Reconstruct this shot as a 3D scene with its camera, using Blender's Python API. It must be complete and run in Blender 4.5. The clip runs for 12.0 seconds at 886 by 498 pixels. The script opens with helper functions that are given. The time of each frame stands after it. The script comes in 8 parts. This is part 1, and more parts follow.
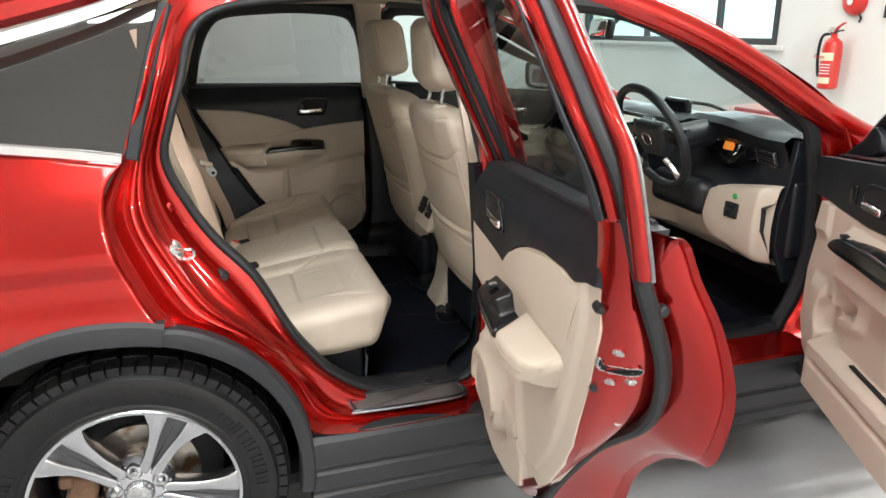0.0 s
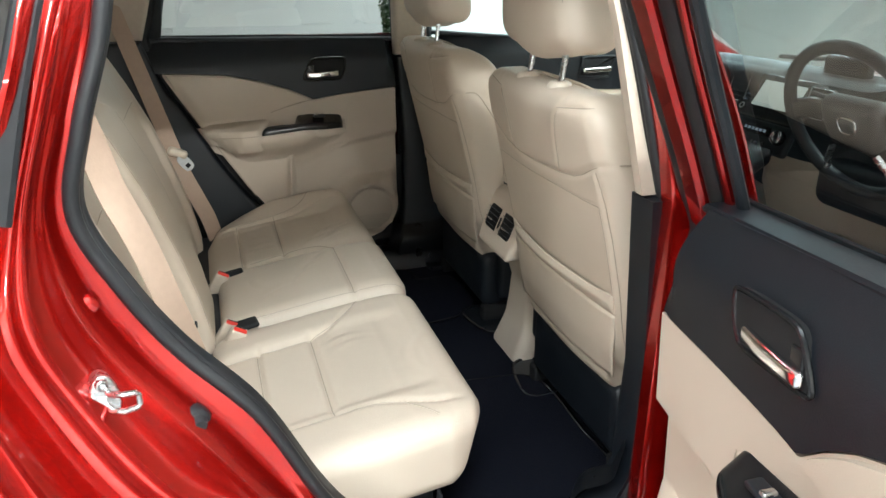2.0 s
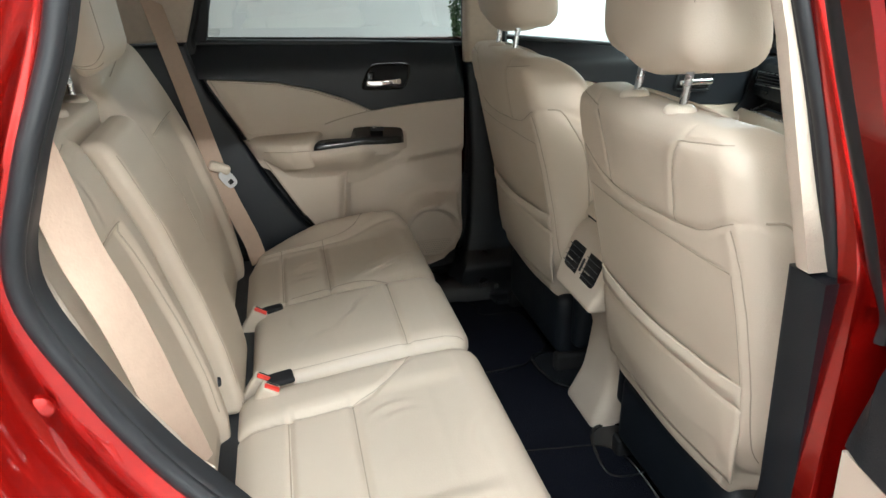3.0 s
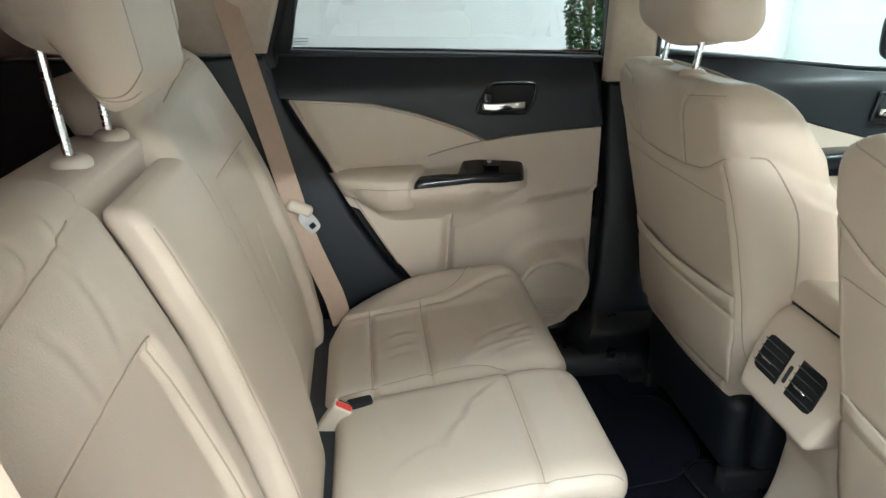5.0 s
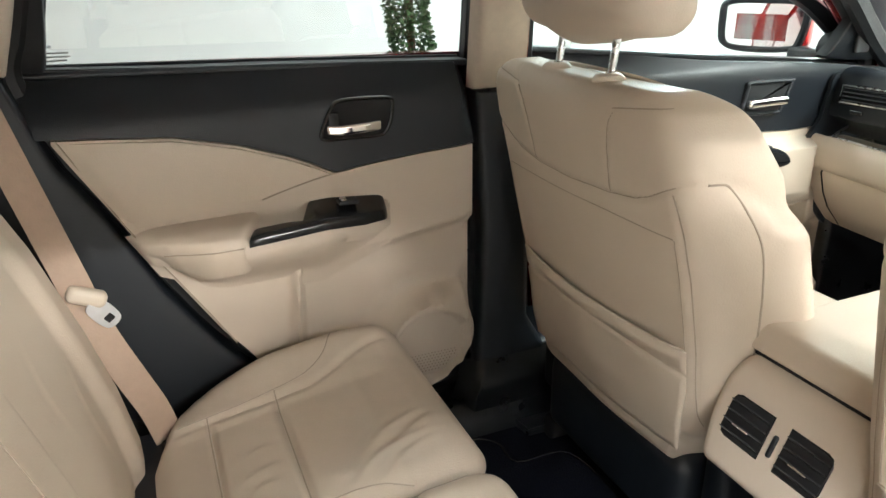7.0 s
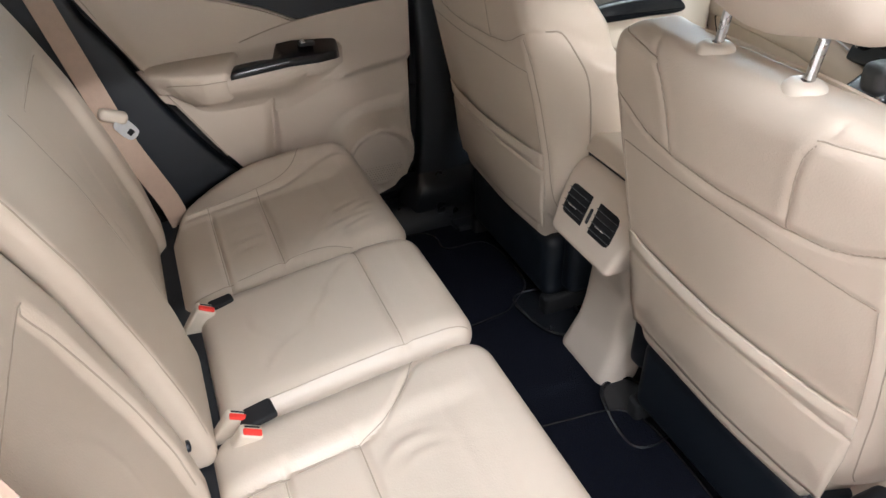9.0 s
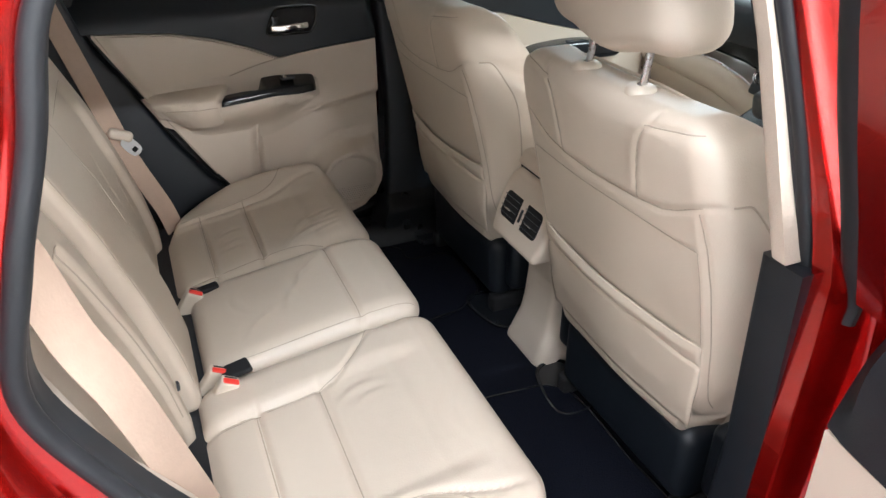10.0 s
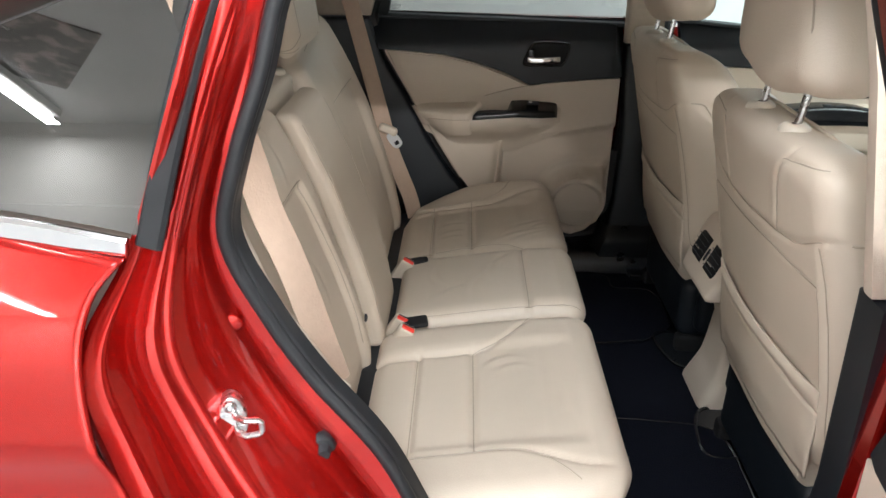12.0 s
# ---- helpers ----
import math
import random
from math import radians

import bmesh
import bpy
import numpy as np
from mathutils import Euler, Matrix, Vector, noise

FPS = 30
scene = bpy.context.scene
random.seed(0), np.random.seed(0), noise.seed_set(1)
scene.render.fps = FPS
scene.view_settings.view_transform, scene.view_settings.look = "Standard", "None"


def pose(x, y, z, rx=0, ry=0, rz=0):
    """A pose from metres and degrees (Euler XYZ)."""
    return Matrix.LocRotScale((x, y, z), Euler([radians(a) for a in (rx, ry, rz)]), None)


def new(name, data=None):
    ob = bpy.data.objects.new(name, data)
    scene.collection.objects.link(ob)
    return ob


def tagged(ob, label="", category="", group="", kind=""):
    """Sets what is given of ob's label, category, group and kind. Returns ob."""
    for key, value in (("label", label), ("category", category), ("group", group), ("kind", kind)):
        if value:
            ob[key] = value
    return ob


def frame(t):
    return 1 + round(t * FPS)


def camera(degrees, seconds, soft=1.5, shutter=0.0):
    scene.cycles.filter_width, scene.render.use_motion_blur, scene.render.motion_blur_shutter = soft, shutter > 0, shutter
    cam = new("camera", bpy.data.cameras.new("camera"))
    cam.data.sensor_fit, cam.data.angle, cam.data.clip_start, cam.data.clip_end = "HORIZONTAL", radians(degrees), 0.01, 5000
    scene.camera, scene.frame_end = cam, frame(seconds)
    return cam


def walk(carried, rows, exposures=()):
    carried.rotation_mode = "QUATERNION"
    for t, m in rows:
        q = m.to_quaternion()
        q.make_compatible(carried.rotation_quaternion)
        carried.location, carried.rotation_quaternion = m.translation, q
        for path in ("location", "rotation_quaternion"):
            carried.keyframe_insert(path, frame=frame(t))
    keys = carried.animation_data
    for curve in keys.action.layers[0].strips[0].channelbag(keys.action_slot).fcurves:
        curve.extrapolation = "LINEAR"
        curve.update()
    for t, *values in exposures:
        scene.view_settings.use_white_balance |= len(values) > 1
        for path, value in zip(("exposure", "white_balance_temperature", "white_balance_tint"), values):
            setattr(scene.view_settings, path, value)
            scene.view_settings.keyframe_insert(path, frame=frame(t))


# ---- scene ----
from mathutils.bvhtree import BVHTree

cam = camera(64.1, 12.0)
METRES, EYE, TILT, LEAN, TURN = 3.1, 1.44, -17.5, 0.5, -17.3
OX, OY = 0.25, -2.475
ROWS = [
    (0.0, 0.0, 0.0, 0.0, -0.0, 0.0, -0.0),
    (0.5, -0.0265, 0.0779, 0.0187, -0.19, -2.7, 0.07),
    (1.0, -0.0433, 0.151, 0.046, -0.36, -4.47, 0.2),
    (1.5, -0.0565, 0.2098, 0.0638, -0.61, -4.64, 0.25),
    (2.0, -0.0753, 0.2684, 0.0758, -0.77, -4.63, 0.25),
    (2.5, -0.0832, 0.3173, 0.0909, -1.08, -4.6, 0.35),
    (3.0, -0.0826, 0.3564, 0.0972, 4.25, -4.54, -1.55),
    (3.2, -0.0764, 0.3768, 0.1017, 5.87, -4.68, -1.8),
    (4.8, -0.1243, 0.4660, 0.1290, 10.03, -4.75, -3.35),
    (5.0, -0.1345, 0.4809, 0.1293, 10.13, -4.5, -3.52),
    (5.5, -0.1514, 0.5216, 0.1382, 10.78, -4.58, -3.68),
    (6.0, -0.1633, 0.5732, 0.1497, 7.57, -4.41, -2.53),
    (6.5, -0.173, 0.5984, 0.1567, -2.75, -4.28, 1.04),
    (7.0, -0.177, 0.5902, 0.1569, -5.61, -4.61, 1.94),
    (7.5, -0.1752, 0.5788, 0.156, -5.98, -14.15, 2.13),
    (7.7, -0.165, 0.5729, 0.1563, -4.93, -17.65, 2.3),
    (9.3, -0.1393, 0.4208, 0.1523, -5.45, -16.59, 1.84),
    (9.5, -0.138, 0.3996, 0.1466, -5.68, -15.08, 1.8),
    (10.0, -0.1226, 0.3674, 0.1395, -5.79, -12.73, 1.85),
    (10.5, -0.0915, 0.3626, 0.1341, -0.31, -11.92, -0.1),
    (11.0, -0.0753, 0.3477, 0.1333, 10.23, -12.12, -3.66),
    (11.5, -0.0608, 0.3357, 0.1338, 17.59, -12.69, -6.0),
    (12.0, -0.0534, 0.3083, 0.1168, 18.15, -9.41, -6.27),
]
WALK = [(t, pose(OX, OY, EYE, TILT, LEAN, TURN) @ pose(METRES * x, METRES * y, METRES * z, 90 + pitch, roll, yaw)) for t, x, y, z, yaw, pitch, roll in ROWS]
# the phone brightens its picture indoors
EXPOSURE = [(0.0, 0.15, 6400, 8), (1.0, 0.40, 6200, 6), (2.0, 0.71, 6050, 4), (3.0, 0.82, 6050, 5), (5.0, 1.22, 5800, 2), (6.5, 1.5, 6200, 8), (7.2, 1.56, 6350, 9), (7.7, 1.5, 6080, 10), (9.5, 0.92, 5950, 14), (10.2, 0.88, 5900, 10), (12.0, 0.52, 6100, 9)]
walk(cam, WALK, EXPOSURE)


# ---- world and large lights ----
world = bpy.data.worlds.new("world")
scene.world = world
world.use_nodes = True
sky = world.node_tree.nodes.new("ShaderNodeTexSky")
sky.sky_type, sky.sun_disc, sky.sun_elevation, sky.sun_rotation = "NISHITA", False, radians(35), radians(40)
world.node_tree.links.new(sky.outputs[0], world.node_tree.nodes["Background"].inputs[0])
world.node_tree.nodes["Background"].inputs[1].default_value = 0.1

# the strip lights on the workshop ceiling: place, length along x or y, watts
CEILING = 3.3
STRIPS = [(-2.86, -4.40, "y", 52), (1.75, -4.4, "x", 190), (-1.6, -1.3, "x", 24), (3.3, -0.6, "x", 115), (-1.0, 2.4, "x", 10), (1.2, 2.4, "x", 9), (3.4, 2.4, "x", 28), (1.2, 5.0, "x", 2)]


# ---- mesh tools ----
def curve_pts(pts, n, closed=False):
    """A smooth line through the points, n samples."""
    p = np.array(pts, float)
    k = len(p)
    seg = k if closed else k - 1
    out = []
    for t in np.linspace(0, seg, n, endpoint=not closed):
        i = min(int(t), seg - 1)
        f = t - i
        if closed:
            a, b, c, d = p[(i - 1) % k], p[i % k], p[(i + 1) % k], p[(i + 2) % k]
        else:
            b, c = p[i], p[i + 1]
            a = p[i - 1] if i > 0 else 2 * b - c
            d = p[i + 2] if i + 2 < k else 2 * c - b
        out.append(0.5 * (2 * b + (c - a) * f + (2 * a - 5 * b + 4 * c - d) * f**2 + (3 * b - a - 3 * c + d) * f**3))
    return np.array(out)


def grid_faces(nu, nv, wrap_u=False, wrap_v=False, base=0):
    out = []
    for i in range(nu if wrap_u else nu - 1):
        for j in range(nv if wrap_v else nv - 1):
            i2, j2 = (i + 1) % nu, (j + 1) % nv
            out.append((base + i * nv + j, base + i2 * nv + j, base + i2 * nv + j2, base + i * nv + j2))
    return out


class Shape:
    """Vertices and faces that grow into one mesh."""

    def __init__(self):
        self.v, self.f, self.m = [], [], []

    def add(self, verts, faces, slot=0):
        b = len(self.v)
        self.v.extend(tuple(float(c) for c in p) for p in verts)
        self.f.extend(tuple(b + i for i in f) for f in faces)
        self.m.extend([slot] * len(faces))
        return self

    def join(self, other, slot=None):
        b = len(self.v)
        self.v.extend(other.v)
        self.f.extend(tuple(b + i for i in f) for f in other.f)
        self.m.extend(other.m if slot is None else [slot] * len(other.f))
        return self

    def move(self, fn):
        a = np.array(self.v, float)
        r = fn(a[:, 0], a[:, 1], a[:, 2])
        self.v = [tuple(float(c) for c in p) for p in np.stack(r, 1)]
        return self

    def place(self, m):
        self.v = [tuple(m @ Vector(p)) for p in self.v]
        return self

    def mirror(self):
        self.v = [(x, -y, z) for x, y, z in self.v]
        self.f = [tuple(reversed(f)) for f in self.f]
        return self

    def side(self, m):
        return self if m > 0 else self.mirror()

    def make(self, name, mats, parent=None, label="", angle=35, bevel=0.0, weld=False):
        me = bpy.data.meshes.new(name)
        me.from_pydata(self.v, [], self.f)
        bm = bmesh.new()
        bm.from_mesh(me)
        bmesh.ops.remove_doubles(bm, verts=bm.verts, dist=1e-5)
        bmesh.ops.recalc_face_normals(bm, faces=bm.faces)
        bm.to_mesh(me)
        bm.free()
        mats = mats if isinstance(mats, (list, tuple)) else [mats]
        for mt in mats:
            me.materials.append(mt)
        if len(mats) > 1 and len(me.polygons) == len(self.m):
            me.polygons.foreach_set("material_index", self.m)
        me.polygons.foreach_set("use_smooth", [True] * len(me.polygons))
        me.set_sharp_from_angle(angle=radians(angle))
        me.update()
        ob = new(name, me)
        if bevel:
            mod = ob.modifiers.new("bevel", "BEVEL")
            mod.width, mod.segments, mod.limit_method, mod.angle_limit = bevel, 2, "ANGLE", radians(40)
            mod.harden_normals = False
        if parent is not None:
            ob.parent = parent
        if label:
            ob["label"] = label
        return ob


def axis_steps(h, r, n, arcs=3):
    inner = h - r
    arc = [inner + r * math.tan(math.pi / 4 * (k + 1) / arcs) for k in range(arcs)]
    mid = list(np.linspace(-inner, inner, n)) if inner > 1e-6 else [0.0]
    return [-a for a in reversed(arc)] + mid + arc


def soft_box(size, r, n=(4, 4, 4), at=(0, 0, 0), arcs=3):
    """A box with rounded edges, size = full lengths."""
    h = [s / 2 for s in size]
    r = min(r, *[v * 0.999 for v in h])
    ax = [axis_steps(h[i], r, n[i], arcs) for i in range(3)]
    s = Shape()
    for d in range(3):
        u, v = [i for i in range(3) if i != d]
        for sign in (-1, 1):
            vs = []
            for a in ax[u]:
                for b in ax[v]:
                    p = [0, 0, 0]
                    p[d], p[u], p[v] = sign * h[d], a, b
                    q = [max(-(h[i] - r), min(h[i] - r, p[i])) for i in range(3)]
                    w = [p[i] - q[i] for i in range(3)]
                    k = math.sqrt(sum(c * c for c in w)) or 1
                    vs.append([q[i] + w[i] / k * r + at[i] for i in range(3)])
            s.add(vs, grid_faces(len(ax[u]), len(ax[v])))
    return s


def ray_field(s, axis, start, sign):
    """Finds the face of a shape along one axis: a function of the other two coordinates."""
    tree = BVHTree.FromPolygons(s.v, s.f)
    way = Vector((0, 0, 0))
    way[axis] = sign
    rest = [i for i in range(3) if i != axis]

    def at(a, b):
        p = Vector((0, 0, 0))
        p[axis], p[rest[0]], p[rest[1]] = start, a, b
        hit = tree.ray_cast(p, way)[0]
        return None if hit is None else tuple(hit)
    return at


def box(x0, x1, y0, y1, z0, z1):
    v = [(x, y, z) for x in (x0, x1) for y in (y0, y1) for z in (z0, z1)]
    return Shape().add(v, [(0, 1, 3, 2), (4, 6, 7, 5), (0, 4, 5, 1), (2, 3, 7, 6), (0, 2, 6, 4), (1, 5, 7, 3)])


def frames_along(p, closed=False, up=None):
    k = len(p)
    t = np.roll(p, -1, 0) - np.roll(p, 1, 0)
    if not closed:
        t[0], t[-1] = p[1] - p[0], p[-1] - p[-2]
    t /= np.linalg.norm(t, axis=1)[:, None] + 1e-12
    out = []
    a = np.array(up if up is not None else (0.0, 0.0, 1.0), float)
    if up is None and abs(t[0] @ a) > 0.9:
        a = np.array((0.0, 1.0, 0.0))
    for i in range(k):
        b = a - t[i] * (a @ t[i])
        if np.linalg.norm(b) < 1e-6:
            b = np.cross(t[i], (1.0, 0.0, 0.0))
        b /= np.linalg.norm(b)
        out.append((t[i], b, np.cross(t[i], b)))
        if up is None:
            a = b
    return out


def sweep(path, section, closed=False, up=None, caps=True):
    """A section (pairs along the line's own up and side) carried along a path."""
    p = np.array(path, float)
    fr = frames_along(p, closed, up)
    v = []
    for q, (t, b, c) in zip(p, fr):
        for sb, sc in section:
            v.append(q + b * sb + c * sc)
    n = len(section)
    f = grid_faces(len(p), n, closed, True)
    if caps and not closed:
        f += [tuple(range(n)), tuple((len(p) - 1) * n + i for i in range(n))]
    return Shape().add(v, f)


def ring(r, n=8, ry=None):
    return [(r * math.cos(2 * math.pi * k / n), (ry or r) * math.sin(2 * math.pi * k / n)) for k in range(n)]


def rect(a, b, r=0.0):
    """A rectangle section a along up, b along side, corners cut by r."""
    a, b = a / 2, b / 2
    if not r:
        return [(-a, -b), (a, -b), (a, b), (-a, b)]
    return [(-a + r, -b), (a - r, -b), (a, -b + r), (a, b - r), (a - r, b), (-a + r, b), (-a, b - r), (-a, -b + r)]


def tube(path, r, closed=False, n=8, up=None):
    return sweep(path, ring(r, n), closed, up)


def lathe(profile, n=48, axis="y", at=(0, 0, 0)):
    """Profile of (radius, along the axis)."""
    v = []
    for k in range(n):
        a = 2 * math.pi * k / n
        for r, h in profile:
            c, s = r * math.cos(a), r * math.sin(a)
            p = {"x": (h, c, s), "y": (c, h, s), "z": (c, s, h)}[axis]
            v.append([p[i] + at[i] for i in range(3)])
    return Shape().add(v, grid_faces(n, len(profile), True, False))


def slab(outline, y0, y1, rim=0.006, steps=3, to=None):
    """A plate in the xz plane between y0 (its back) and y1 (its face, with a rounded rim). to: maps x, y, z arrays."""
    o = np.array(outline, float)
    area = 0.5 * np.sum(o[:, 0] * np.roll(o[:, 1], -1) - np.roll(o[:, 0], -1) * o[:, 1])
    t = np.roll(o, -1, 0) - np.roll(o, 1, 0)
    t /= np.linalg.norm(t, axis=1)[:, None] + 1e-12
    nrm = np.stack([-t[:, 1], t[:, 0]], 1) * (1 if area > 0 else -1)
    sgn = 1 if y1 > y0 else -1
    rows = [(0.0, y0)] + [(rim * (1 - math.cos(math.pi / 2 * k / steps)), y1 - sgn * rim * (1 - math.sin(math.pi / 2 * k / steps))) for k in range(steps + 1)]
    v = []
    for ins, y in rows:
        for p, q in zip(o, nrm):
            r = p + q * ins
            v.append((r[0], y, r[1]))
    k = len(o)
    f = [(i * k + j, i * k + (j + 1) % k, (i + 1) * k + (j + 1) % k, (i + 1) * k + j) for i in range(len(rows) - 1) for j in range(k)]
    f += [tuple(reversed(range(k))), tuple((len(rows) - 1) * k + j for j in range(k))]
    s = Shape().add(v, f)
    return s.move(to) if to else s


def outline(pts, n=48):
    return curve_pts(pts, n, True)


def patch(xs, bottom, top, yfun, nv=14, back=0.02):
    """A panel over the xz plane between two lines, its face at yfun, with its rim turned back towards +y."""
    xs = np.array(xs, float)
    zb, zt = np.interp(xs, *zip(*bottom)), np.interp(xs, *zip(*top))
    vv = np.linspace(0, 1, nv)
    X = np.repeat(xs[:, None], nv, 1)
    Z = zb[:, None] + (zt - zb)[:, None] * vv[None]
    Y = yfun(X, Z)
    nu = len(xs)
    # a rim ring all round: rolled over and turned back
    s = Shape()
    idx = [(i, 0) for i in range(nu)] + [(nu - 1, j) for j in range(1, nv)] + [(i, nv - 1) for i in range(nu - 2, -1, -1)] + [(0, j) for j in range(nv - 2, 0, -1)]
    P = np.stack([X, Y, Z], 2).reshape(-1, 3)
    rim = [P[i * nv + j] + np.array((0, back, 0)) for i, j in idx]
    k = len(idx)
    faces = grid_faces(nu, nv)
    b = len(P)
    faces += [(idx[q][0] * nv + idx[q][1], idx[(q + 1) % k][0] * nv + idx[(q + 1) % k][1], b + (q + 1) % k, b + q) for q in range(k)]
    return s.add(list(P) + rim, faces)


def bump(x, a, b):
    """A smooth step from 0 at a to 1 at b."""
    t = np.clip((x - a) / (b - a), 0, 1)
    return t * t * (3 - 2 * t)


def empty(name, at=(0, 0, 0)):
    ob = new(name)
    ob.location = at
    ob.empty_display_size = 0.1
    return ob


# ---- materials ----
def material(name, color, rough=0.5, metal=0.0, coat=0.0, grain=None, relief=None, wear=None, spec=0.5, sheen=0.0, coat_rough=0.03):
    """grain: (scale, amount of change in brightness); relief: list of (scale, height in m, detail); wear: (scale, other colour, share)."""
    mt = bpy.data.materials.new(name)
    mt.use_nodes = True
    nt = mt.node_tree
    bs = nt.nodes["Principled BSDF"]
    bs.inputs["Base Color"].default_value = (*color, 1)
    bs.inputs["Roughness"].default_value = rough
    bs.inputs["Metallic"].default_value = metal
    bs.inputs["Coat Weight"].default_value = coat
    bs.inputs["Coat Roughness"].default_value = coat_rough
    bs.inputs["Specular IOR Level"].default_value = spec
    bs.inputs["Sheen Weight"].default_value = sheen
    co = nt.nodes.new("ShaderNodeTexCoord")
    src = None
    if grain:
        nz = nt.nodes.new("ShaderNodeTexNoise")
        nz.inputs["Scale"].default_value, nz.inputs["Detail"].default_value = grain[0], 6
        nt.links.new(co.outputs["Object"], nz.inputs["Vector"])
        mp = nt.nodes.new("ShaderNodeMapRange")
        mp.inputs[1].default_value, mp.inputs[2].default_value = 0.3, 0.7
        mp.inputs[3].default_value, mp.inputs[4].default_value = 1 - grain[1], 1 + grain[1]
        nt.links.new(nz.outputs["Fac"], mp.inputs[0])
        mx = nt.nodes.new("ShaderNodeVectorMath")
        mx.operation = "SCALE"
        mx.inputs[0].default_value = color
        nt.links.new(mp.outputs[0], mx.inputs["Scale"])
        src = mx.outputs[0]
        r2 = nt.nodes.new("ShaderNodeMapRange")
        r2.inputs[1].default_value, r2.inputs[2].default_value = 0.3, 0.7
        r2.inputs[3].default_value, r2.inputs[4].default_value = rough * 0.88, min(1, rough * 1.12)
        nt.links.new(nz.outputs["Fac"], r2.inputs[0])
        nt.links.new(r2.outputs[0], bs.inputs["Roughness"])
    if wear:
        nz = nt.nodes.new("ShaderNodeTexNoise")
        nz.inputs["Scale"].default_value, nz.inputs["Detail"].default_value = wear[0], 8
        nt.links.new(co.outputs["Object"], nz.inputs["Vector"])
        mp = nt.nodes.new("ShaderNodeMapRange")
        mp.inputs[1].default_value, mp.inputs[2].default_value = 0.62 - wear[2] * 0.3, 0.74 - wear[2] * 0.3
        nt.links.new(nz.outputs["Fac"], mp.inputs[0])
        mix = nt.nodes.new("ShaderNodeMix")
        mix.data_type = "RGBA"
        nt.links.new(mp.outputs[0], mix.inputs["Factor"])
        if src:
            nt.links.new(src, mix.inputs["A"])
        else:
            mix.inputs["A"].default_value = (*color, 1)
        mix.inputs["B"].default_value = (*wear[1], 1)
        src = mix.outputs["Result"]
    if src:
        nt.links.new(src, bs.inputs["Base Color"])
    last = None
    for scale, height, detail in relief or ():
        nz = nt.nodes.new("ShaderNodeTexNoise")
        nz.inputs["Scale"].default_value, nz.inputs["Detail"].default_value = scale, detail
        nt.links.new(co.outputs["Object"], nz.inputs["Vector"])
        bp = nt.nodes.new("ShaderNodeBump")
        bp.inputs["Distance"].default_value = height
        bp.inputs["Strength"].default_value = 1.0
        nt.links.new(nz.outputs["Fac"], bp.inputs["Height"])
        if last:
            nt.links.new(last, bp.inputs["Normal"])
        last = bp.outputs["Normal"]
    if last:
        nt.links.new(last, bs.inputs["Normal"])
    return mt


def pane_material(name, tint, rough=0.0, gloss=1.0, least=0.07):
    """Thin glass: light passes with a tint, and it mirrors at a glance."""
    mt = bpy.data.materials.new(name)
    mt.use_nodes = True
    nt = mt.node_tree
    nt.nodes.remove(nt.nodes["Principled BSDF"])
    tr, gl, mix, lw, pw, ad = (nt.nodes.new(k) for k in ("ShaderNodeBsdfTransparent", "ShaderNodeBsdfGlossy", "ShaderNodeMixShader", "ShaderNodeLayerWeight", "ShaderNodeMath", "ShaderNodeMath"))
    tr.inputs[0].default_value = (*tint, 1)
    gl.inputs["Roughness"].default_value = rough
    gl.inputs[0].default_value = (gloss, gloss, gloss, 1)
    lw.inputs[0].default_value = 0.5
    pw.operation, pw.inputs[1].default_value = "POWER", 5.0
    ad.operation, ad.inputs[1].default_value, ad.inputs[2].default_value = "MULTIPLY_ADD", 0.92, least
    nt.links.new(lw.outputs["Facing"], pw.inputs[0])
    nt.links.new(pw.outputs[0], ad.inputs[0])
    nt.links.new(ad.outputs[0], mix.inputs[0])
    nt.links.new(tr.outputs[0], mix.inputs[1])
    nt.links.new(gl.outputs[0], mix.inputs[2])
    nt.links.new(mix.outputs[0], nt.nodes["Material Output"].inputs[0])
    return mt


def glow(name, color, strength):
    mt = bpy.data.materials.new(name)
    mt.use_nodes = True
    bs = mt.node_tree.nodes["Principled BSDF"]
    bs.inputs["Base Color"].default_value = (*color, 1)
    bs.inputs["Emission Color"].default_value = (*color, 1)
    bs.inputs["Emission Strength"].default_value = strength
    return mt


RED = material("red_paint", (0.41, 0.0065, 0.004), 0.24, 0.8, 0.8, grain=(900, 0.10))
LEATHER = material("cream_leather", (0.585, 0.498, 0.402), 0.46, grain=(5, 0.03), relief=[(420, 0.0004, 3), (14, 0.002, 2)])
VINYL = material("cream_moulded_trim", (0.58, 0.493, 0.402), 0.55, grain=(7, 0.03), relief=[(700, 0.0003, 2)])
PILE = material("cream_woven_webbing", (0.42, 0.308, 0.234), 0.7, grain=(90, 0.04), relief=[(260, 0.0003, 2)])
LINING = material("cream_lining", (0.52, 0.44, 0.355), 0.85, grain=(60, 0.05), relief=[(500, 0.0006, 3)])
STRAP = material("grey_strap", (0.09, 0.10, 0.12), 0.7, grain=(120, 0.1), relief=[(300, 0.0003, 2)])
SEAM = material("seam_thread", (0.40, 0.335, 0.26), 0.75)
ETCH = material("etched_glass_mark", (0.30, 0.30, 0.30), 0.6)
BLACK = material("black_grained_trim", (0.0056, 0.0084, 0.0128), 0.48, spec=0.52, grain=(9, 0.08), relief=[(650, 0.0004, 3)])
GLOSSY = material("black_gloss_trim", (0.010, 0.011, 0.013), 0.22, grain=(20, 0.1))
DARKVOID = material("dark_recess", (0.006, 0.006, 0.007), 0.8)
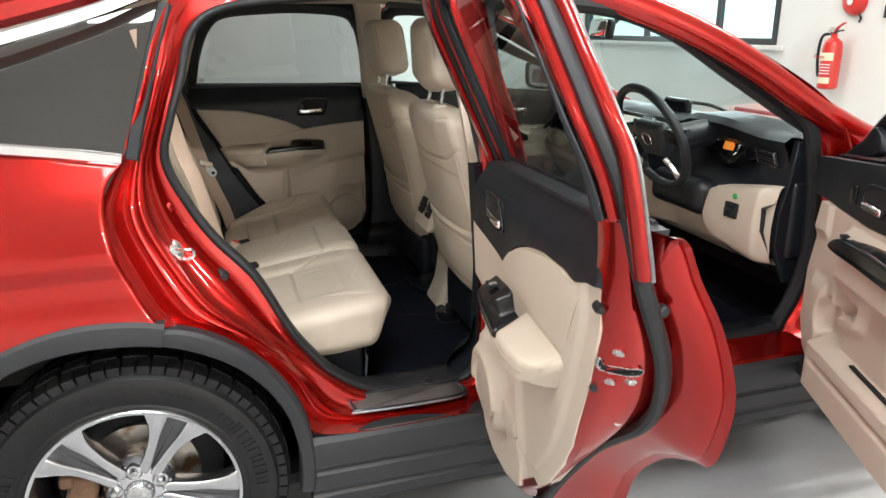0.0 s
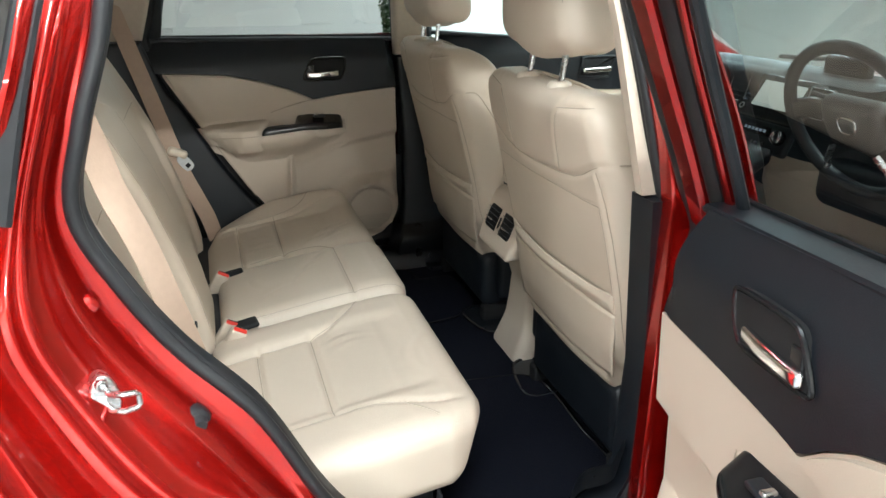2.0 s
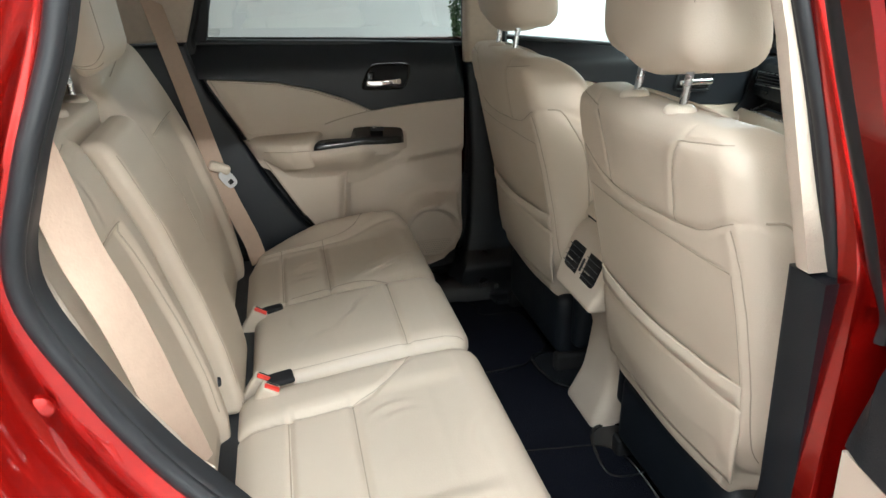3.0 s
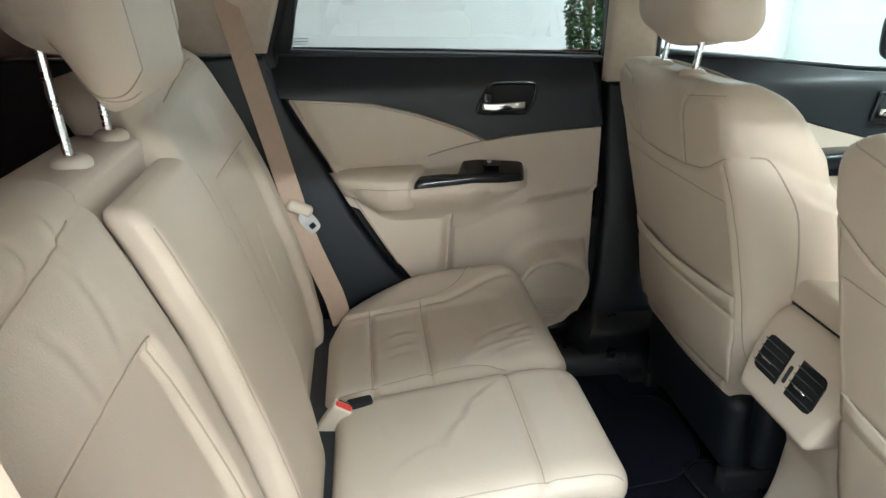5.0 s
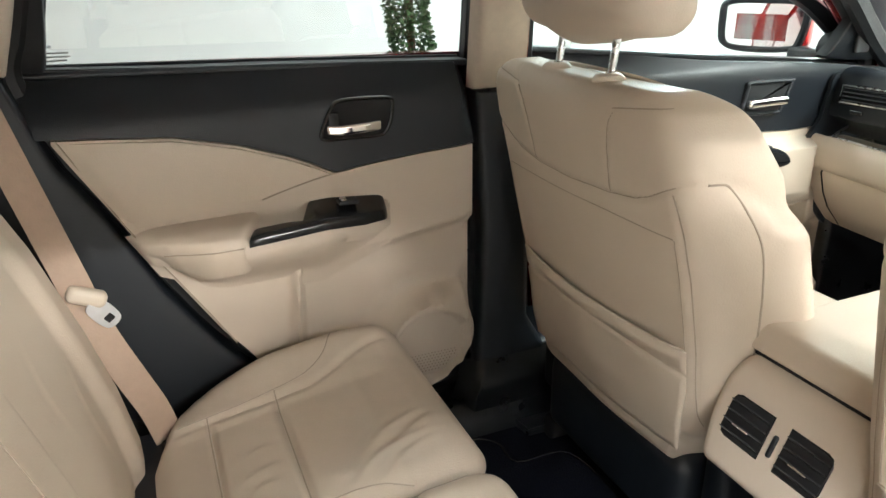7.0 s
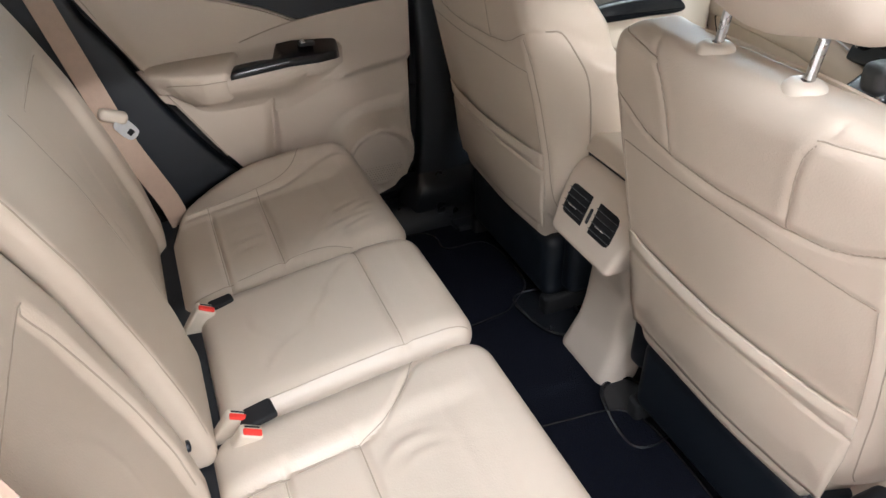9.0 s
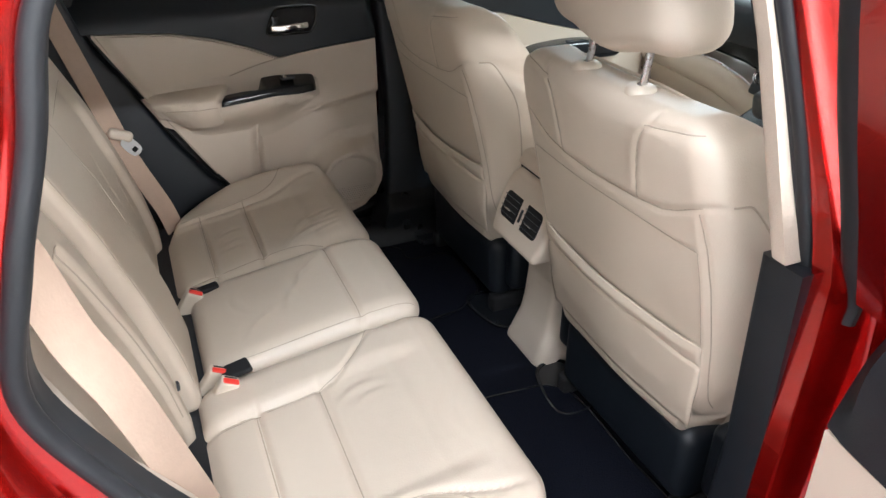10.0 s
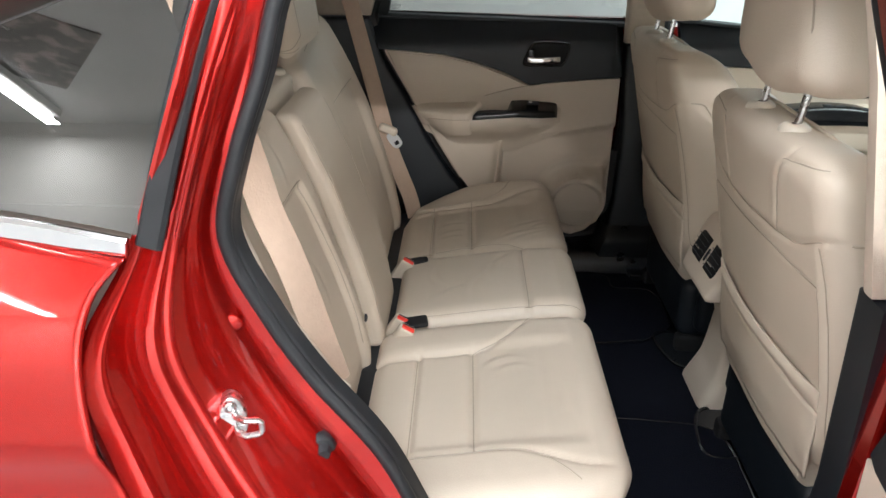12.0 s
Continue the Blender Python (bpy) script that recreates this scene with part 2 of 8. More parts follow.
CARPET = material("black_carpet", (0.0042, 0.0052, 0.0098), 0.95, spec=0.12, grain=(220, 0.4), relief=[(380, 0.003, 4)])
MAT = material("black_mat", (0.0042, 0.0052, 0.0100), 0.9, spec=0.12, grain=(160, 0.3), relief=[(300, 0.002, 4)])
RUBBER = material("black_rubber_seal", (0.014, 0.015, 0.017), 0.5, spec=0.35, grain=(30, 0.15))
TYRE = material("tyre_rubber", (0.0045, 0.0045, 0.005), 0.5, grain=(14, 0.25), relief=[(160, 0.0006, 3)], wear=(9, (0.012, 0.0115, 0.0105), 0.08), spec=0.4)
CLADDING = material("grey_cladding", (0.020, 0.021, 0.0235), 0.5, grain=(40, 0.1), relief=[(700, 0.0004, 2)])
CHROME = material("chrome", (0.85, 0.85, 0.86), 0.08, 1.0, grain=(30, 0.03))
PLATED = material("zinc_plated_steel", (0.74, 0.76, 0.78), 0.46, 0.75, grain=(80, 0.05))
SATIN = material("satin_metal", (0.62, 0.62, 0.62), 0.28, 1.0, grain=(80, 0.06))
ALLOY = material("machined_alloy", (0.60, 0.60, 0.62), 0.24, 1.0, grain=(60, 0.05), coat=0.5)
ALLOY_DARK = material("dark_alloy_paint", (0.09, 0.092, 0.098), 0.35, 0.7, grain=(60, 0.08), coat=0.4)
DISC = material("brake_disc_steel", (0.42, 0.38, 0.34), 0.32, 1.0, grain=(25, 0.2), wear=(16, (0.20, 0.11, 0.06), 0.3))
RUST = material("rusty_iron", (0.16, 0.09, 0.055), 0.85, 0.3, grain=(40, 0.35), relief=[(120, 0.002, 4)])
BUCKLE_RED = material("red_release_button", (0.75, 0.045, 0.03), 0.35)
BEIGE_HARD = material("cream_hard_plastic", (0.62, 0.54, 0.44), 0.4, grain=(8, 0.02))
GLASS = pane_material("clear_pane", (0.76, 0.87, 0.86))
TINTED = pane_material("tinted_pane", (0.40, 0.428, 0.425), least=0.10)
PRIVACY = pane_material("privacy_pane", (0.13, 0.135, 0.14), least=0.13)
FOOT_BLACK = material("polished_black_plastic", (0.009, 0.0105, 0.013), 0.30, spec=0.65, grain=(20, 0.1), relief=[(500, 0.0003, 2)])
LOUVRE = material("grey_louvre_plastic", (0.022, 0.022, 0.024), 0.4)
MIRROR = material("mirror_glass", (0.85, 0.87, 0.88), 0.02, 1.0)
WALL = material("white_wall_paint", (0.80, 0.79, 0.75), 0.8, grain=(2.2, 0.02), relief=[(60, 0.002, 4)], wear=(1.3, (0.74, 0.72, 0.68), 0.05))
CEIL = material("white_ceiling_paint", (0.78, 0.78, 0.76), 0.85, grain=(3, 0.03))
FLOOR = material("grey_painted_concrete", (0.33, 0.335, 0.34), 0.35, grain=(1.6, 0.10), relief=[(18, 0.002, 5)], wear=(2.4, (0.24, 0.24, 0.24), 0.06))
FRAME_DARK = material("dark_window_frame", (0.045, 0.047, 0.05), 0.45, grain=(30, 0.1))
SAFETY_RED = material("red_enamel", (0.62, 0.03, 0.022), 0.3, coat=0.5, grain=(40, 0.05))
PAPER = material("white_paper", (0.8, 0.8, 0.78), 0.7)
PAPER_BLUE = material("blue_print", (0.05, 0.10, 0.40), 0.6)
PAPER_RED = material("red_print", (0.6, 0.05, 0.05), 0.6)
LABEL_CREAM = material("cream_label", (0.80, 0.72, 0.5), 0.6)
GREEN = material("green_button", (0.03, 0.35, 0.08), 0.4)
SCREEN = glow("lit_screen", (0.62, 0.66, 0.60), 0.5)
DIAL = glow("lit_dial", (0.45, 0.55, 0.7), 0.15)
AMBER = glow("amber_display", (1.0, 0.32, 0.05), 0.45)
SILL_STEEL = material("brushed_sill_steel", (0.30, 0.30, 0.31), 0.38, 1.0, grain=(25, 0.05))
LEAF = material("topiary_leaf", (0.05, 0.12, 0.035), 0.55, grain=(30, 0.4))
BARK = material("bark", (0.12, 0.08, 0.05), 0.9, grain=(40, 0.3), relief=[(90, 0.004, 4)])
TUBE_LIGHT = glow("lit_tube", (1.0, 0.98, 0.94), 14.0)
ROOFGLOW = glow("roof_light_panel", (0.95, 0.98, 1.0), 1.1)
SKYGLOW = glow("bright_daylight", (0.95, 0.98, 1.0), 1.6)
POSTER_DARK = material("dark_poster_print", (0.02, 0.019, 0.022), 0.3, grain=(6, 0.6), wear=(7, (0.38, 0.30, 0.26), 0.42))


# ---- the workshop ----
X0, X1, Y0, Y1 = -4.6, 5.3, -5.4, 7.2


def structure(ob, label, category):
    return tagged(ob, label, category, kind="structure")


structure(box(X0 - 0.2, X1 + 0.2, Y0 - 0.2, Y1 + 0.2, -0.2, 0.0).make("floor", FLOOR), "grey painted concrete workshop floor with scuffs", "floor")
structure(box(X0 - 0.2, X1 + 0.2, Y0 - 0.2, Y1 + 0.2, CEILING, CEILING + 0.15).make("ceiling", CEIL), "plain white painted workshop ceiling", "ceiling")
structure(box(X0 - 0.2, X1 + 0.2, Y1, Y1 + 0.2, 0, CEILING).make("wall_left", WALL), "plain white painted wall beside the car", "wall")
structure(box(X0 - 0.2, X1 + 0.2, Y0 - 0.2, Y0, 0, CEILING).make("wall_right", WALL), "plain white painted workshop wall", "wall")
structure(box(X0 - 0.2, X0, Y0, Y1, 0, CEILING).make("wall_back", WALL), "plain white painted workshop wall", "wall")
# the front wall, with the window's opening through it
WY0, WY1, WZ0, WZ1 = 3.20, 6.95, 1.24, 2.75
fw = Shape()
fw.join(box(X1, X1 + 0.2, Y0, WY0, 0, CEILING)).join(box(X1, X1 + 0.2, WY1, Y1, 0, CEILING))
fw.join(box(X1, X1 + 0.2, WY0, WY1, 0, WZ0)).join(box(X1, X1 + 0.2, WY0, WY1, WZ1, CEILING))
structure(fw.make("wall_front", WALL), "white painted wall with a dark framed window", "wall")
# window: frame, sill, pane, and bright day behind
win = structure(Shape().join(box(X1 - 0.02, X1 + 0.08, WY0, WY0 + 0.06, WZ0, WZ1)).join(box(X1 - 0.02, X1 + 0.08, WY1 - 0.06, WY1, WZ0, WZ1))
    .join(box(X1 - 0.02, X1 + 0.08, WY0 + 0.06, WY1 - 0.06, WZ0, WZ0 + 0.06)).join(box(X1 - 0.02, X1 + 0.08, WY0 + 0.06, WY1 - 0.06, WZ1 - 0.06, WZ1))
    .join(box(X1, X1 + 0.06, 4.06, 4.12, WZ0 + 0.06, WZ1 - 0.06)).join(box(X1, X1 + 0.06, 5.4, 5.46, WZ0 + 0.06, WZ1 - 0.06)).make("window_1", FRAME_DARK, bevel=0.006), "dark framed workshop window with bright daylight", "window")
for a, b in ((WY0 + 0.06, 4.06), (4.12, 5.4), (5.46, WY1 - 0.06)):
    box(X1 + 0.03, X1 + 0.036, a, b, WZ0 + 0.06, WZ1 - 0.06).make("pane", GLASS, win)
box(X1 - 0.06, X1 - 0.021, WY0 - 0.12, WY1 + 0.05, WZ0 - 0.045, WZ0 - 0.002).make("window_sill", WALL, win, bevel=0.006)
structure(box(X1 + 0.5, X1 + 0.52, WY0 - 1.2, WY1 + 0.4, 0.3, CEILING).make("backdrop", SKYGLOW), "bright overcast daylight outside the window", "backdrop")

# daylight through the window and through the roof light
def daylight(at, sx, sy, turn, watts, color, name):
    data = bpy.data.lights.new(name, "AREA")
    data.shape, data.size, data.size_y, data.energy, data.color = "RECTANGLE", sx, sy, watts, color
    ob = new(name, data)
    ob.matrix_basis = pose(*at, *turn)


daylight((X1 - 0.05, 5.0, 2.0), 1.4, 3.7, (0, 90, 0), 132, (0.90, 0.96, 1.0), "window_daylight")
RX0, RX1, RY0, RY1 = -0.42, 0.75, -2.8, -1.7
rl = structure(Shape().join(box(RX0 - 0.10, RX1 + 0.10, RY0 - 0.10, RY0, CEILING - 0.05, CEILING - 0.002)).join(box(RX0 - 0.10, RX1 + 0.10, RY1, RY1 + 0.10, CEILING - 0.05, CEILING - 0.002))
    .join(box(RX0 - 0.10, RX0, RY0, RY1, CEILING - 0.05, CEILING - 0.002)).join(box(RX1, RX1 + 0.10, RY0, RY1, CEILING - 0.05, CEILING - 0.002)).make("window_2", PAPER), "white framed roof light in the ceiling", "roof light")
for k in range(6):
    a = RY0 + (RY1 - RY0) * k / 6
    box(RX0, RX1, a + 0.01, a + (RY1 - RY0) / 6 - 0.01, CEILING - 0.03, CEILING - 0.006).make("glazed_panel", ROOFGLOW, rl)
daylight(((RX0 + RX1) / 2, (RY0 + RY1) / 2, CEILING - 0.06), RX1 - RX0, RY1 - RY0, (0, 0, 0), 75, (0.97, 0.99, 1.0), "roof_daylight")
for k in range(1, 6):
    a = RY0 + (RY1 - RY0) * k / 6
    box(RX0, RX1, a - 0.005, a + 0.005, CEILING - 0.09, CEILING - 0.075).make("glazing_bar", FRAME_DARK, rl)

# ceiling strip lights
for i, (lx, ly, along, watts) in enumerate(STRIPS):
    lamp = tagged(empty("strip_light", (lx, ly, CEILING)), "white batten strip light with a lit tube", "ceiling light", "strip lights on the ceiling")
    L = 1.5
    bx = (L / 2, 0.05) if along == "x" else (0.05, L / 2)
    box(-bx[0], bx[0], -bx[1], bx[1], -0.06, -0.001).make("housing", PAPER, lamp, bevel=0.01)
    p = np.array([(-L / 2 + 0.03, 0, -0.085), (L / 2 - 0.03, 0, -0.085)])
    if along == "y":
        p = p[:, [1, 0, 2]]
    tube(p, 0.016, n=10).make("lit_tube", TUBE_LIGHT, lamp)
    data = bpy.data.lights.new("strip", "AREA")
    data.shape, data.size, data.size_y, data.energy, data.color = "RECTANGLE", L, 0.11, watts, (1.0, 0.965, 0.92)
    if along == "y":
        data.size, data.size_y = 0.11, L
    lo = new("strip_lamp", data)
    lo.location = (lx, ly, CEILING - 0.12)


def tag_text(text, size, at, parent, mat, turn=(90, 0, -90), name="lettering"):
    """Built-in font letters as a mesh."""
    cu = bpy.data.curves.new("letters", "FONT")
    cu.body, cu.size, cu.extrude, cu.align_x = text, size, 0.0006, "CENTER"
    tmp = new("letters", cu)
    me = bpy.data.meshes.new_from_object(tmp)
    bpy.data.objects.remove(tmp)
    ob = new(name, me)
    me.materials.clear()
    me.materials.append(mat)
    ob.matrix_basis = pose(*at, *turn)
    ob.parent = parent
    return ob


# extinguisher, bell and switch gear on the front wall
def extinguisher(y, z0):
    ob = tagged(empty("fire_extinguisher", (X1 - 0.12, y, z0)), "red fire extinguisher hanging on the white wall", "fire extinguisher")
    lathe([(0.0, 0.0), (0.06, 0.0), (0.078, 0.012), (0.08, 0.03), (0.08, 0.34), (0.07, 0.385), (0.035, 0.415), (0.026, 0.42), (0.026, 0.45), (0.0, 0.45)], 28, "z").make("cylinder", SAFETY_RED, ob)
    # label and bars of writing round the front
    def wrap(y0, y1, z0, z1, d):
        s = Shape()
        a = np.linspace(y0, y1, 9)
        v = [(-math.cos(q) * (0.08 + d), math.sin(q) * (0.08 + d), z) for q in a for z in (z0, z1)]
        return s.add(v, grid_faces(9, 2))
    wrap(-1.0, 0.6, 0.235, 0.30, 0.0015).make("name_label", LABEL_CREAM, ob)
    wrap(-0.9, 0.5, 0.05, 0.10, 0.0015).make("instruction_label", LABEL_CREAM, ob)
    for k in range(4):
        wrap(-0.8, 0.4, 0.128 + 0.024 * k, 0.136 + 0.024 * k, 0.0015).make("print_line", PAPER, ob)
    tag_text("Foam", 0.05, (-0.0835, 0.045, 0.25), ob, SAFETY_RED)
    sweep(curve_pts([(0, 0.0, 0.45), (0, -0.03, 0.50), (-0.01, -0.10, 0.535)], 10), rect(0.012, 0.03, 0.003)).make("lever", SAFETY_RED, ob)
    sweep(curve_pts([(0, 0.0, 0.45), (0, -0.03, 0.47), (-0.01, -0.085, 0.475)], 10), rect(0.012, 0.03, 0.003)).make("carry_handle", BLACK, ob)
    tube(curve_pts([(0, 0.02, 0.45), (-0.02, 0.10, 0.43), (-0.02, 0.125, 0.3), (-0.02, 0.11, 0.16), (-0.02, 0.09, 0.1)], 24), 0.012).make("hose", RUBBER, ob)
    lathe([(0, 0), (0.028, 0.0), (0.028, 0.012), (0, 0.012)], 16, "y", (0, 0.03, 0.475)).make("pressure_gauge", SATIN, ob)
    return ob


extinguisher(2.42, 0.90)


# ---- the car's body ----
car = tagged(empty("car"), "metallic red family car with open doors and cream interior", "car")


def smooth_line(z, zs, ys):
    """The broken line through the nodes with its corners rounded off."""
    z = np.asarray(z, float)
    return sum(w * np.interp(z + d, zs, ys) for d, w in ((-0.045, 0.1), (-0.03, 0.15), (-0.015, 0.15), (0.0, 0.2), (0.015, 0.15), (0.03, 0.15), (0.045, 0.1)))


def half_width(z):
    """The body's half width at a height, amidships."""
    return smooth_line(z, [0.2, 0.3, 0.45, 0.75, 0.95, 1.05, 1.12, 1.18, 1.5, 1.575, 1.62], [0.84, 0.865, 0.888, 0.905, 0.895, 0.872, 0.845, 0.808, 0.655, 0.605, 0.55])


def skin_y(x, z):
    x, z = np.asarray(x, float), np.asarray(z, float)
    rear = np.clip((-x - 0.25) / 0.7, 0, 1.3)
    front = np.clip((x - 2.3) / 1.25, 0, 1.3)
    haunch = np.clip((0.20 - x) / 0.12, 0, 1)
    tuck = smooth_line(z, [0.80, 0.90, 1.00, 1.10, 1.16, 1.25], [0.0, 0.021, 0.034, 0.048, 0.053, 0.045])
    return half_width(z) - 0.14 * rear**2 - 0.2 * front**2.2 - haunch * tuck


def coons(c0, c1, d0, d1, nu, nv):
    """A patch between the lines c0, c1 (same way) and d0, d1 (from c0 to c1), all in (x, z)."""
    a, b, c, d = curve_pts(c0, nu), curve_pts(c1, nu), curve_pts(d0, nv), curve_pts(d1, nv)
    u, v = np.linspace(0, 1, nu)[:, None, None], np.linspace(0, 1, nv)[None, :, None]
    p = (1 - v) * a[:, None] + v * b[:, None] + (1 - u) * c[None] + u * d[None]
    p -= (1 - u) * (1 - v) * a[0] + u * (1 - v) * a[-1] + (1 - u) * v * b[0] + u * v * b[-1]
    return p


def skin(p, depth=0.0):
    """Lays a patch in (x, z) on the car's side (y > 0)."""
    nu, nv = p.shape[:2]
    x, z = p[..., 0].ravel(), p[..., 1].ravel()
    return Shape().add(np.stack([x, skin_y(x, z) + depth, z], 1), grid_faces(nu, nv))


HUB_X, HUB_Z = -0.03, 0.355
# the shut line of the rear door on the outer skin, in (x, z), from the belt down to the arch
SHUT = [(0.028, 1.152), (0.000, 1.122), (-0.012, 1.09), (-0.015, 1.05), (-0.010, 1.005), (0.002, 0.95), (0.022, 0.90), (0.054, 0.835), (0.078, 0.795)]
ARCH_R = 0.462


def arch(a0, a1, r, n):
    return [(HUB_X + r * math.cos(radians(a)), HUB_Z + r * math.sin(radians(a))) for a in np.linspace(a0, a1, n)]


def quarter_panel(m):
    s = Shape()
    a0 = math.degrees(math.asin((0.80 - HUB_Z) / ARCH_R))
    s.join(skin(coons([(0.028, 1.152), (-0.05, 1.165), (-0.2, 1.195), (-0.55, 1.24), (-0.9, 1.26)], [(0.078, 0.797)] + arch(a0 + 8, 185, ARCH_R, 9) , SHUT, [(-0.9, 1.26), (-0.93, 0.95), (-0.8, 0.55), (HUB_X - ARCH_R, HUB_Z - 0.04)], 40, 24)))
    # a crease along the flank
    s.move(lambda x, y, z: (x, y + 0.006 * np.exp(-(((z - 0.955 - 0.03 * (x + 0.1)) / 0.02) ** 2)) - 0.012 * np.exp(-(((z - 0.90) / 0.05) ** 2)), z))
    ob = s.side(m).make("quarter_panel", RED, car, "glossy red rear wing")
    mod = ob.modifiers.new("thickness", "SOLIDIFY")
    mod.thickness, mod.offset = 0.004, 0
    return ob


def bumper(m):
    s = skin(coons([(HUB_X - ARCH_R, HUB_Z - 0.04), (-0.8, 0.55), (-0.93, 0.95)][:2], [(HUB_X - ARCH_R + 0.02, 0.25), (-0.85, 0.27)], [(HUB_X - ARCH_R, HUB_Z - 0.04), (HUB_X - ARCH_R + 0.02, 0.25)], [(-0.8, 0.55), (-0.85, 0.27)], 10, 6))
    return s.side(m).make("bumper_corner", CLADDING, car)


# aperture of the rear door: the seal's line and the outer edge, node by node (y as on the left side)
SEAL = [(0.60, 0.60, 1.515), (0.36, 0.61, 1.50), (0.25, 0.625, 1.475), (0.195, 0.645, 1.42), (0.165, 0.67, 1.33), (0.135, 0.71, 1.24), (0.113, 0.735, 1.16),
        (0.163, 0.74, 1.03), (0.218, 0.74, 0.94), (0.286, 0.74, 0.80), (0.362, 0.74, 0.68), (0.41, 0.74, 0.625), (0.472, 0.74, 0.55), (0.563, 0.74, 0.49), (0.675, 0.74, 0.465),
        (0.82, 0.74, 0.467), (0.88, 0.74, 0.53), (0.895, 0.74, 0.75), (0.905, 0.74, 1.0), (0.885, 0.715, 1.17), (0.865, 0.67, 1.32), (0.83, 0.62, 1.47), (0.76, 0.605, 1.515)]
EDGE = [(0.60, 0.59, 1.585), (0.34, 0.60, 1.575), (0.21, 0.625, 1.545), (0.162, 0.655, 1.495), (0.122, 0.70, 1.41), (0.085, 0.75, 1.30), (0.03, 0.83, 1.15),
         (-0.004, 0.87, 1.04), (0.015, 0.888, 0.95), (0.072, 0.903, 0.80), (0.19, 0.890, 0.750), (0.262, 0.886, 0.69), (0.33, 0.882, 0.60), (0.384, 0.876, 0.475), (0.50, 0.872, 0.438),
         (0.80, 0.872, 0.438), (0.975, 0.872, 0.440), (0.985, 0.87, 0.75), (0.985, 0.86, 1.0), (0.97, 0.81, 1.17), (0.945, 0.735, 1.32), (0.91, 0.65, 1.48), (0.82, 0.605, 1.57)]
# how the frame steps in from the outer edge to the seal: along the sill, and on the rear post
STEP = [(-0.07, 0.03), (0.0, 0.0), (0.03, 0.10), (0.08, 0.28), (0.15, 0.40), (0.20, 0.37), (0.26, 0.37), (0.30, 0.44), (0.37, 0.42), (0.43, 0.52), (0.49, 0.66), (0.60, 0.69), (0.74, 0.70), (0.80, 0.72), (0.86, 0.84), (0.93, 0.97), (1.0, 1.0)]
POST_STEP = [(-0.07, 0.04), (0.0, 0.0), (0.03, 0.05), (0.085, 0.09), (0.105, 0.16), (0.14, 0.34), (0.19, 0.43), (0.25, 0.42), (0.30, 0.33), (0.36, 0.34), (0.405, 0.43), (0.425, 0.43), (0.445, 0.37), (0.485, 0.39), (0.52, 0.52), (0.57, 0.63), (0.64, 0.70), (0.70, 0.82), (0.74, 0.94), (0.775, 0.985), (0.80, 0.97), (0.86, 0.98), (0.93, 0.99), (1.0, 1.0)]
# the open side's post, where the seal lies deeper
POST_SEAL = [(0.168, 0.668, 1.33), (0.136, 0.690, 1.24), (0.112, 0.690, 1.14), (0.150, 0.690, 1.035), (0.205, 0.695, 0.94), (0.293, 0.715, 0.835), (0.362, 0.735, 0.70)]
POST_EDGE = [(0.122, 0.70, 1.41), (0.085, 0.735, 1.30), (0.028, 0.755, 1.155), (-0.015, 0.825, 1.05), (0.002, 0.85, 0.95), (0.076, 0.893, 0.80)]


def door_jamb(m):
    edge, seal = list(EDGE), list(SEAL)
    if m < 0:
        edge[4:10], seal[4:11] = POST_EDGE, POST_SEAL
    a, b = curve_pts(edge, 180, True), curve_pts(seal, 180, True)
    if m > 0:
        a[:, 2] += 0.04
        b[:, 2] += 0.04
    post = bump(b[:, 0], 0.46, 0.34) * bump(b[:, 2], 1.42, 1.25) if m < 0 else np.zeros(len(b))
    rows = []
    for f in sorted({p[0] for p in STEP + POST_STEP}):
        p = a + (b - a) * f
        d = np.interp(f, *zip(*STEP)) * (1 - post) + np.interp(f, *zip(*POST_STEP)) * post
        p[:, 1] = a[:, 1] + (b[:, 1] - a[:, 1]) * d
        rows.append(p)
    v = np.concatenate(rows)
    ob = Shape().add(v, grid_faces(len(rows), 180, False, True)).side(m).make("door_frame", RED, car, "glossy red painted door frame", angle=60)
    if m < 0:
        # pinch-weld seal: soft bulb, and a flat lip that covers the flange behind it
        n = np.gradient(b, axis=0)
        side = np.stack([n[:, 2], np.zeros(len(b)), -n[:, 0]], 1)
        side /= np.linalg.norm(side, axis=1)[:, None]
        centre = b.mean(axis=0)
        side *= np.sign(((centre - b) * side).sum(axis=1))[:, None]
        lip = [b + side * u + np.array((0, w, 0)) for u, w in ((-0.004, 0.003), (0.004, 0.004), (0.008, 0.001), (0.0095, -0.010), (0.009, -0.034))]
        Shape().add(np.concatenate(lip), grid_faces(5, 180, False, True)).side(m).make("seal_lip", RUBBER, ob, "black rubber lip of the door seal", angle=60)
        tube(b + np.array((0, 0.004, 0)), 0.0095, True, 12).side(m).make("door_seal", RUBBER, ob, "black rubber door seal")
    else:
        rear = b.copy()
        rear[:, 1] -= 0.035
        Shape().add(np.concatenate([b, rear]), grid_faces(2, 180, False, True)).side(m).make("seal_lip", RUBBER, ob)
        tube(b + np.array((0, 0.006, 0)), 0.022, True, 10).side(m).make("door_seal", RUBBER, ob, "black rubber door seal")
        tube((b * 0.86 + a * 0.14) + np.array((0, 0.012, 0)), 0.004, True, 6).side(m).make("weld_bead", RED, ob)
    return ob


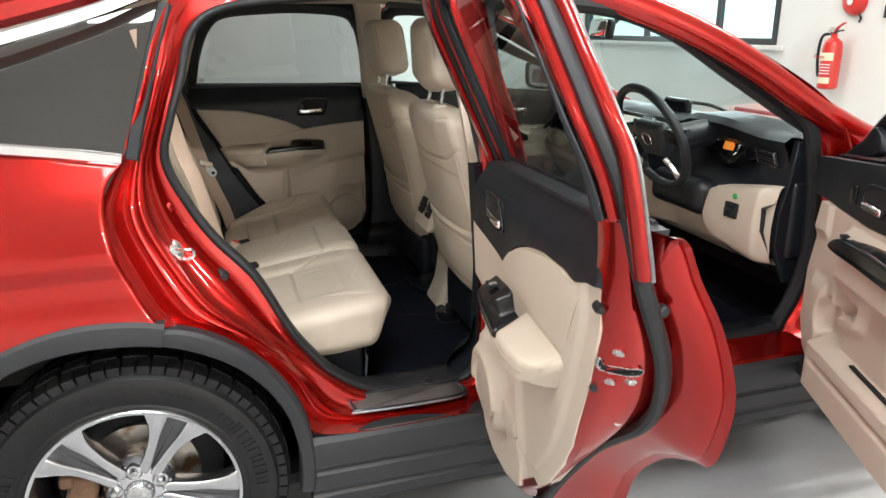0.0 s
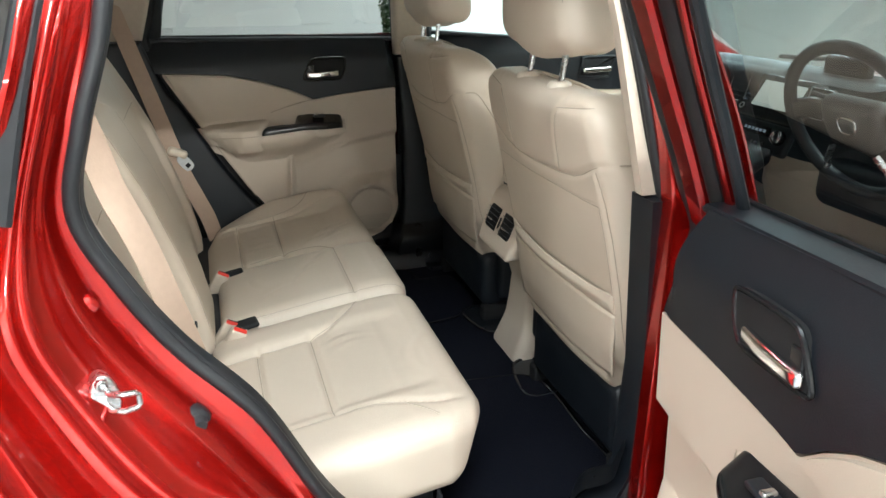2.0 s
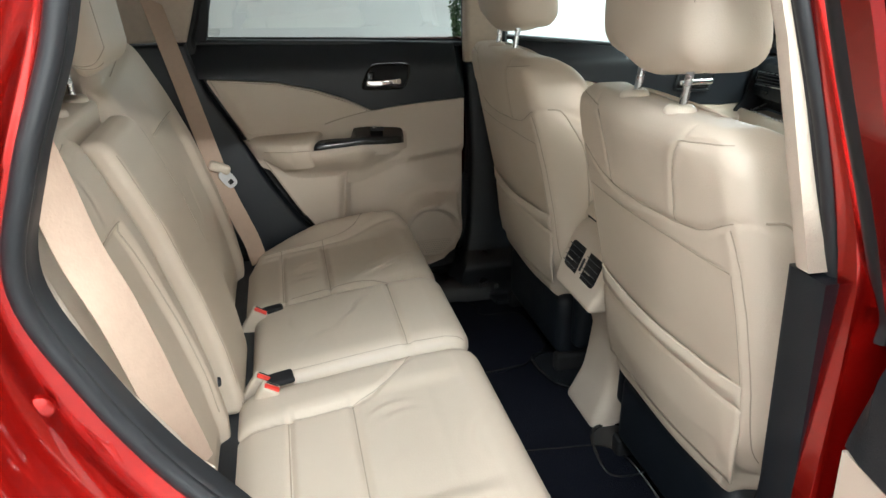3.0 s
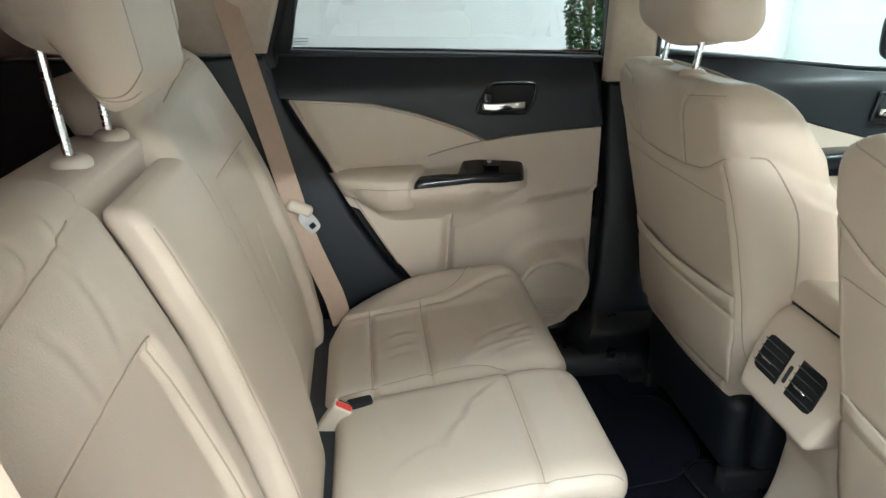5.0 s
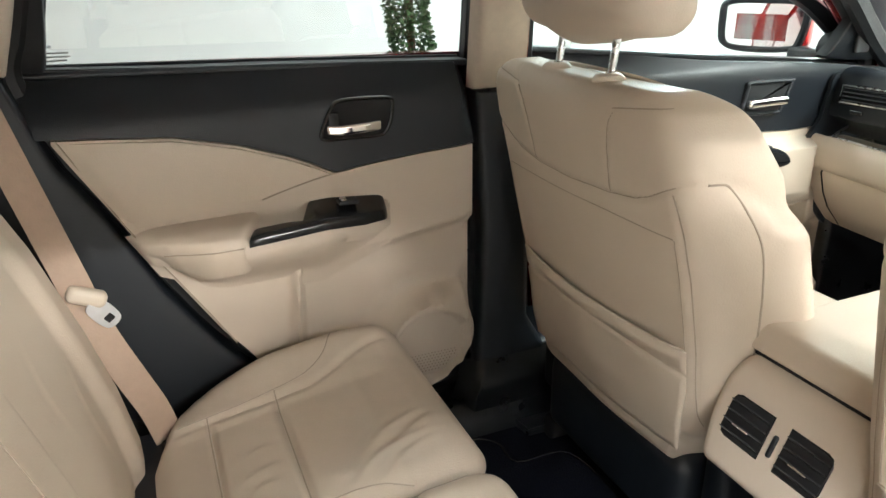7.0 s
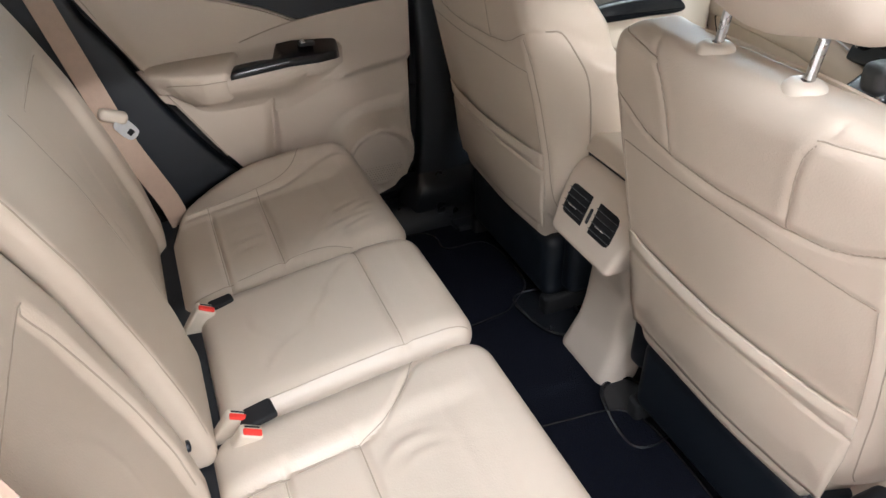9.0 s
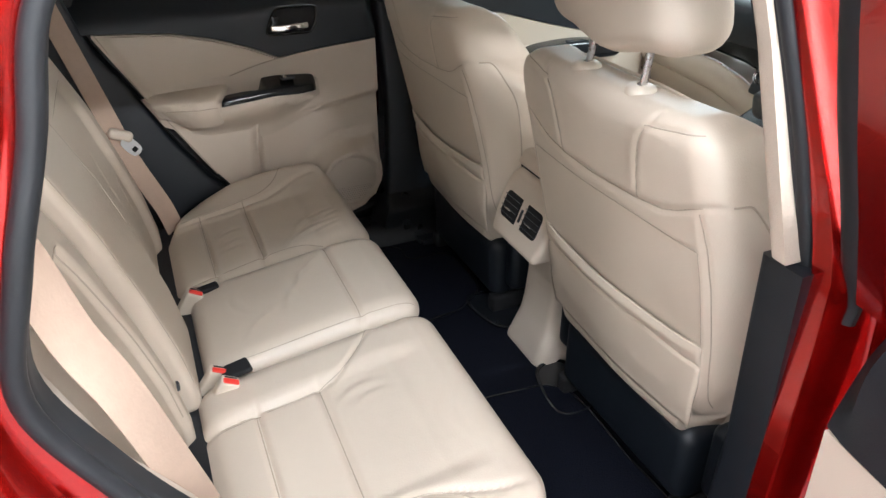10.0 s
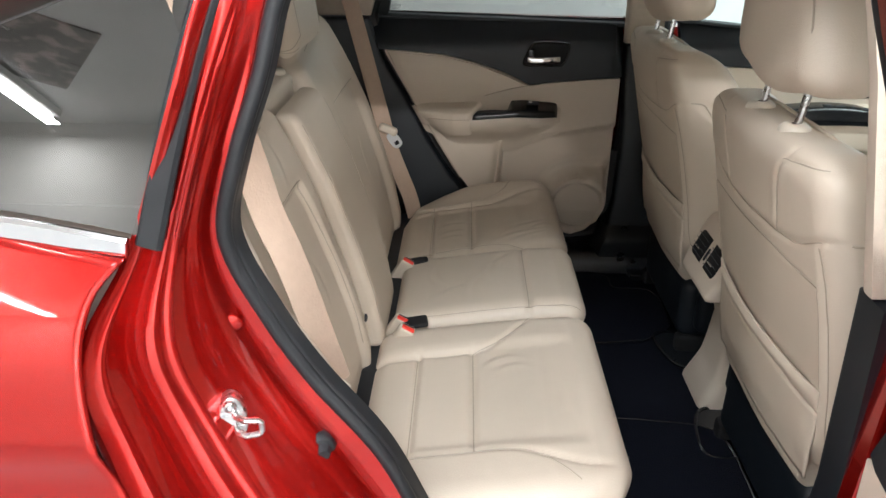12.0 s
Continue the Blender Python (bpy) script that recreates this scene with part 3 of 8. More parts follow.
def jamb_details(m, ob):
    """Striker, rubber stop, blanking plug and sill plate on the frame."""
    seat = pose(0.117, 0.768, 0.934, 0, 0, -22) @ Matrix.Diagonal((0.82, 0.86, 0.86, 1.0))
    oval = [(0.0215 * math.cos(q) * (1 - 0.12 * math.sin(q)), 0.037 * math.sin(q)) for q in np.linspace(0, 2 * math.pi, 36, endpoint=False)]
    slab(oval, -0.016, 0.007, 0.003).place(seat).side(m).make("striker_plate", SATIN, ob, "zinc-plated striker plate")
    tube([(0.002, 0.004, -0.013), (0.004, 0.020, -0.013), (0.016, 0.033, -0.013), (0.034, 0.036, -0.011), (0.038, 0.036, -0.006), (0.038, 0.036, 0.007), (0.034, 0.036, 0.012), (0.016, 0.033, 0.014), (0.004, 0.020, 0.014), (0.002, 0.004, 0.014)], 0.0046).place(seat).side(m).make("striker_loop", SATIN, ob)
    for dz in (-0.024, 0.025):
        lathe([(0, 0.013), (0.004, 0.013), (0.0045, 0.0105), (0.006, 0.013), (0.0085, 0.012), (0.0095, 0.008), (0.0095, 0)], 16, "y").place(seat @ pose(-0.002, 0, dz)).side(m).make("bolt", SATIN, ob)
    lathe([(0, 0.03), (0.008, 0.03), (0.012, 0.02), (0.017, 0.018), (0.022, 0.01), (0.023, 0.0)], 20, "y").place(pose(0.207, 0.708, 0.846, 0, 0, -20)).side(m).make("rubber_stop", RUBBER, ob, "round black rubber stop")
    lathe([(0, 0.0025), (0.007, 0.002), (0.012, 0.0), (0.014, -0.004)], 20, "y").place(pose(0.108, 0.703, 1.027, 0, 0, -15)).side(m).make("blanking_plug", RED, ob)
    plate = slab(outline([(0.503, 0.0), (0.508, 0.036), (0.80, 0.036), (0.818, 0.024), (0.812, -0.036), (0.53, -0.036), (0.512, -0.024)], 40), 0, 0.006, 0.003)
    lay = pose(0, 0.788, 0.468, 76, 0, 0)
    plate.place(lay)
    plate.side(m).make("sill_plate", SILL_STEEL, ob, "brushed steel sill plate with a dark border")
    rim = tube([(x, 0.007, z) for x, z in outline([(0.510, 0.0), (0.515, 0.030), (0.797, 0.030), (0.811, 0.020), (0.805, -0.030), (0.533, -0.030), (0.518, -0.020)], 40)], 0.003, True, 6).place(lay)
    rim.side(m).make("sill_plate_border", GLOSSY, ob)


def roof_and_pillars():
    # roof skin, headliner
    xs = np.linspace(-0.85, 1.62, 26)
    edge = np.interp(xs, [-0.85, -0.3, 0.2, 0.9, 1.35, 1.62], [1.50, 1.56, 1.585, 1.585, 1.56, 1.505])
    wid = np.interp(xs, [-0.85, -0.3, 0.2, 0.9, 1.35, 1.62], [0.56, 0.60, 0.605, 0.60, 0.595, 0.59])
    v, w = [], []
    for x, e, q in zip(xs, edge, wid):
        for s in np.linspace(-1, 1, 21):
            v.append((x, s * q, e + 0.075 * (1 - abs(s) ** 2.6)))
            w.append((x, s * (q - 0.02), e - 0.055 + 0.055 * (1 - abs(s) ** 2.6)))
    Shape().add(v, grid_faces(26, 21)).make("roof", RED, car, "glossy red roof")
    Shape().add(w, grid_faces(26, 21)).make("headliner", LINING, car, "cream fabric roof lining")
    for m in (1, -1):
        # silver strip over the side windows
        p = curve_pts([(1.05, 0.612, 1.574), (0.5, 0.62, 1.578), (0.2, 0.655, 1.545), (0.0, 0.70, 1.475), (-0.25, 0.74, 1.40), (-0.55, 0.75, 1.315)], 40)
        sweep(p, rect(0.03, 0.012, 0.004), up=(0, 0, 1)).side(m).make("upper_trim_strip", CHROME, car, "bright metal strip over the side glass")
        # red roof rail between roof and strip
        sweep(curve_pts([(1.3, 0.60, 1.56), (0.5, 0.607, 1.596), (0.2, 0.625, 1.585), (0.0, 0.65, 1.525), (-0.25, 0.68, 1.455), (-0.6, 0.69, 1.36), (-0.85, 0.66, 1.30)], 40), rect(0.06, 0.045, 0.015), up=(0, 0, 1)).side(m).make("roof_rail", RED, car)
        # quarter glass and its lower strip
        zt = [(-0.62, 1.30), (-0.25, 1.392), (0.0, 1.462), (0.14, 1.502), (0.152, 1.505)]
        zb = [(-0.62, 1.25), (-0.2, 1.207), (0.0, 1.178), (0.045, 1.168), (0.152, 1.168)]
        xs2 = np.linspace(-0.62, 0.145, 30)
        def slanted(X, Z):
            return np.interp(Z, [1.17, 1.5], [0.752, 0.634]) - 0.14 * np.clip((-X - 0.25) / 0.7, 0, 1.3) ** 2
        g = []
        for x in xs2:
            lo, hi = np.interp(x, *zip(*zb)), np.interp(x, *zip(*zt))
            lim = np.interp(np.linspace(lo, hi, 9), [1.17, 1.5], [0.04, 0.15])
            for k, z in enumerate(np.linspace(lo, hi, 9)):
                xx = min(x, lim[k])
                g.append((xx, slanted(xx, z), z))
        Shape().add(g, grid_faces(30, 9)).side(m).make("quarter_window", PRIVACY, car, "dark tinted rear quarter glass")
        sweep(curve_pts([(0.028, 0.764, 1.160), (-0.08, 0.764, 1.180), (-0.3, 0.764, 1.210), (-0.62, 0.735, 1.245)], 30), rect(0.026, 0.012, 0.004), up=(0, 0, 1)).side(m).make("lower_trim_strip", CHROME, car, "bright metal strip under the side glass")
        sweep(curve_pts([(0.048, 0.756, 1.158), (0.078, 0.726, 1.27), (0.112, 0.692, 1.38), (0.152, 0.652, 1.495)], 20), rect(0.012, 0.03, 0.004), up=(0, 1, 0.4)).side(m).make("quarter_window_trim", RUBBER, car, "black edge trim of the quarter glass")
        # C pillar closing panel behind the jamb, D pillar
        d = skin(coons([(-0.62, 1.30), (-0.9, 1.26)], [(-0.60, 1.31), (-0.85, 1.40)], [(-0.62, 1.262), (-0.60, 1.31)], [(-0.9, 1.26), (-0.85, 1.40)], 6, 4))
        d.side(m).make("rear_pillar", RED, car)
    # tailgate with its glass
    t = []
    for z in np.linspace(0.45, 1.5, 16):
        x = np.interp(z, [0.45, 0.8, 1.2, 1.5], [-0.95, -0.97, -0.93, -0.84])
        for s in np.linspace(-1, 1, 13):
            t.append((x + 0.05 * (abs(s) ** 3), s * float(skin_y(-0.93, z)) * 0.99, z))
    Shape().add(t, grid_faces(16, 13)).make("tailgate", RED, car, "red tailgate")


def wheel(x, side, spin):
    """A road wheel; its outer face is towards side * y."""
    w = empty("wheel", (x, side * 0.775, HUB_Z))
    w.rotation_euler = (0, radians(spin), 0)
    w.parent = car
    w["label"] = "five-spoke two-tone alloy wheel with a dusty tyre"
    prof = [(0.238, -0.09), (0.25, -0.105), (0.29, -0.112), (0.325, -0.108), (0.340, -0.092), (0.347, -0.07), (0.349, -0.03), (0.349, 0.03), (0.346, 0.068), (0.338, 0.088), (0.331, 0.100), (0.325, 0.108), (0.318, 0.110), (0.312, 0.1115), (0.29, 0.114), (0.268, 0.111), (0.262, 0.109), (0.256, 0.1115), (0.248, 0.108), (0.238, 0.095)]
    lathe(prof, 96, "y").side(side).make("tyre", TYRE, w, "black road tyre with worn tread blocks")
    # tread: shoulder blocks all round, sipes between
    blocks = Shape()
    for k in range(68):
        a = 2 * math.pi * k / 68
        for y0, y1, r0, r1 in ((0.066, 0.098, 0.338, 0.3615), (0.022, 0.060, 0.345, 0.3635), (-0.02, 0.016, 0.345, 0.3635), (-0.06, -0.026, 0.345, 0.3635)):
            da = 0.038 if y0 > 0.06 else 0.036
            off = 0.0 if y0 > 0.06 else 0.02 * (k % 2)
            v = []
            for q in (a + off, a + off + da * 2):
                for yy, rr in ((y0, r1), (y1, r1 - (0.009 if y0 > 0.06 else 0.0)), (y1, r0 - (0.008 if y0 > 0.06 else 0)), (y0, r0)):
                    v.append((rr * math.cos(q), yy, rr * math.sin(q)))
            blocks.add(v, [(0, 1, 2, 3), (7, 6, 5, 4), (0, 4, 5, 1), (1, 5, 6, 2), (2, 6, 7, 3), (3, 7, 4, 0)])
    tagged(blocks.side(side).make("tread", TYRE, w), kind="stuff")
    # raised sidewall bars where letters cannot be shown
    for c0, num, wd in ((44, 8, 0.030), (58, 4, 0.014), (84, 5, 0.012), (118, 3, 0.012), (200, 8, 0.030)):
        for k in range(num):
            a = radians(c0 - k * (5.0 if wd > 0.02 else 3.4))
            b = box(-0.0065 if wd > 0.02 else -0.004, 0.0065 if wd > 0.02 else 0.004, 0.1118, 0.1164, -wd / 2, wd / 2)
            if wd > 0.02 and k % 2 == 0:
                b = box(-0.0095, -0.0055, 0.1118, 0.1164, -wd / 2, wd / 2).join(box(0.003, 0.007, 0.1118, 0.1164, -wd / 2, wd / 2)).join(box(-0.0055, 0.003, 0.1118, 0.1148, -0.004, 0.004))
            b.place(pose(0, 0, 0, 0, 90 - math.degrees(a), 0) @ pose(0, 0, 0.29))
            b.side(side).make("sidewall_mark", TYRE, w)
    lathe([(0.238, 0.095), (0.246, 0.106), (0.242, 0.111), (0.234, 0.108), (0.228, 0.09), (0.222, 0.02), (0.215, -0.08), (0.238, -0.09)], 72, "y").side(side).make("rim", ALLOY, w, "machined alloy rim")
    # spokes: five broad pairs with dark insets
    for k in range(5):
        turn = pose(0, 0, 0, 0, 72 * k + 18, 0)
        for e in (-1, 1):
            o = [(e * 0.003, 0.055), (e * 0.026, 0.06), (e * 0.031, 0.10), (e * 0.038, 0.145), (e * 0.056, 0.19), (e * 0.076, 0.218), (e * 0.080, 0.231), (e * 0.055, 0.236), (e * 0.026, 0.238), (e * 0.019, 0.18), (e * 0.008, 0.11)]
            sp = slab(outline(o, 44), 0.052, 0.092, 0.006)
            sp.move(lambda x, y, z: (x, y - 0.03 * np.clip(1 - z / 0.2, 0, 1) + 0.012 * bump(z, 0.14, 0.235), z))
            sp.place(turn).side(side).make("spoke", ALLOY, w)
        o = [(-0.003, 0.06), (0.003, 0.06), (0.010, 0.11), (0.021, 0.18), (0.028, 0.234), (0.0, 0.239), (-0.028, 0.234), (-0.021, 0.18), (-0.010, 0.11)]
        ins = slab(outline(o, 36), 0.045, 0.080, 0.003)
        ins.move(lambda x, y, z: (x, y - 0.03 * np.clip(1 - z / 0.2, 0, 1) + 0.012 * bump(z, 0.14, 0.235), z))
        ins.place(turn).side(side).make("spoke_inset", ALLOY_DARK, w)
        # nut in its well
        nt = lathe([(0, 0.078), (0.007, 0.078), (0.0105, 0.073), (0.0105, 0.05), (0.0, 0.05)], 6, "y").place(turn @ pose(0, 0, 0, 0, 36, 0) @ pose(0, 0, 0.057))
        nt.side(side).make("wheel_nut", SATIN, w)
        lathe([(0.0, 0.050), (0.015, 0.051), (0.017, 0.064), (0.020, 0.066), (0.021, 0.05)], 18, "y").place(turn @ pose(0, 0, 0, 0, 36, 0) @ pose(0, 0, 0.057)).side(side).make("nut_well", ALLOY_DARK, w)
    lathe([(0.0, 0.085), (0.028, 0.084), (0.033, 0.079), (0.036, 0.066), (0.075, 0.058), (0.085, 0.04), (0.0, 0.04)], 36, "y").side(side).make("hub", ALLOY, w)
    lathe([(0.0, 0.0865), (0.022, 0.086), (0.026, 0.0845)], 24, "y").side(side).make("centre_cap", SATIN, w)
    lathe([(0.0, 0.02), (0.06, 0.02), (0.078, 0.012), (0.08, -0.01), (0.142, -0.01), (0.142, -0.022), (0.0, -0.022)], 48, "y").side(side).make("brake_disc", DISC, w, "worn steel brake disc")
    cal = soft_box((0.07, 0.09, 0.13), 0.018, (2, 2, 3)).place(pose(-0.135, 0.0, -0.005, 0, 18, 0))
    cal.join(soft_box((0.03, 0.1, 0.03), 0.01, (2, 2, 2)).place(pose(-0.16, 0.01, 0.05)))
    cal.place(pose(0, 0, 0, 0, -spin, 0)).side(side).make("brake_caliper", RUST, w, "rusty brown brake caliper")
    lathe([(0.0, -0.07), (0.2, -0.07), (0.2, -0.03), (0.10, -0.03), (0.0, -0.03)], 32, "y").side(side).make("backing_plate", DARKVOID, w)
    return w


def cladding(m):
    # wheel-arch lips: a broad one on the wing, a slimmer one on the door frame
    a = math.degrees(math.asin((0.80 - HUB_Z) / ARCH_R))
    def lip(a0, a1, inner, outer, out, name):
        s = Shape()
        ang = np.linspace(a0, a1, 46)
        v = []
        for q in ang:
            r0, r1 = np.interp(q, *inner), np.interp(q, *outer)
            prof = [(r0 - 0.004, -0.06), (r0 - 0.004, out - 0.006), (r0, out), (r0 + 0.35 * (r1 - r0), out + 0.003), (r1 - 0.008, out + 0.002), (r1, out - 0.006), (r1 + 0.002, -0.03)]
            for r, d in prof:
                x, z = HUB_X + r * math.cos(radians(q)), HUB_Z + r * math.sin(radians(q))
                v.append((x, float(skin_y(min(x, 0.3), max(z, 0.45))) + d, z))
        return s.add(v, grid_faces(46, len(prof))).side(m).make(name, CLADDING, car, "dark grey plastic wheel-arch trim")
    lip(a + 1.5, 190, ((70, 90, 105, 118), (0.420, 0.420, 0.430, 0.440)), ((70, 90, 105, 118), (0.469, 0.472, 0.480, 0.486)), 0.010, "arch_lip")
    lip(-8, a + 3.5, ((-8, 11, 24, 38, 52, 75), (0.39, 0.396, 0.405, 0.412, 0.417, 0.418)), ((-8, 11, 24, 38, 52, 62, 69, 73, 76), (0.424, 0.430, 0.442, 0.450, 0.457, 0.461, 0.461, 0.459, 0.455)), 0.001, "arch_lip")
    # liner
    v = []
    for q in np.linspace(-15, 195, 30):
        for r, y in ((0.425, 0.86), (0.43, 0.76), (0.43, 0.70), (0.3, 0.70)):
            v.append((HUB_X + r * math.cos(radians(q)), y, HUB_Z + r * math.sin(radians(q))))
    Shape().add(v, grid_faces(30, 4)).side(m).make("wheel_arch_liner", DARKVOID, car)
    # sill: ribbed lower trim
    prof = [(0.80, 0.21), (0.852, 0.215), (0.872, 0.235), (0.874, 0.262), (0.868, 0.268), (0.868, 0.274), (0.876, 0.282), (0.878, 0.330), (0.871, 0.337), (0.871, 0.343), (0.88, 0.352), (0.884, 0.400), (0.880, 0.424), (0.866, 0.438), (0.80, 0.438)]
    xs = np.linspace(0.385, 2.2, 12)
    v = [(x, y, z) for x in xs for y, z in prof]
    Shape().add(v, grid_faces(12, len(prof), False, True)).side(m).make("sill_trim", CLADDING, car, "ribbed dark grey sill trim")
    # painted sill above it, through to the front doorway
    pr = [(0.80, 0.430), (0.864, 0.436), (0.860, 0.448), (0.83, 0.455), (0.80, 0.462), (0.77, 0.472), (0.74, 0.475), (0.70, 0.44), (0.70, 0.41)]
    v = [(x, y, z) for x in np.linspace(0.97, 2.15, 8) for y, z in pr]
    Shape().add(v, grid_faces(8, len(pr), False, True)).side(m).make("front_sill", RED, car)


def front_shell():
    """Wings, bonnet, scuttle and A pillars ahead of the doors."""
    for m in (1, -1):
        s = skin(coons([(2.12, 1.0), (2.5, 0.93), (3.1, 0.86), (3.5, 0.78)], [(2.15, 0.42), (2.25, 0.55), (2.62, 0.815), (2.95, 0.62), (3.05, 0.45), (3.5, 0.45)], [(2.12, 1.0), (2.10, 0.7), (2.15, 0.42)], [(3.5, 0.78), (3.52, 0.65), (3.5, 0.45)], 26, 12))
        s.side(m).make("front_wing", RED, car)
        pil = curve_pts([(2.30, 0.81, 1.02), (2.0, 0.765, 1.165), (1.767, 0.715, 1.31), (1.60, 0.685, 1.40), (1.42, 0.65, 1.475), (1.2, 0.615, 1.545), (0.92, 0.60, 1.585)], 30)
        sweep(pil, ring(0.042, 16, 0.030), up=(0.45, 0, 0.9)).side(m).make("windscreen_pillar", RED, car, "red windscreen pillar")
        inn = curve_pts([(2.2, 0.74, 1.03), (1.96, 0.72, 1.155), (1.72, 0.66, 1.31), (1.55, 0.638, 1.415), (1.38, 0.610, 1.482), (1.13, 0.578, 1.535), (0.95, 0.57, 1.545)], 30)
        sweep(inn + (0, -0.020, -0.006), rect(0.050, 0.040, 0.012), up=(0.45, 0, 0.9)).side(m).make("pillar_lining", CLADDING, car)
        # front doorway's edge and seal
        pts = [(1.0, 0.735, 0.55), (0.985, 0.74, 0.9), (0.965, 0.71, 1.15), (0.945, 0.645, 1.4), (0.98, 0.60, 1.50), (1.19, 0.615, 1.497), (1.35, 0.63, 1.475), (1.50, 0.64, 1.435), (1.68, 0.675, 1.345), (1.92, 0.735, 1.181), (1.985, 0.74, 1.05), (2.018, 0.74, 0.82), (2.01, 0.74, 0.667), (1.95, 0.74, 0.52), (1.85, 0.74, 0.465), (1.2, 0.74, 0.465), (1.05, 0.74, 0.48)]
        q = curve_pts(pts, 120, True)
        tube(q, 0.024, True, 10).side(m).make("front_door_seal", RUBBER, car, "black rubber door seal")
        out = [(0.985, 0.80, 0.50), (0.985, 0.80, 0.9), (0.965, 0.77, 1.15), (0.94, 0.69, 1.4), (0.96, 0.63, 1.53), (1.19, 0.63, 1.54), (1.36, 0.645, 1.515), (1.52, 0.665, 1.475), (1.71, 0.70, 1.39), (1.97, 0.775, 1.225), (2.06, 0.82, 1.06), (2.10, 0.85, 0.82), (2.09, 0.86, 0.62), (2.02, 0.86, 0.47), (1.85, 0.86, 0.415), (1.2, 0.86, 0.405), (1.03, 0.84, 0.42)]
        o = curve_pts(out, 120, True)
        mid = o * 0.5 + q * 0.5
        mid[:, 1] = o[:, 1] * 0.3 + q[:, 1] * 0.7
        qi = q.copy()
        qi[:, 1] -= 0.03
        fr = Shape().add(np.concatenate([o, o * 0.85 + mid * 0.15 + np.array((0, -0.02, 0)), mid, q, qi]), grid_faces(5, 120, False, True)).side(m).make("front_door_frame", RED, car, angle=60)
        for z in (0.62, 0.95):
            soft_box((0.05, 0.03, 0.05), 0.008, (2, 2, 2), (2.04, 0.80, z)).side(m).make("hinge", RED, fr)
            lathe([(0, 0.008), (0.008, 0.008), (0.008, 0)], 6, "y", (2.055, 0.815, z)).side(m).make("bolt", SATIN, fr)
    # bonnet and scuttle
    v = []
    for x, zc, w in zip((2.28, 2.6, 3.0, 3.35, 3.5, 3.56, 3.56), (0.91, 0.895, 0.865, 0.81, 0.76, 0.62, 0.3), (0.76, 0.76, 0.73, 0.66, 0.62, 0.60, 0.60)):
        for s in np.linspace(-1, 1, 17):
            v.append((x - 0.06 * s * s, s * w, zc - 0.05 * s * s + 0.012 * math.exp(-((abs(s) - 0.6) / 0.12) ** 2)))
    Shape().add(v, grid_faces(7, 17)).make("bonnet", RED, car, "glossy red bonnet")
    v = []
    for f in np.linspace(0, 1, 12):
        x = 2.40 + (1.50 - 2.40) * f
        z = 1.06 + (1.545 - 1.06) * (f ** 0.92)
        w = 0.70 + (0.56 - 0.70) * f
        for s in np.linspace(-1, 1, 15):
            v.append((x - 0.14 * s * s * (1 - 0.35 * f), s * w, z - 0.02 * s * s))
    Shape().add(v, grid_faces(12, 15)).make("windscreen", GLASS, car, "clear curved windscreen")
    tube(curve_pts([(2.33, -0.6, 1.075), (2.36, -0.25, 1.09), (2.37, 0.1, 1.09)], 12), 0.008).make("wiper", BLACK, car)
    tube(curve_pts([(2.31, 0.05, 1.075), (2.36, 0.3, 1.09), (2.33, 0.62, 1.075)], 12), 0.008).make("wiper", BLACK, car)
    # underbody and cabin floor close the shell
    box(-0.9, 3.4, -0.80, 0.80, 0.27, 0.30).make("underbody", DARKVOID, car)
    for m in (1, -1):
        box(0.46, 2.1, 0.70 if m > 0 else -0.74, 0.74 if m > 0 else -0.70, 0.30, 0.44).make("inner_sill", DARKVOID, car)


for m in (1, -1):
    quarter_panel(m)
    bumper(m)
    jm = door_jamb(m)
    if m < 0:
        jamb_details(m, jm)
    cladding(m)
roof_and_pillars()
front_shell()
for wx, ws, sp in ((HUB_X, -1, 11), (HUB_X, 1, 30), (2.59, -1, 50), (2.59, 1, 10)):
    wheel(wx, ws, sp)


# ---- the doors ----
def door_window_y(z):
    return np.interp(z, [1.15, 1.56], [0.805, 0.625])


def open_shell(inner, strip, edge):
    """Outer skin and inner sheet of a door that hangs open, from its latch-end lines."""
    nu = 26
    V, W = [], []
    for i in range(len(edge)):
        ex, ey, ez = edge[i]
        ix, _, iz = inner[i]
        for f in np.linspace(0, 1, nu):
            x = ex + (0.97 - ex) * f**1.5
            z = min(ez, 1.13 + 0.09 * math.exp(-(x - ex) / 0.05))
            y = float(skin_y(x, z))
            V.append((x, y - (y - ey) * math.exp(-(x - ex) / 0.05), z))
            x = ix + 0.02 + (0.872 - ix) * f
            W.append((x, 0.742, min(iz, 1.10)))
    n = len(edge)
    s = Shape().add(V, grid_faces(n, nu)).add(W, grid_faces(n, nu))
    a, b = V[-nu:], W[-nu:]
    s.add(a + b, [(k, k + 1, nu + k + 1, nu + k) for k in range(nu - 1)])
    a, b = V[nu - 1::nu], W[nu - 1::nu]
    s.add(a + b, [(k, k + 1, n + k + 1, n + k) for k in range(n - 1)])
    return s


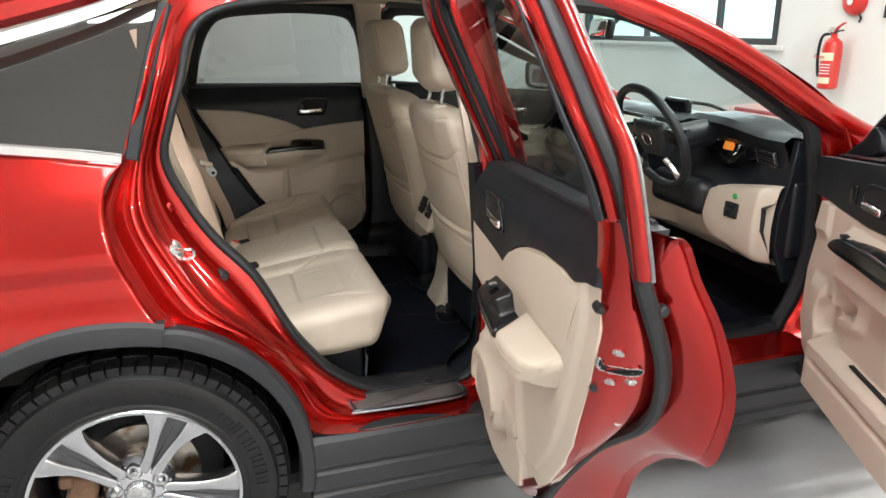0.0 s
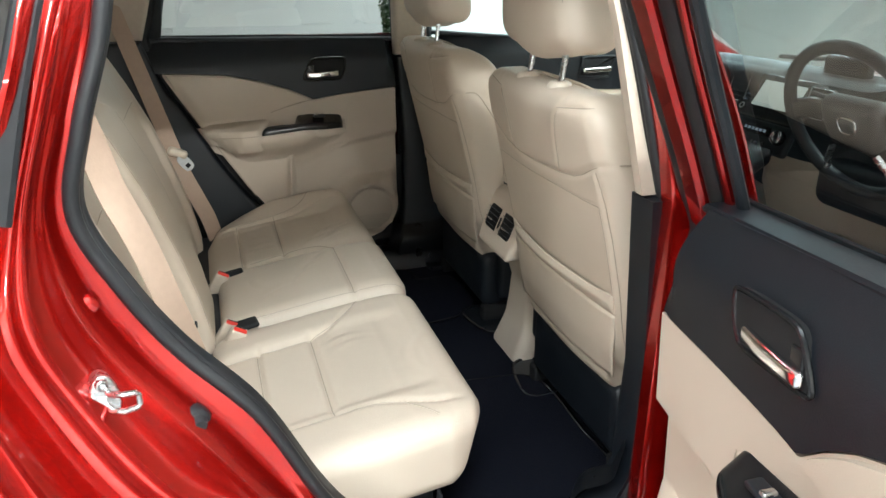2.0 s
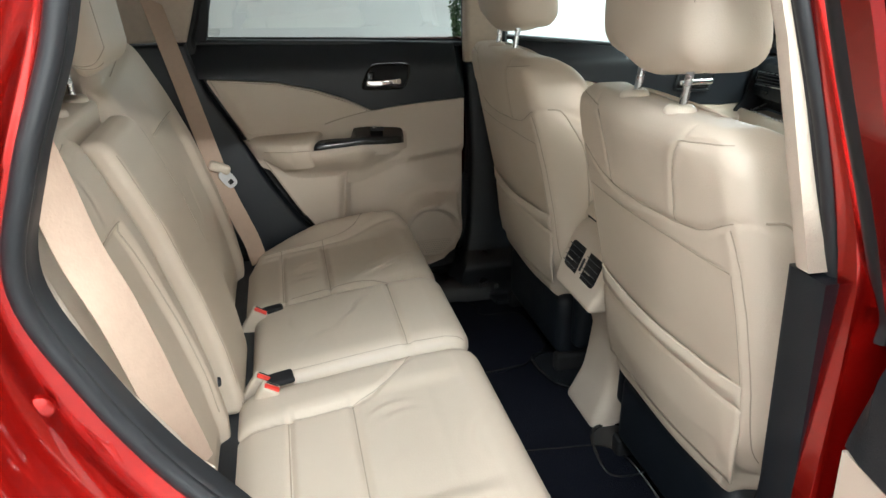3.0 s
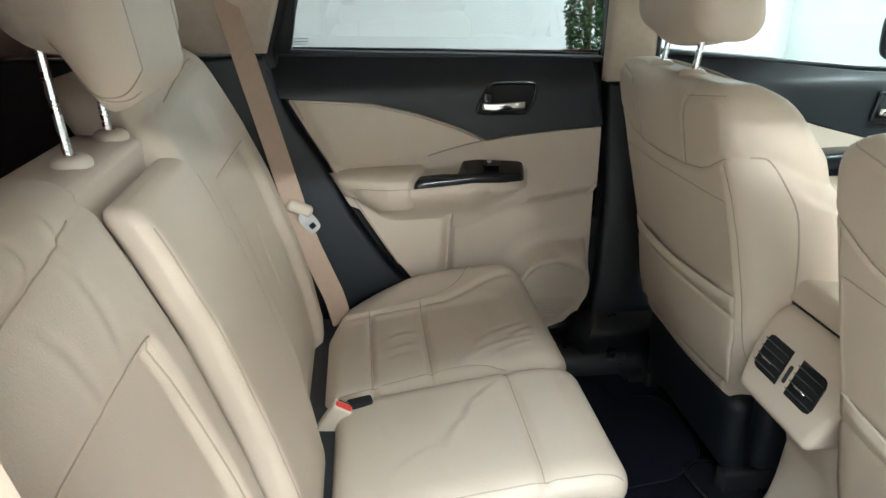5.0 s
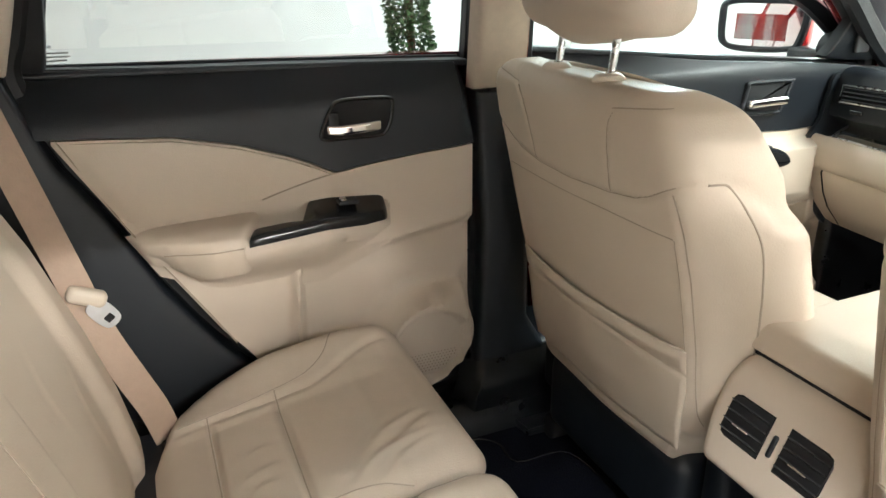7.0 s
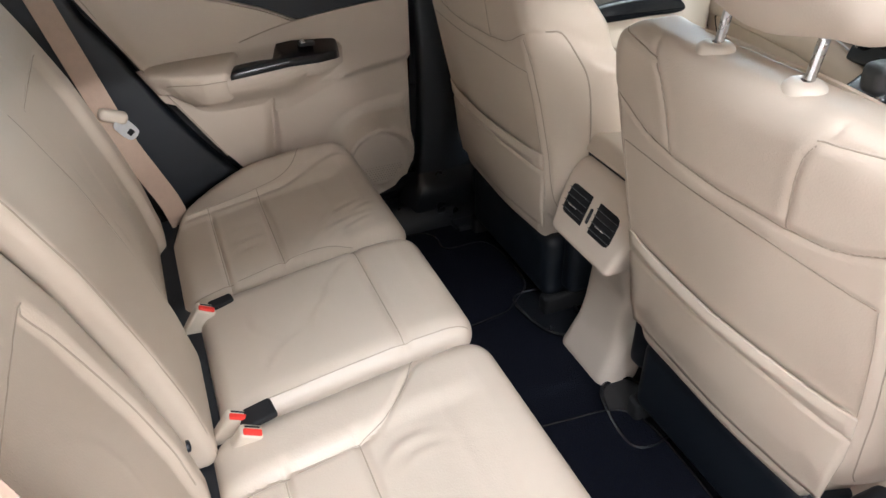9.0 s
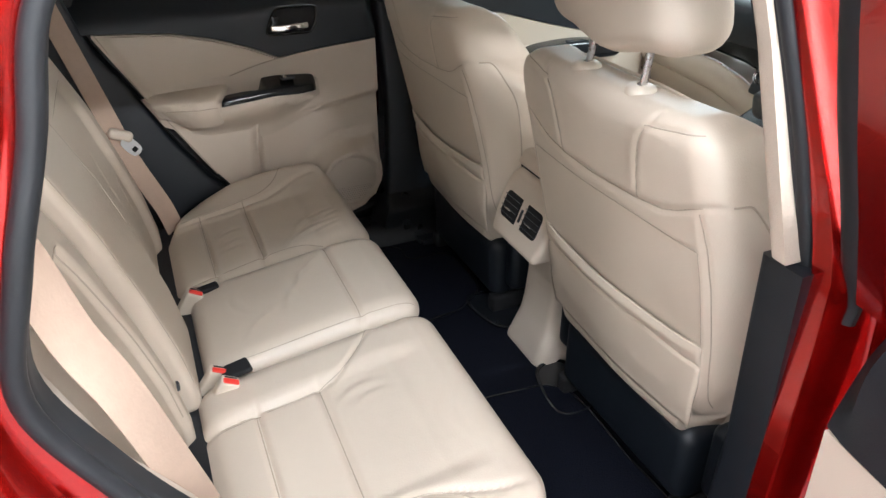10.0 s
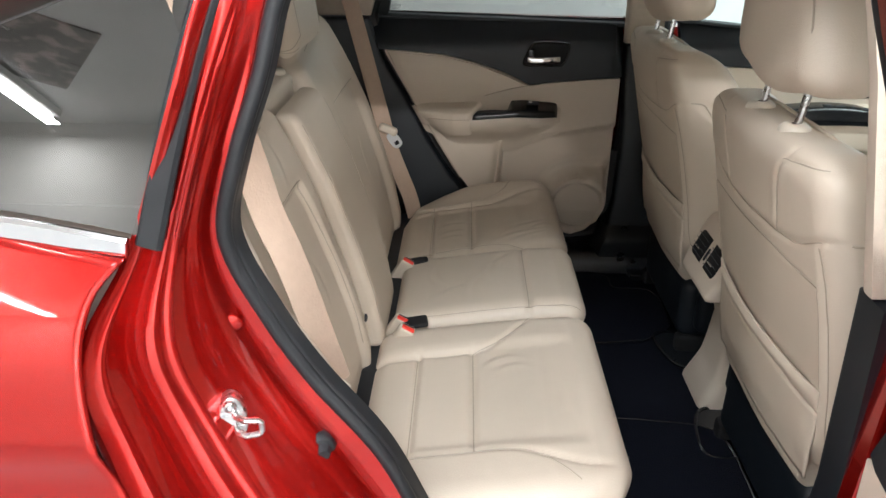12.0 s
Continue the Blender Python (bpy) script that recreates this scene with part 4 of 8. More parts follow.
def rear_door(m, angle):
    hx, hy = 0.923, 0.795
    lift = 0.045

    def put(s, name, mats, parent=None, label="", **kw):
        s.move(lambda x, y, z: (x - hx, y - hy, z))
        return s.side(m).make(name, mats, parent, label, **kw)

    # three lines down the latch end: trim edge, weather strip, outer fold
    inner = curve_pts([(0.095, 0.70, 1.235), (0.10, 0.703, 1.17), (0.105, 0.70, 1.11), (0.118, 0.70, 1.046), (0.148, 0.70, 0.96), (0.172, 0.70, 0.90), (0.20, 0.70, 0.84), (0.24, 0.70, 0.765), (0.31, 0.70, 0.68), (0.40, 0.70, 0.59), (0.49, 0.70, 0.52), (0.56, 0.70, 0.47)], 56)
    strip = curve_pts([(0.060, 0.726, 1.232), (0.050, 0.735, 1.17), (0.050, 0.752, 1.11), (0.064, 0.781, 1.03), (0.088, 0.797, 0.96), (0.112, 0.80, 0.905), (0.148, 0.795, 0.858), (0.210, 0.788, 0.806), (0.288, 0.776, 0.735), (0.368, 0.766, 0.645), (0.445, 0.758, 0.552), (0.51, 0.752, 0.465)], 56)
    edge = curve_pts([(0.010, 0.752, 1.226), (0.030, 0.79, 1.207), (0.035, 0.815, 1.15), (0.020, 0.845, 1.075), (0.003, 0.86, 0.98), (0.024, 0.86, 0.885), (0.055, 0.86, 0.831), (0.11, 0.86, 0.807), (0.20, 0.86, 0.752), (0.294, 0.86, 0.655), (0.345, 0.86, 0.55), (0.385, 0.86, 0.45)], 56)
    # shell: outer skin, inner sheet and the folded edge between them
    xs = np.concatenate([[-0.004, 0.0, 0.01, 0.03, 0.058, 0.078], np.linspace(0.1, 0.97, 40)])
    bot = [(-0.004, 1.04), (0.0, 1.0), (0.01, 0.965), (0.03, 0.905), (0.058, 0.835), (0.078, 0.795), (0.15, 0.747), (0.23, 0.69), (0.30, 0.60), (0.35, 0.515), (0.385, 0.405), (0.97, 0.405)]
    top = [(-0.004, 1.06), (0.0, 1.085), (0.02, 1.13), (0.045, 1.17), (0.97, 1.15)]
    zb, zt = np.interp(xs, *zip(*bot)), np.interp(xs, *zip(*top))
    nv = 20
    V, W = [], []
    for x, b, t in zip(xs, zb, zt):
        for f in np.linspace(0, 1, nv):
            z = b + (t - b) * f
            V.append((x, float(skin_y(x, z)) + 0.006 * math.exp(-((z - 0.95) / 0.02) ** 2), z))
            k = min(1, 8 * min(f, 1 - f), max(0.0, (x + 0.004) / 0.06), (0.97 - x) / 0.05)
            W.append((x, float(skin_y(x, z)) - 0.012 - 0.10 * max(0.15, k) ** 0.7 * (1 if z < 1.1 else 0.75), z))
    if m > 0:
        s = Shape().add(V, grid_faces(len(xs), nv)).add(W, [tuple(reversed(f)) for f in grid_faces(len(xs), nv)])
        nu = len(xs)
        idx = [i * nv for i in range(nu)] + [(nu - 1) * nv + j for j in range(1, nv)] + [i * nv + nv - 1 for i in range(nu - 2, -1, -1)] + [j for j in range(nv - 2, 0, -1)]
        k, off = len(idx), nu * nv
        s.add([V[i] for i in idx] + [W[i] for i in idx], [(q, (q + 1) % k, k + (q + 1) % k, k + q) for q in range(k)])
        s.move(lambda x, y, z: (x, y, z + lift))
    else:
        s = open_shell(inner, strip, edge)
    door = put(s, "rear_door", RED, car, "red car door with cream and black trim", angle=50)
    door.matrix_basis = pose(hx, hy * m, 0, 0, 0, angle)
    if m < 0:
        # hung open, on a slightly leaning hinge line
        door.matrix_basis = pose(0.9815, -0.7681, 0.9385, -2.28, 0.79, angle) @ pose(hx - 0.978, 0.83 - hy, -1.0)
    # latch end: the sheet between trim and skin along the rear edge, with the latch
    if m < 0:
        rows = []
        for f, dx in ((0.0, 0.03), (0.0, 0.002), (0.06, -0.004), (0.14, -0.012), (0.35, -0.014), (0.55, -0.010), (0.72, 0.0), (0.86, 0.008), (1.0, 0.014)):
            q = inner + (strip - inner) * f
            q[:, 0] += dx
            rows.append(q)
        sheet = np.concatenate(rows[1:])
        put(Shape().add(np.concatenate(rows), grid_faces(9, 56)), "end_panel", RED, door, "red painted door edge")
        rows = []
        for f, dx, dz in ((0.0, 0.014, 0.0), (0.18, 0.020, 0.0), (0.34, 0.016, 0.0), (0.50, 0.004, 0.0), (0.70, 0.0, 0.0), (0.84, 0.002, 0.0), (0.88, 0.006, 0.0), (0.94, 0.002, 0.0), (1.0, -0.002, 0.0), (1.03, 0.006, 0.0)):
            q = strip + (edge - strip) * f
            q[:, 0] += dx
            rows.append(q)
        put(Shape().add(np.concatenate(rows), grid_faces(10, 56)), "outer_flange", RED, door, "red painted outer door fold")
        strip_top = curve_pts([(0.195, 0.624, 1.575), (0.16, 0.637, 1.53), (0.112, 0.651, 1.46), (0.088, 0.660, 1.42), (0.066, 0.669, 1.38), (0.054, 0.683, 1.34), (0.050, 0.698, 1.30), (0.054, 0.715, 1.245)], 34)
        lin = strip_top + (0.016, -0.036, 0.0)
        wedge = sweep(lin, rect(0.016, 0.024, 0.006), up=(0, 1, 0.3))
        thin = np.interp(lin[:, 2], [1.18, 1.42], [1.25, 0.35])
        n = len(wedge.v) // len(lin)
        wedge.v = [tuple(lin[i // n] + (np.array(q) - lin[i // n]) * thin[i // n]) for i, q in enumerate(wedge.v)]
        put(wedge, "frame_lining", BLACK, door, "black inner window frame")
        put(sweep(strip_top + (0.004, -0.0215, 0.0), ring(0.009, 12, 0.011), up=(0, 1, 0.3)), "inner_frame_fold", RED, door, "red painted fold of the window frame")
        ws = np.concatenate([strip_top, strip[1:] + (0, -0.004, 0), curve_pts([(0.55, 0.752, 0.44), (0.65, 0.75, 0.43), (0.90, 0.74, 0.43)], 12)])
        put(sweep(ws, ring(0.012, 10, 0.016)), "weather_strip", RUBBER, door, "black rubber weather strip")
        for k, (px, py, pz) in enumerate(((0.026, 0.768, 1.105),)):
            put(lathe([(0, 0.002), (0.006, 0.003), (0.009, 0.001), (0.011, -0.008)], 18, "x").place(pose(px + 0.020, py, pz, 0, 0, 165)), "rubber_plug", RUBBER, door)

        def on_panel(x, y, z):
            # x counts outwards from the end panel
            d = np.hypot(sheet[None, :, 1] - y[:, None], sheet[None, :, 2] - z[:, None])
            k = np.argsort(d, 1)[:, :5]
            w = 1 / (np.take_along_axis(d, k, 1) + 0.002)
            return ((sheet[k, 0] * w).sum(1) / w.sum(1) - x - 0.003, y, z)
        put(slab(outline([(0.703, 1.008), (0.707, 1.007), (0.713, 0.999), (0.757, 0.998), (0.757, 0.984), (0.714, 0.983), (0.703, 0.990)], 36), -0.01, 0.0022, 0.001).move(lambda x, y, z: on_panel(y, x, z)), "latch_plate", SATIN, door, "steel door latch")
        put(slab(outline([(0.7045, 1.005), (0.707, 1.004), (0.7135, 0.9965), (0.755, 0.9955), (0.755, 0.9875), (0.714, 0.9865), (0.7045, 0.993)], 30), 0.0, 0.0034, 0.0008).move(lambda x, y, z: on_panel(y, x, z)), "latch_slot", DARKVOID, door)
        for by, bz in ((0.722, 1.026), (0.720, 0.966), (0.748, 0.971)):
            put(lathe([(0, 0.005), (0.006, 0.004), (0.0085, -0.006)], 14, "x").move(lambda x, y, z, by=by, bz=bz: on_panel(x, y + by, z + bz)), "bolt", SATIN, door)
        put(lathe([(0, 0.010), (0.007, 0.009), (0.010, -0.004)], 12, "x").place(pose(0.158, 0.752, 0.872, 0, 0, 180)), "drain_plug", CHROME, door)
        put(lathe([(0, 0.009), (0.005, 0.0085), (0.006, 0.005), (0.007, 0.0), (0.009, -0.003), (0.009, -0.015)], 16, "x").place(pose(0.104, 0.697, 1.096, 0, 0, 190)), "rubber_stop", RUBBER, door)
        put(lathe([(0, -0.002), (0.004, 0.001), (0.0065, 0.001), (0.008, -0.006)], 16, "x").place(pose(0.141, 0.706, 0.945, 0, 0, 190)), "rubber_plug", RUBBER, door)
    # window frame: painted outer bow, black inner bow, corner panel, glass
    bow = [(0.955, 1.14), (0.935, 1.25), (0.91, 1.38), (0.875, 1.48), (0.80, 1.535), (0.60, 1.553), (0.38, 1.545), (0.25, 1.525), (0.185, 1.47), (0.13, 1.36), (0.085, 1.26), (0.05, 1.175)]
    if m < 0:
        bow = [(0.923, 1.14), (0.908, 1.25), (0.888, 1.39), (0.858, 1.52), (0.80, 1.59), (0.60, 1.605), (0.40, 1.605), (0.28, 1.59), (0.20, 1.53), (0.152, 1.46), (0.112, 1.38), (0.096, 1.32), (0.090, 1.27), (0.086, 1.235)]
    b3 = curve_pts([(x, door_window_y(z) + (0.005 if m > 0 else -0.028), z + (0.02 * bump(np.array(z), 1.45, 1.2) if m > 0 else 0.0)) for x, z in bow], 70)
    put(sweep(b3, rect(0.028, 0.045, 0.006), up=(0, 1, 0.45)), "window_bow", RED, door, "red painted window frame")
    if m < 0:
        # the front leg of the frame: weather strip, painted fold and black lining side by side
        for dx, dy, sec, mt, nm in ((0.034, -0.030, ring(0.011, 10, 0.015), RUBBER, "front_weather_strip"), (-0.034, -0.024, ring(0.010, 10, 0.016), RUBBER, "glass_channel"),
                                    (-0.060, -0.022, rect(0.010, 0.014, 0.003), RED, "inner_frame_fold"), (-0.082, -0.018, rect(0.014, 0.016, 0.004), BLACK, "frame_lining")):
            leg = curve_pts([(x + dx, float(door_window_y(z)) + dy, z) for x, z in ((0.925, 1.10), (0.923, 1.14), (0.908, 1.25), (0.888, 1.39), (0.858, 1.52), (0.83, 1.57))], 30)
            put(sweep(leg, sec, up=(0, 1, 0.45)), nm, mt, door)
        rear_leg = curve_pts([(0.19, 0.633, 1.585), (0.152, 0.654, 1.53), (0.106, 0.669, 1.46), (0.080, 0.678, 1.42), (0.056, 0.687, 1.38), (0.042, 0.700, 1.34), (0.036, 0.707, 1.30), (0.034, 0.716, 1.24), (0.033, 0.722, 1.20), (0.036, 0.728, 1.165)], 34)
        put(sweep(rear_leg, ring(0.012, 14, 0.0165), up=(0, 1, 0.45)), "bow_flange", RED, door)
        put(tube(rear_leg + (-0.012, 0.010, -0.004), 0.0034), "edge_moulding", SILL_STEEL, door, "silver window moulding")
    bow2 = [(0.905, 1.15), (0.893, 1.25), (0.872, 1.37), (0.84, 1.455), (0.78, 1.505), (0.60, 1.522), (0.39, 1.515), (0.275, 1.497), (0.215, 1.445), (0.175, 1.36), (0.145, 1.26), (0.115, 1.18)]
    if m < 0:
        bow2 = [(0.875, 1.15), (0.866, 1.25), (0.848, 1.37), (0.822, 1.49), (0.77, 1.56), (0.60, 1.575), (0.41, 1.575), (0.30, 1.56), (0.222, 1.50), (0.175, 1.42), (0.145, 1.34), (0.132, 1.26), (0.128, 1.18)]
    b4 = curve_pts([(x, door_window_y(z) - (0.008 if m > 0 else 0.003), z) for x, z in bow2], 70)
    put(sweep(b4, rect(0.045, 0.05, 0.01) if m > 0 else rect(0.016, 0.022, 0.005), up=(0, 1, 0.45)), "window_surround", BLACK, door, "black inner window surround")
    corner = [(0.090, 1.195), (0.140, 1.195), (0.142, 1.27), (0.150, 1.33), (0.175, 1.40), (0.155, 1.40), (0.120, 1.34), (0.104, 1.28)] if m < 0 else [(0.09, 1.19), (0.155, 1.19), (0.20, 1.40), (0.215, 1.46), (0.165, 1.40), (0.12, 1.28)]
    put(slab(outline(corner, 30), 0.0, -0.03 if m > 0 else -0.010, 0.004).move(lambda x, y, z: (x, y + door_window_y(z) - 0.012, z)), "corner_panel", BLACK, door)
    g = []
    for f in np.linspace(0, 1, 12):
        z = 1.14 + ((1.525 if m > 0 else 1.575) - 1.14) * f
        for x in np.linspace(np.interp(z, [1.14, 1.34, 1.525], [0.11, 0.13 if m < 0 else 0.18, 0.25]), np.interp(z, [1.14, 1.525], [0.91, 0.82]), 16):
            g.append((x, float(door_window_y(z)) - 0.002 - 0.012 * (f - 0.5) ** 2, z))
    put(Shape().add(g, grid_faces(12, 16)), "window_pane", TINTED, door, "lightly tinted door glass")
    # etched marks low on the glass
    for k, (w, dz) in enumerate(((0.012, 0.022), (0.034, 0.012), (0.036, 0.006), (0.030, 0.0))):
        put(box(0.165, 0.165 + w, -0.0008, 0.0, 1.222 + dz, 1.2245 + dz).move(lambda x, y, z: (x, y + door_window_y(z) - 0.005, z)), "etched_mark", ETCH, door)
    # upper black trim
    line = [(0.10, 1.122), (0.138, 1.118), (0.233, 1.112), (0.331, 1.104), (0.43, 1.081), (0.513, 1.052), (0.555, 1.033), (0.591, 1.014), (0.63, 1.021), (0.674, 1.026), (0.75, 1.033), (0.86, 1.040)]
    if m < 0:
        line = [(0.10, 1.128), (0.138, 1.126), (0.165, 1.120), (0.190, 1.112), (0.233, 1.119), (0.331, 1.117), (0.39, 1.109), (0.44, 1.098), (0.49, 1.082), (0.525, 1.067), (0.56, 1.043), (0.591, 1.014)] + line[8:]
    def up_y(X, Z):
        return 0.688 + 0.055 * bump(Z, 1.10, 1.215) ** 1.6 + 0.05 * (bump(X, 0.84, 0.862) if m > 0 else bump(X, 0.85, 0.876)) * bump(Z, 1.0, 1.2) + (0.02 * bump(X, 0.118, 0.092) if m < 0 else 0.0)
    put(patch(np.linspace(0.10 if m > 0 else 0.086, 0.862 if m > 0 else 0.876, 60), [(0.07, line[0][1])] + line, [(0.07, 1.212), (0.15, 1.214), (0.86, 1.186)], up_y, 18, 0.03), "upper_trim", BLACK, door, "black grained upper door trim")
    put(sweep([(0.10, 0.765, 1.206), (0.5, 0.765, 1.196), (0.87, 0.765, 1.182)], rect(0.012, 0.062, 0.004), up=(0, 0, 1)), "window_ledge", BLACK, door)
    put(tube([(0.12, 0.788, 1.212), (0.5, 0.788, 1.202), (0.87, 0.788, 1.188)], 0.005), "glass_wiper_strip", RUBBER, door)
    # lower cream trim with arm rest swell, pocket and loudspeaker swell
    bl = [(0.155, 1.108), (0.24, 0.955), (0.276, 0.893), (0.364, 0.745), (0.396, 0.705), (0.45, 0.625), (0.51, 0.552), (0.56, 0.525), (0.65, 0.518), (0.73, 0.528), (0.79, 0.55), (0.825, 0.582), (0.845, 0.63), (0.858, 0.72)]
    x_rear = 0.155
    if m < 0:
        # hung open, the whole panel shows, down to its lower edge
        x_rear = 0.108
        bl = [(0.108, 1.065), (0.113, 1.046), (0.157, 0.931), (0.222, 0.79), (0.27, 0.72), (0.36, 0.62), (0.45, 0.545), (0.55, 0.485), (0.65, 0.452), (0.77, 0.445), (0.84, 0.47), (0.872, 0.53), (0.892, 0.62)]
    tl = [(a, b - 0.003) for a, b in [(0.07, line[0][1])] + line]
    def low_y(X, Z):
        Y = np.full_like(X, 0.690)
        if m < 0:
            # a flat border runs down the rear edge
            Y = Y + 0.009 * bump(X - np.interp(-Z, [-b for a, b in bl], [a for a, b in bl]), 0.060, 0.042) * bump(Z, 0.50, 0.62)
        rr = np.hypot(X - 0.757, Z - 0.632)
        ring_up = np.maximum(bump(rr, 0.122, 0.098), bump(X, 0.755, 0.80) * bump(Z, 0.757, 0.738) * bump(Z, 0.60, 0.64) * (bump(X, 0.885, 0.84) if m < 0 else 1.0))
        if m > 0:
            ring_up = np.maximum(bump(rr, 0.110, 0.098), bump(X, 0.755, 0.79) * bump(Z, 0.757, 0.738) * bump(Z, 0.60, 0.64) * bump(X, 0.852, 0.83))
            Y = Y - 0.008 * np.maximum(bump(rr, 0.152, 0.132), bump(X, 0.755, 0.79) * bump(Z, 0.787, 0.766)) * bump(X, 0.62, 0.68) * bump(X, 0.852, 0.83) * bump(Z, 0.56, 0.64)
        Y = Y - (0.032 if m > 0 else 0.026) * ring_up + (0.023 if m > 0 else 0.008) * bump(rr, 0.088, 0.074)
        Y = Y - (0.020 if m > 0 else 0.014) * np.exp(-(((X - 0.502 - 0.12 * (Z - 0.78)) / (0.011 if m > 0 else 0.016)) ** 2)) * bump(Z, 0.865, 0.82) * bump(Z, 0.56, 0.68)
        Y = Y + 0.022 * bump(X, 0.495, 0.52) * bump(Z, 0.845 + 0.15 * (X - 0.5), 0.82 + 0.15 * (X - 0.5)) * bump(rr, 0.10, 0.13)
        shelf = bump(Z, 0.70, 0.66) * bump(X, 0.50, 0.54) * bump(rr, 0.11, 0.14)
        Y = Y - 0.03 * shelf
        Y = Y + 0.012 * bump(Z, 0.60, 0.54)
        return Y
    low = put(patch(np.linspace(x_rear, 0.858 if m > 0 else 0.874, 130), bl, tl, low_y, 84, 0.03), "lower_trim", VINYL, door, "cream moulded lower door trim")
    put(patch(np.linspace(0.165, 0.578, 44), [(0.165, 1.100), (0.24, 0.962), (0.30, 0.968), (0.43, 0.985), (0.47, 0.984), (0.52, 0.998), (0.578, 1.016)], [(a, b - 0.007) for a, b in line],
              lambda X, Z: 0.680 + 0.006 * np.abs((Z - 1.04) / 0.07) ** 3 + 0.008 * bump(X - 0.165 + 0.48 * (Z - 1.10), 0.035, 0.0), 14, 0.012), "padded_panel", LEATHER, door, "cream padded leather insert")
    # arm rest: moulded base, leather pad on its rear half, black pull with cup and switch before it
    def arm(x):
        yo = np.interp(x, [0.232, 0.242, 0.258, 0.29, 0.33, 0.42, 0.55, 0.62, 0.66, 0.69], [0.694, 0.668, 0.646, 0.628, 0.621, 0.617, 0.626, 0.636, 0.655, 0.692])
        zt = np.interp(x, [0.232, 0.30, 0.45, 0.55, 0.69], [0.948, 0.953, 0.958, 0.964, 0.955])
        zb = np.interp(x, [0.232, 0.27, 0.35, 0.55, 0.69], [0.895, 0.876, 0.864, 0.872, 0.930])
        if m > 0:
            yo = yo + np.interp(x, [0.232, 0.26, 0.30, 0.36], [0.0, 0.022, 0.018, 0.0])
            zb = np.interp(x, [0.232, 0.27, 0.32, 0.38, 0.55, 0.69], [0.934, 0.912, 0.885, 0.870, 0.872, 0.930])
        return yo, zt, zb
    V = []
    ax = np.concatenate([np.linspace(0.232, 0.30, 14), np.linspace(0.31, 0.69, 30)])
    for x in ax:
        yo, zt, zb = arm(x)
        dip = 0.045 * bump(x, 0.42, 0.46) * bump(x, 0.665, 0.63)
        zo = zt - 0.020
        w = 0.694 - yo
        under = ((0.02, zo - 0.032), (0.12, zo - 0.045), (0.25, zb + 0.022), (0.45, zb + 0.012), (0.6, zb + 0.004), (0.8, zb - 0.004), (1.0, zb - 0.012))
        if m > 0:
            under = ((0.03, zo - 0.034), (0.18, zb + 0.016), (0.40, zb + 0.002), (0.62, zb - 0.012), (0.82, zb - 0.026), (0.95, zb - 0.042), (1.03, zb - 0.066))
        for k, z in ((1.0, zt - dip), (0.6, zt - 0.006 - dip), (0.25, zo - dip), (0.10, zo - 0.006), (0.0, zo - 0.016)) + under:
            V.append((x + 0.55 * (0.945 - z) * bump(x, 0.36, 0.25), yo + w * k, z))
    put(Shape().add(V, grid_faces(44, 12)), "arm_rest_base", VINYL, door, angle=60)

    def cap(x0, x1, lean0, lean1, drop, off, cup=False, nu=40, soft=14, tuck=0.0):
        V = []
        for f in np.linspace(0, 1, nu):
            for k in np.linspace(1.0, 0.0, 17):
                xm = x0 + (x1 - x0) * f
                yo, zt, zb = arm(xm)
                zo = zt - 0.020
                e = math.sqrt(max(0.0, 1 - max(0.0, abs(2 * f - 1) * 1.06 - 0.06) ** (soft if f < 0.5 else 14)))
                kk = max(0.0, k - 0.16) / 0.84
                y = yo - off * 0.8 + (0.694 - yo) * kk
                z = zo + (zt - zo) * kk + off
                tip = math.sqrt(1 - (1 - min(1.0, f / 0.4)) ** 2) if tuck else 1.0
                if k < 0.16:
                    z -= drop * ((0.16 - k) / 0.16) * (1 - 0.45 * (1 - e)) * (0.15 + 0.85 * tip)
                    y += tuck * ((0.16 - k) / 0.16) ** 3
                r = min(1.0, kk / 0.12)
                z -= 0.006 * (1 - math.sqrt(1 - (1 - r) ** 2))
                z -= off * 1.6 * (1 - e)
                y += off * 1.8 * (1 - e)
                x = xm + (y - 0.62) * (lean0 * (1 - f) + lean1 * f) + 0.55 * (0.945 - z) * bump(xm, 0.36, 0.25)
                if cup:
                    z -= 0.036 * bump(x, 0.425, 0.442) * bump(x, 0.538, 0.520) * bump(y, 0.640, 0.650)
                V.append((x, y, z))
        return Shape().add(V, grid_faces(nu, 17))
    put(cap(0.256, 0.414, -0.10, 0.5, 0.038, 0.004) if m < 0 else cap(0.246, 0.414, -0.10, 0.5, 0.064, 0.0065, soft=3.5, tuck=0.02), "arm_rest", LEATHER, door, "cream leather arm rest", angle=60)
    put(tube([(x, float(arm(x)[0]) - (0.0048 if m < 0 else 0.0054), float(arm(x)[1]) - (0.038 if m < 0 else 0.030)) for x in np.linspace(0.285, 0.408, 14)], 0.0011, n=5), "stitch_line", SEAM, door)
    if m > 0:
        put(tube(curve_pts([(0.455, 0.6790, 0.984), (0.504, 0.6790, 0.998), (0.555, 0.6792, 1.010), (0.598, 0.6815, 1.017)], 20), 0.0014, n=5), "trim_seam", SEAM, door)
    put(tube([(0.161, 0.6892, 1.115), (0.20, 0.6892, 1.037), (0.237, 0.6892, 0.962), (0.284, 0.6885, 0.885), (0.335, 0.6885, 0.80), (0.383, 0.6885, 0.718)], 0.0014, n=5), "trim_seam", SEAM, door) if m > 0 else None
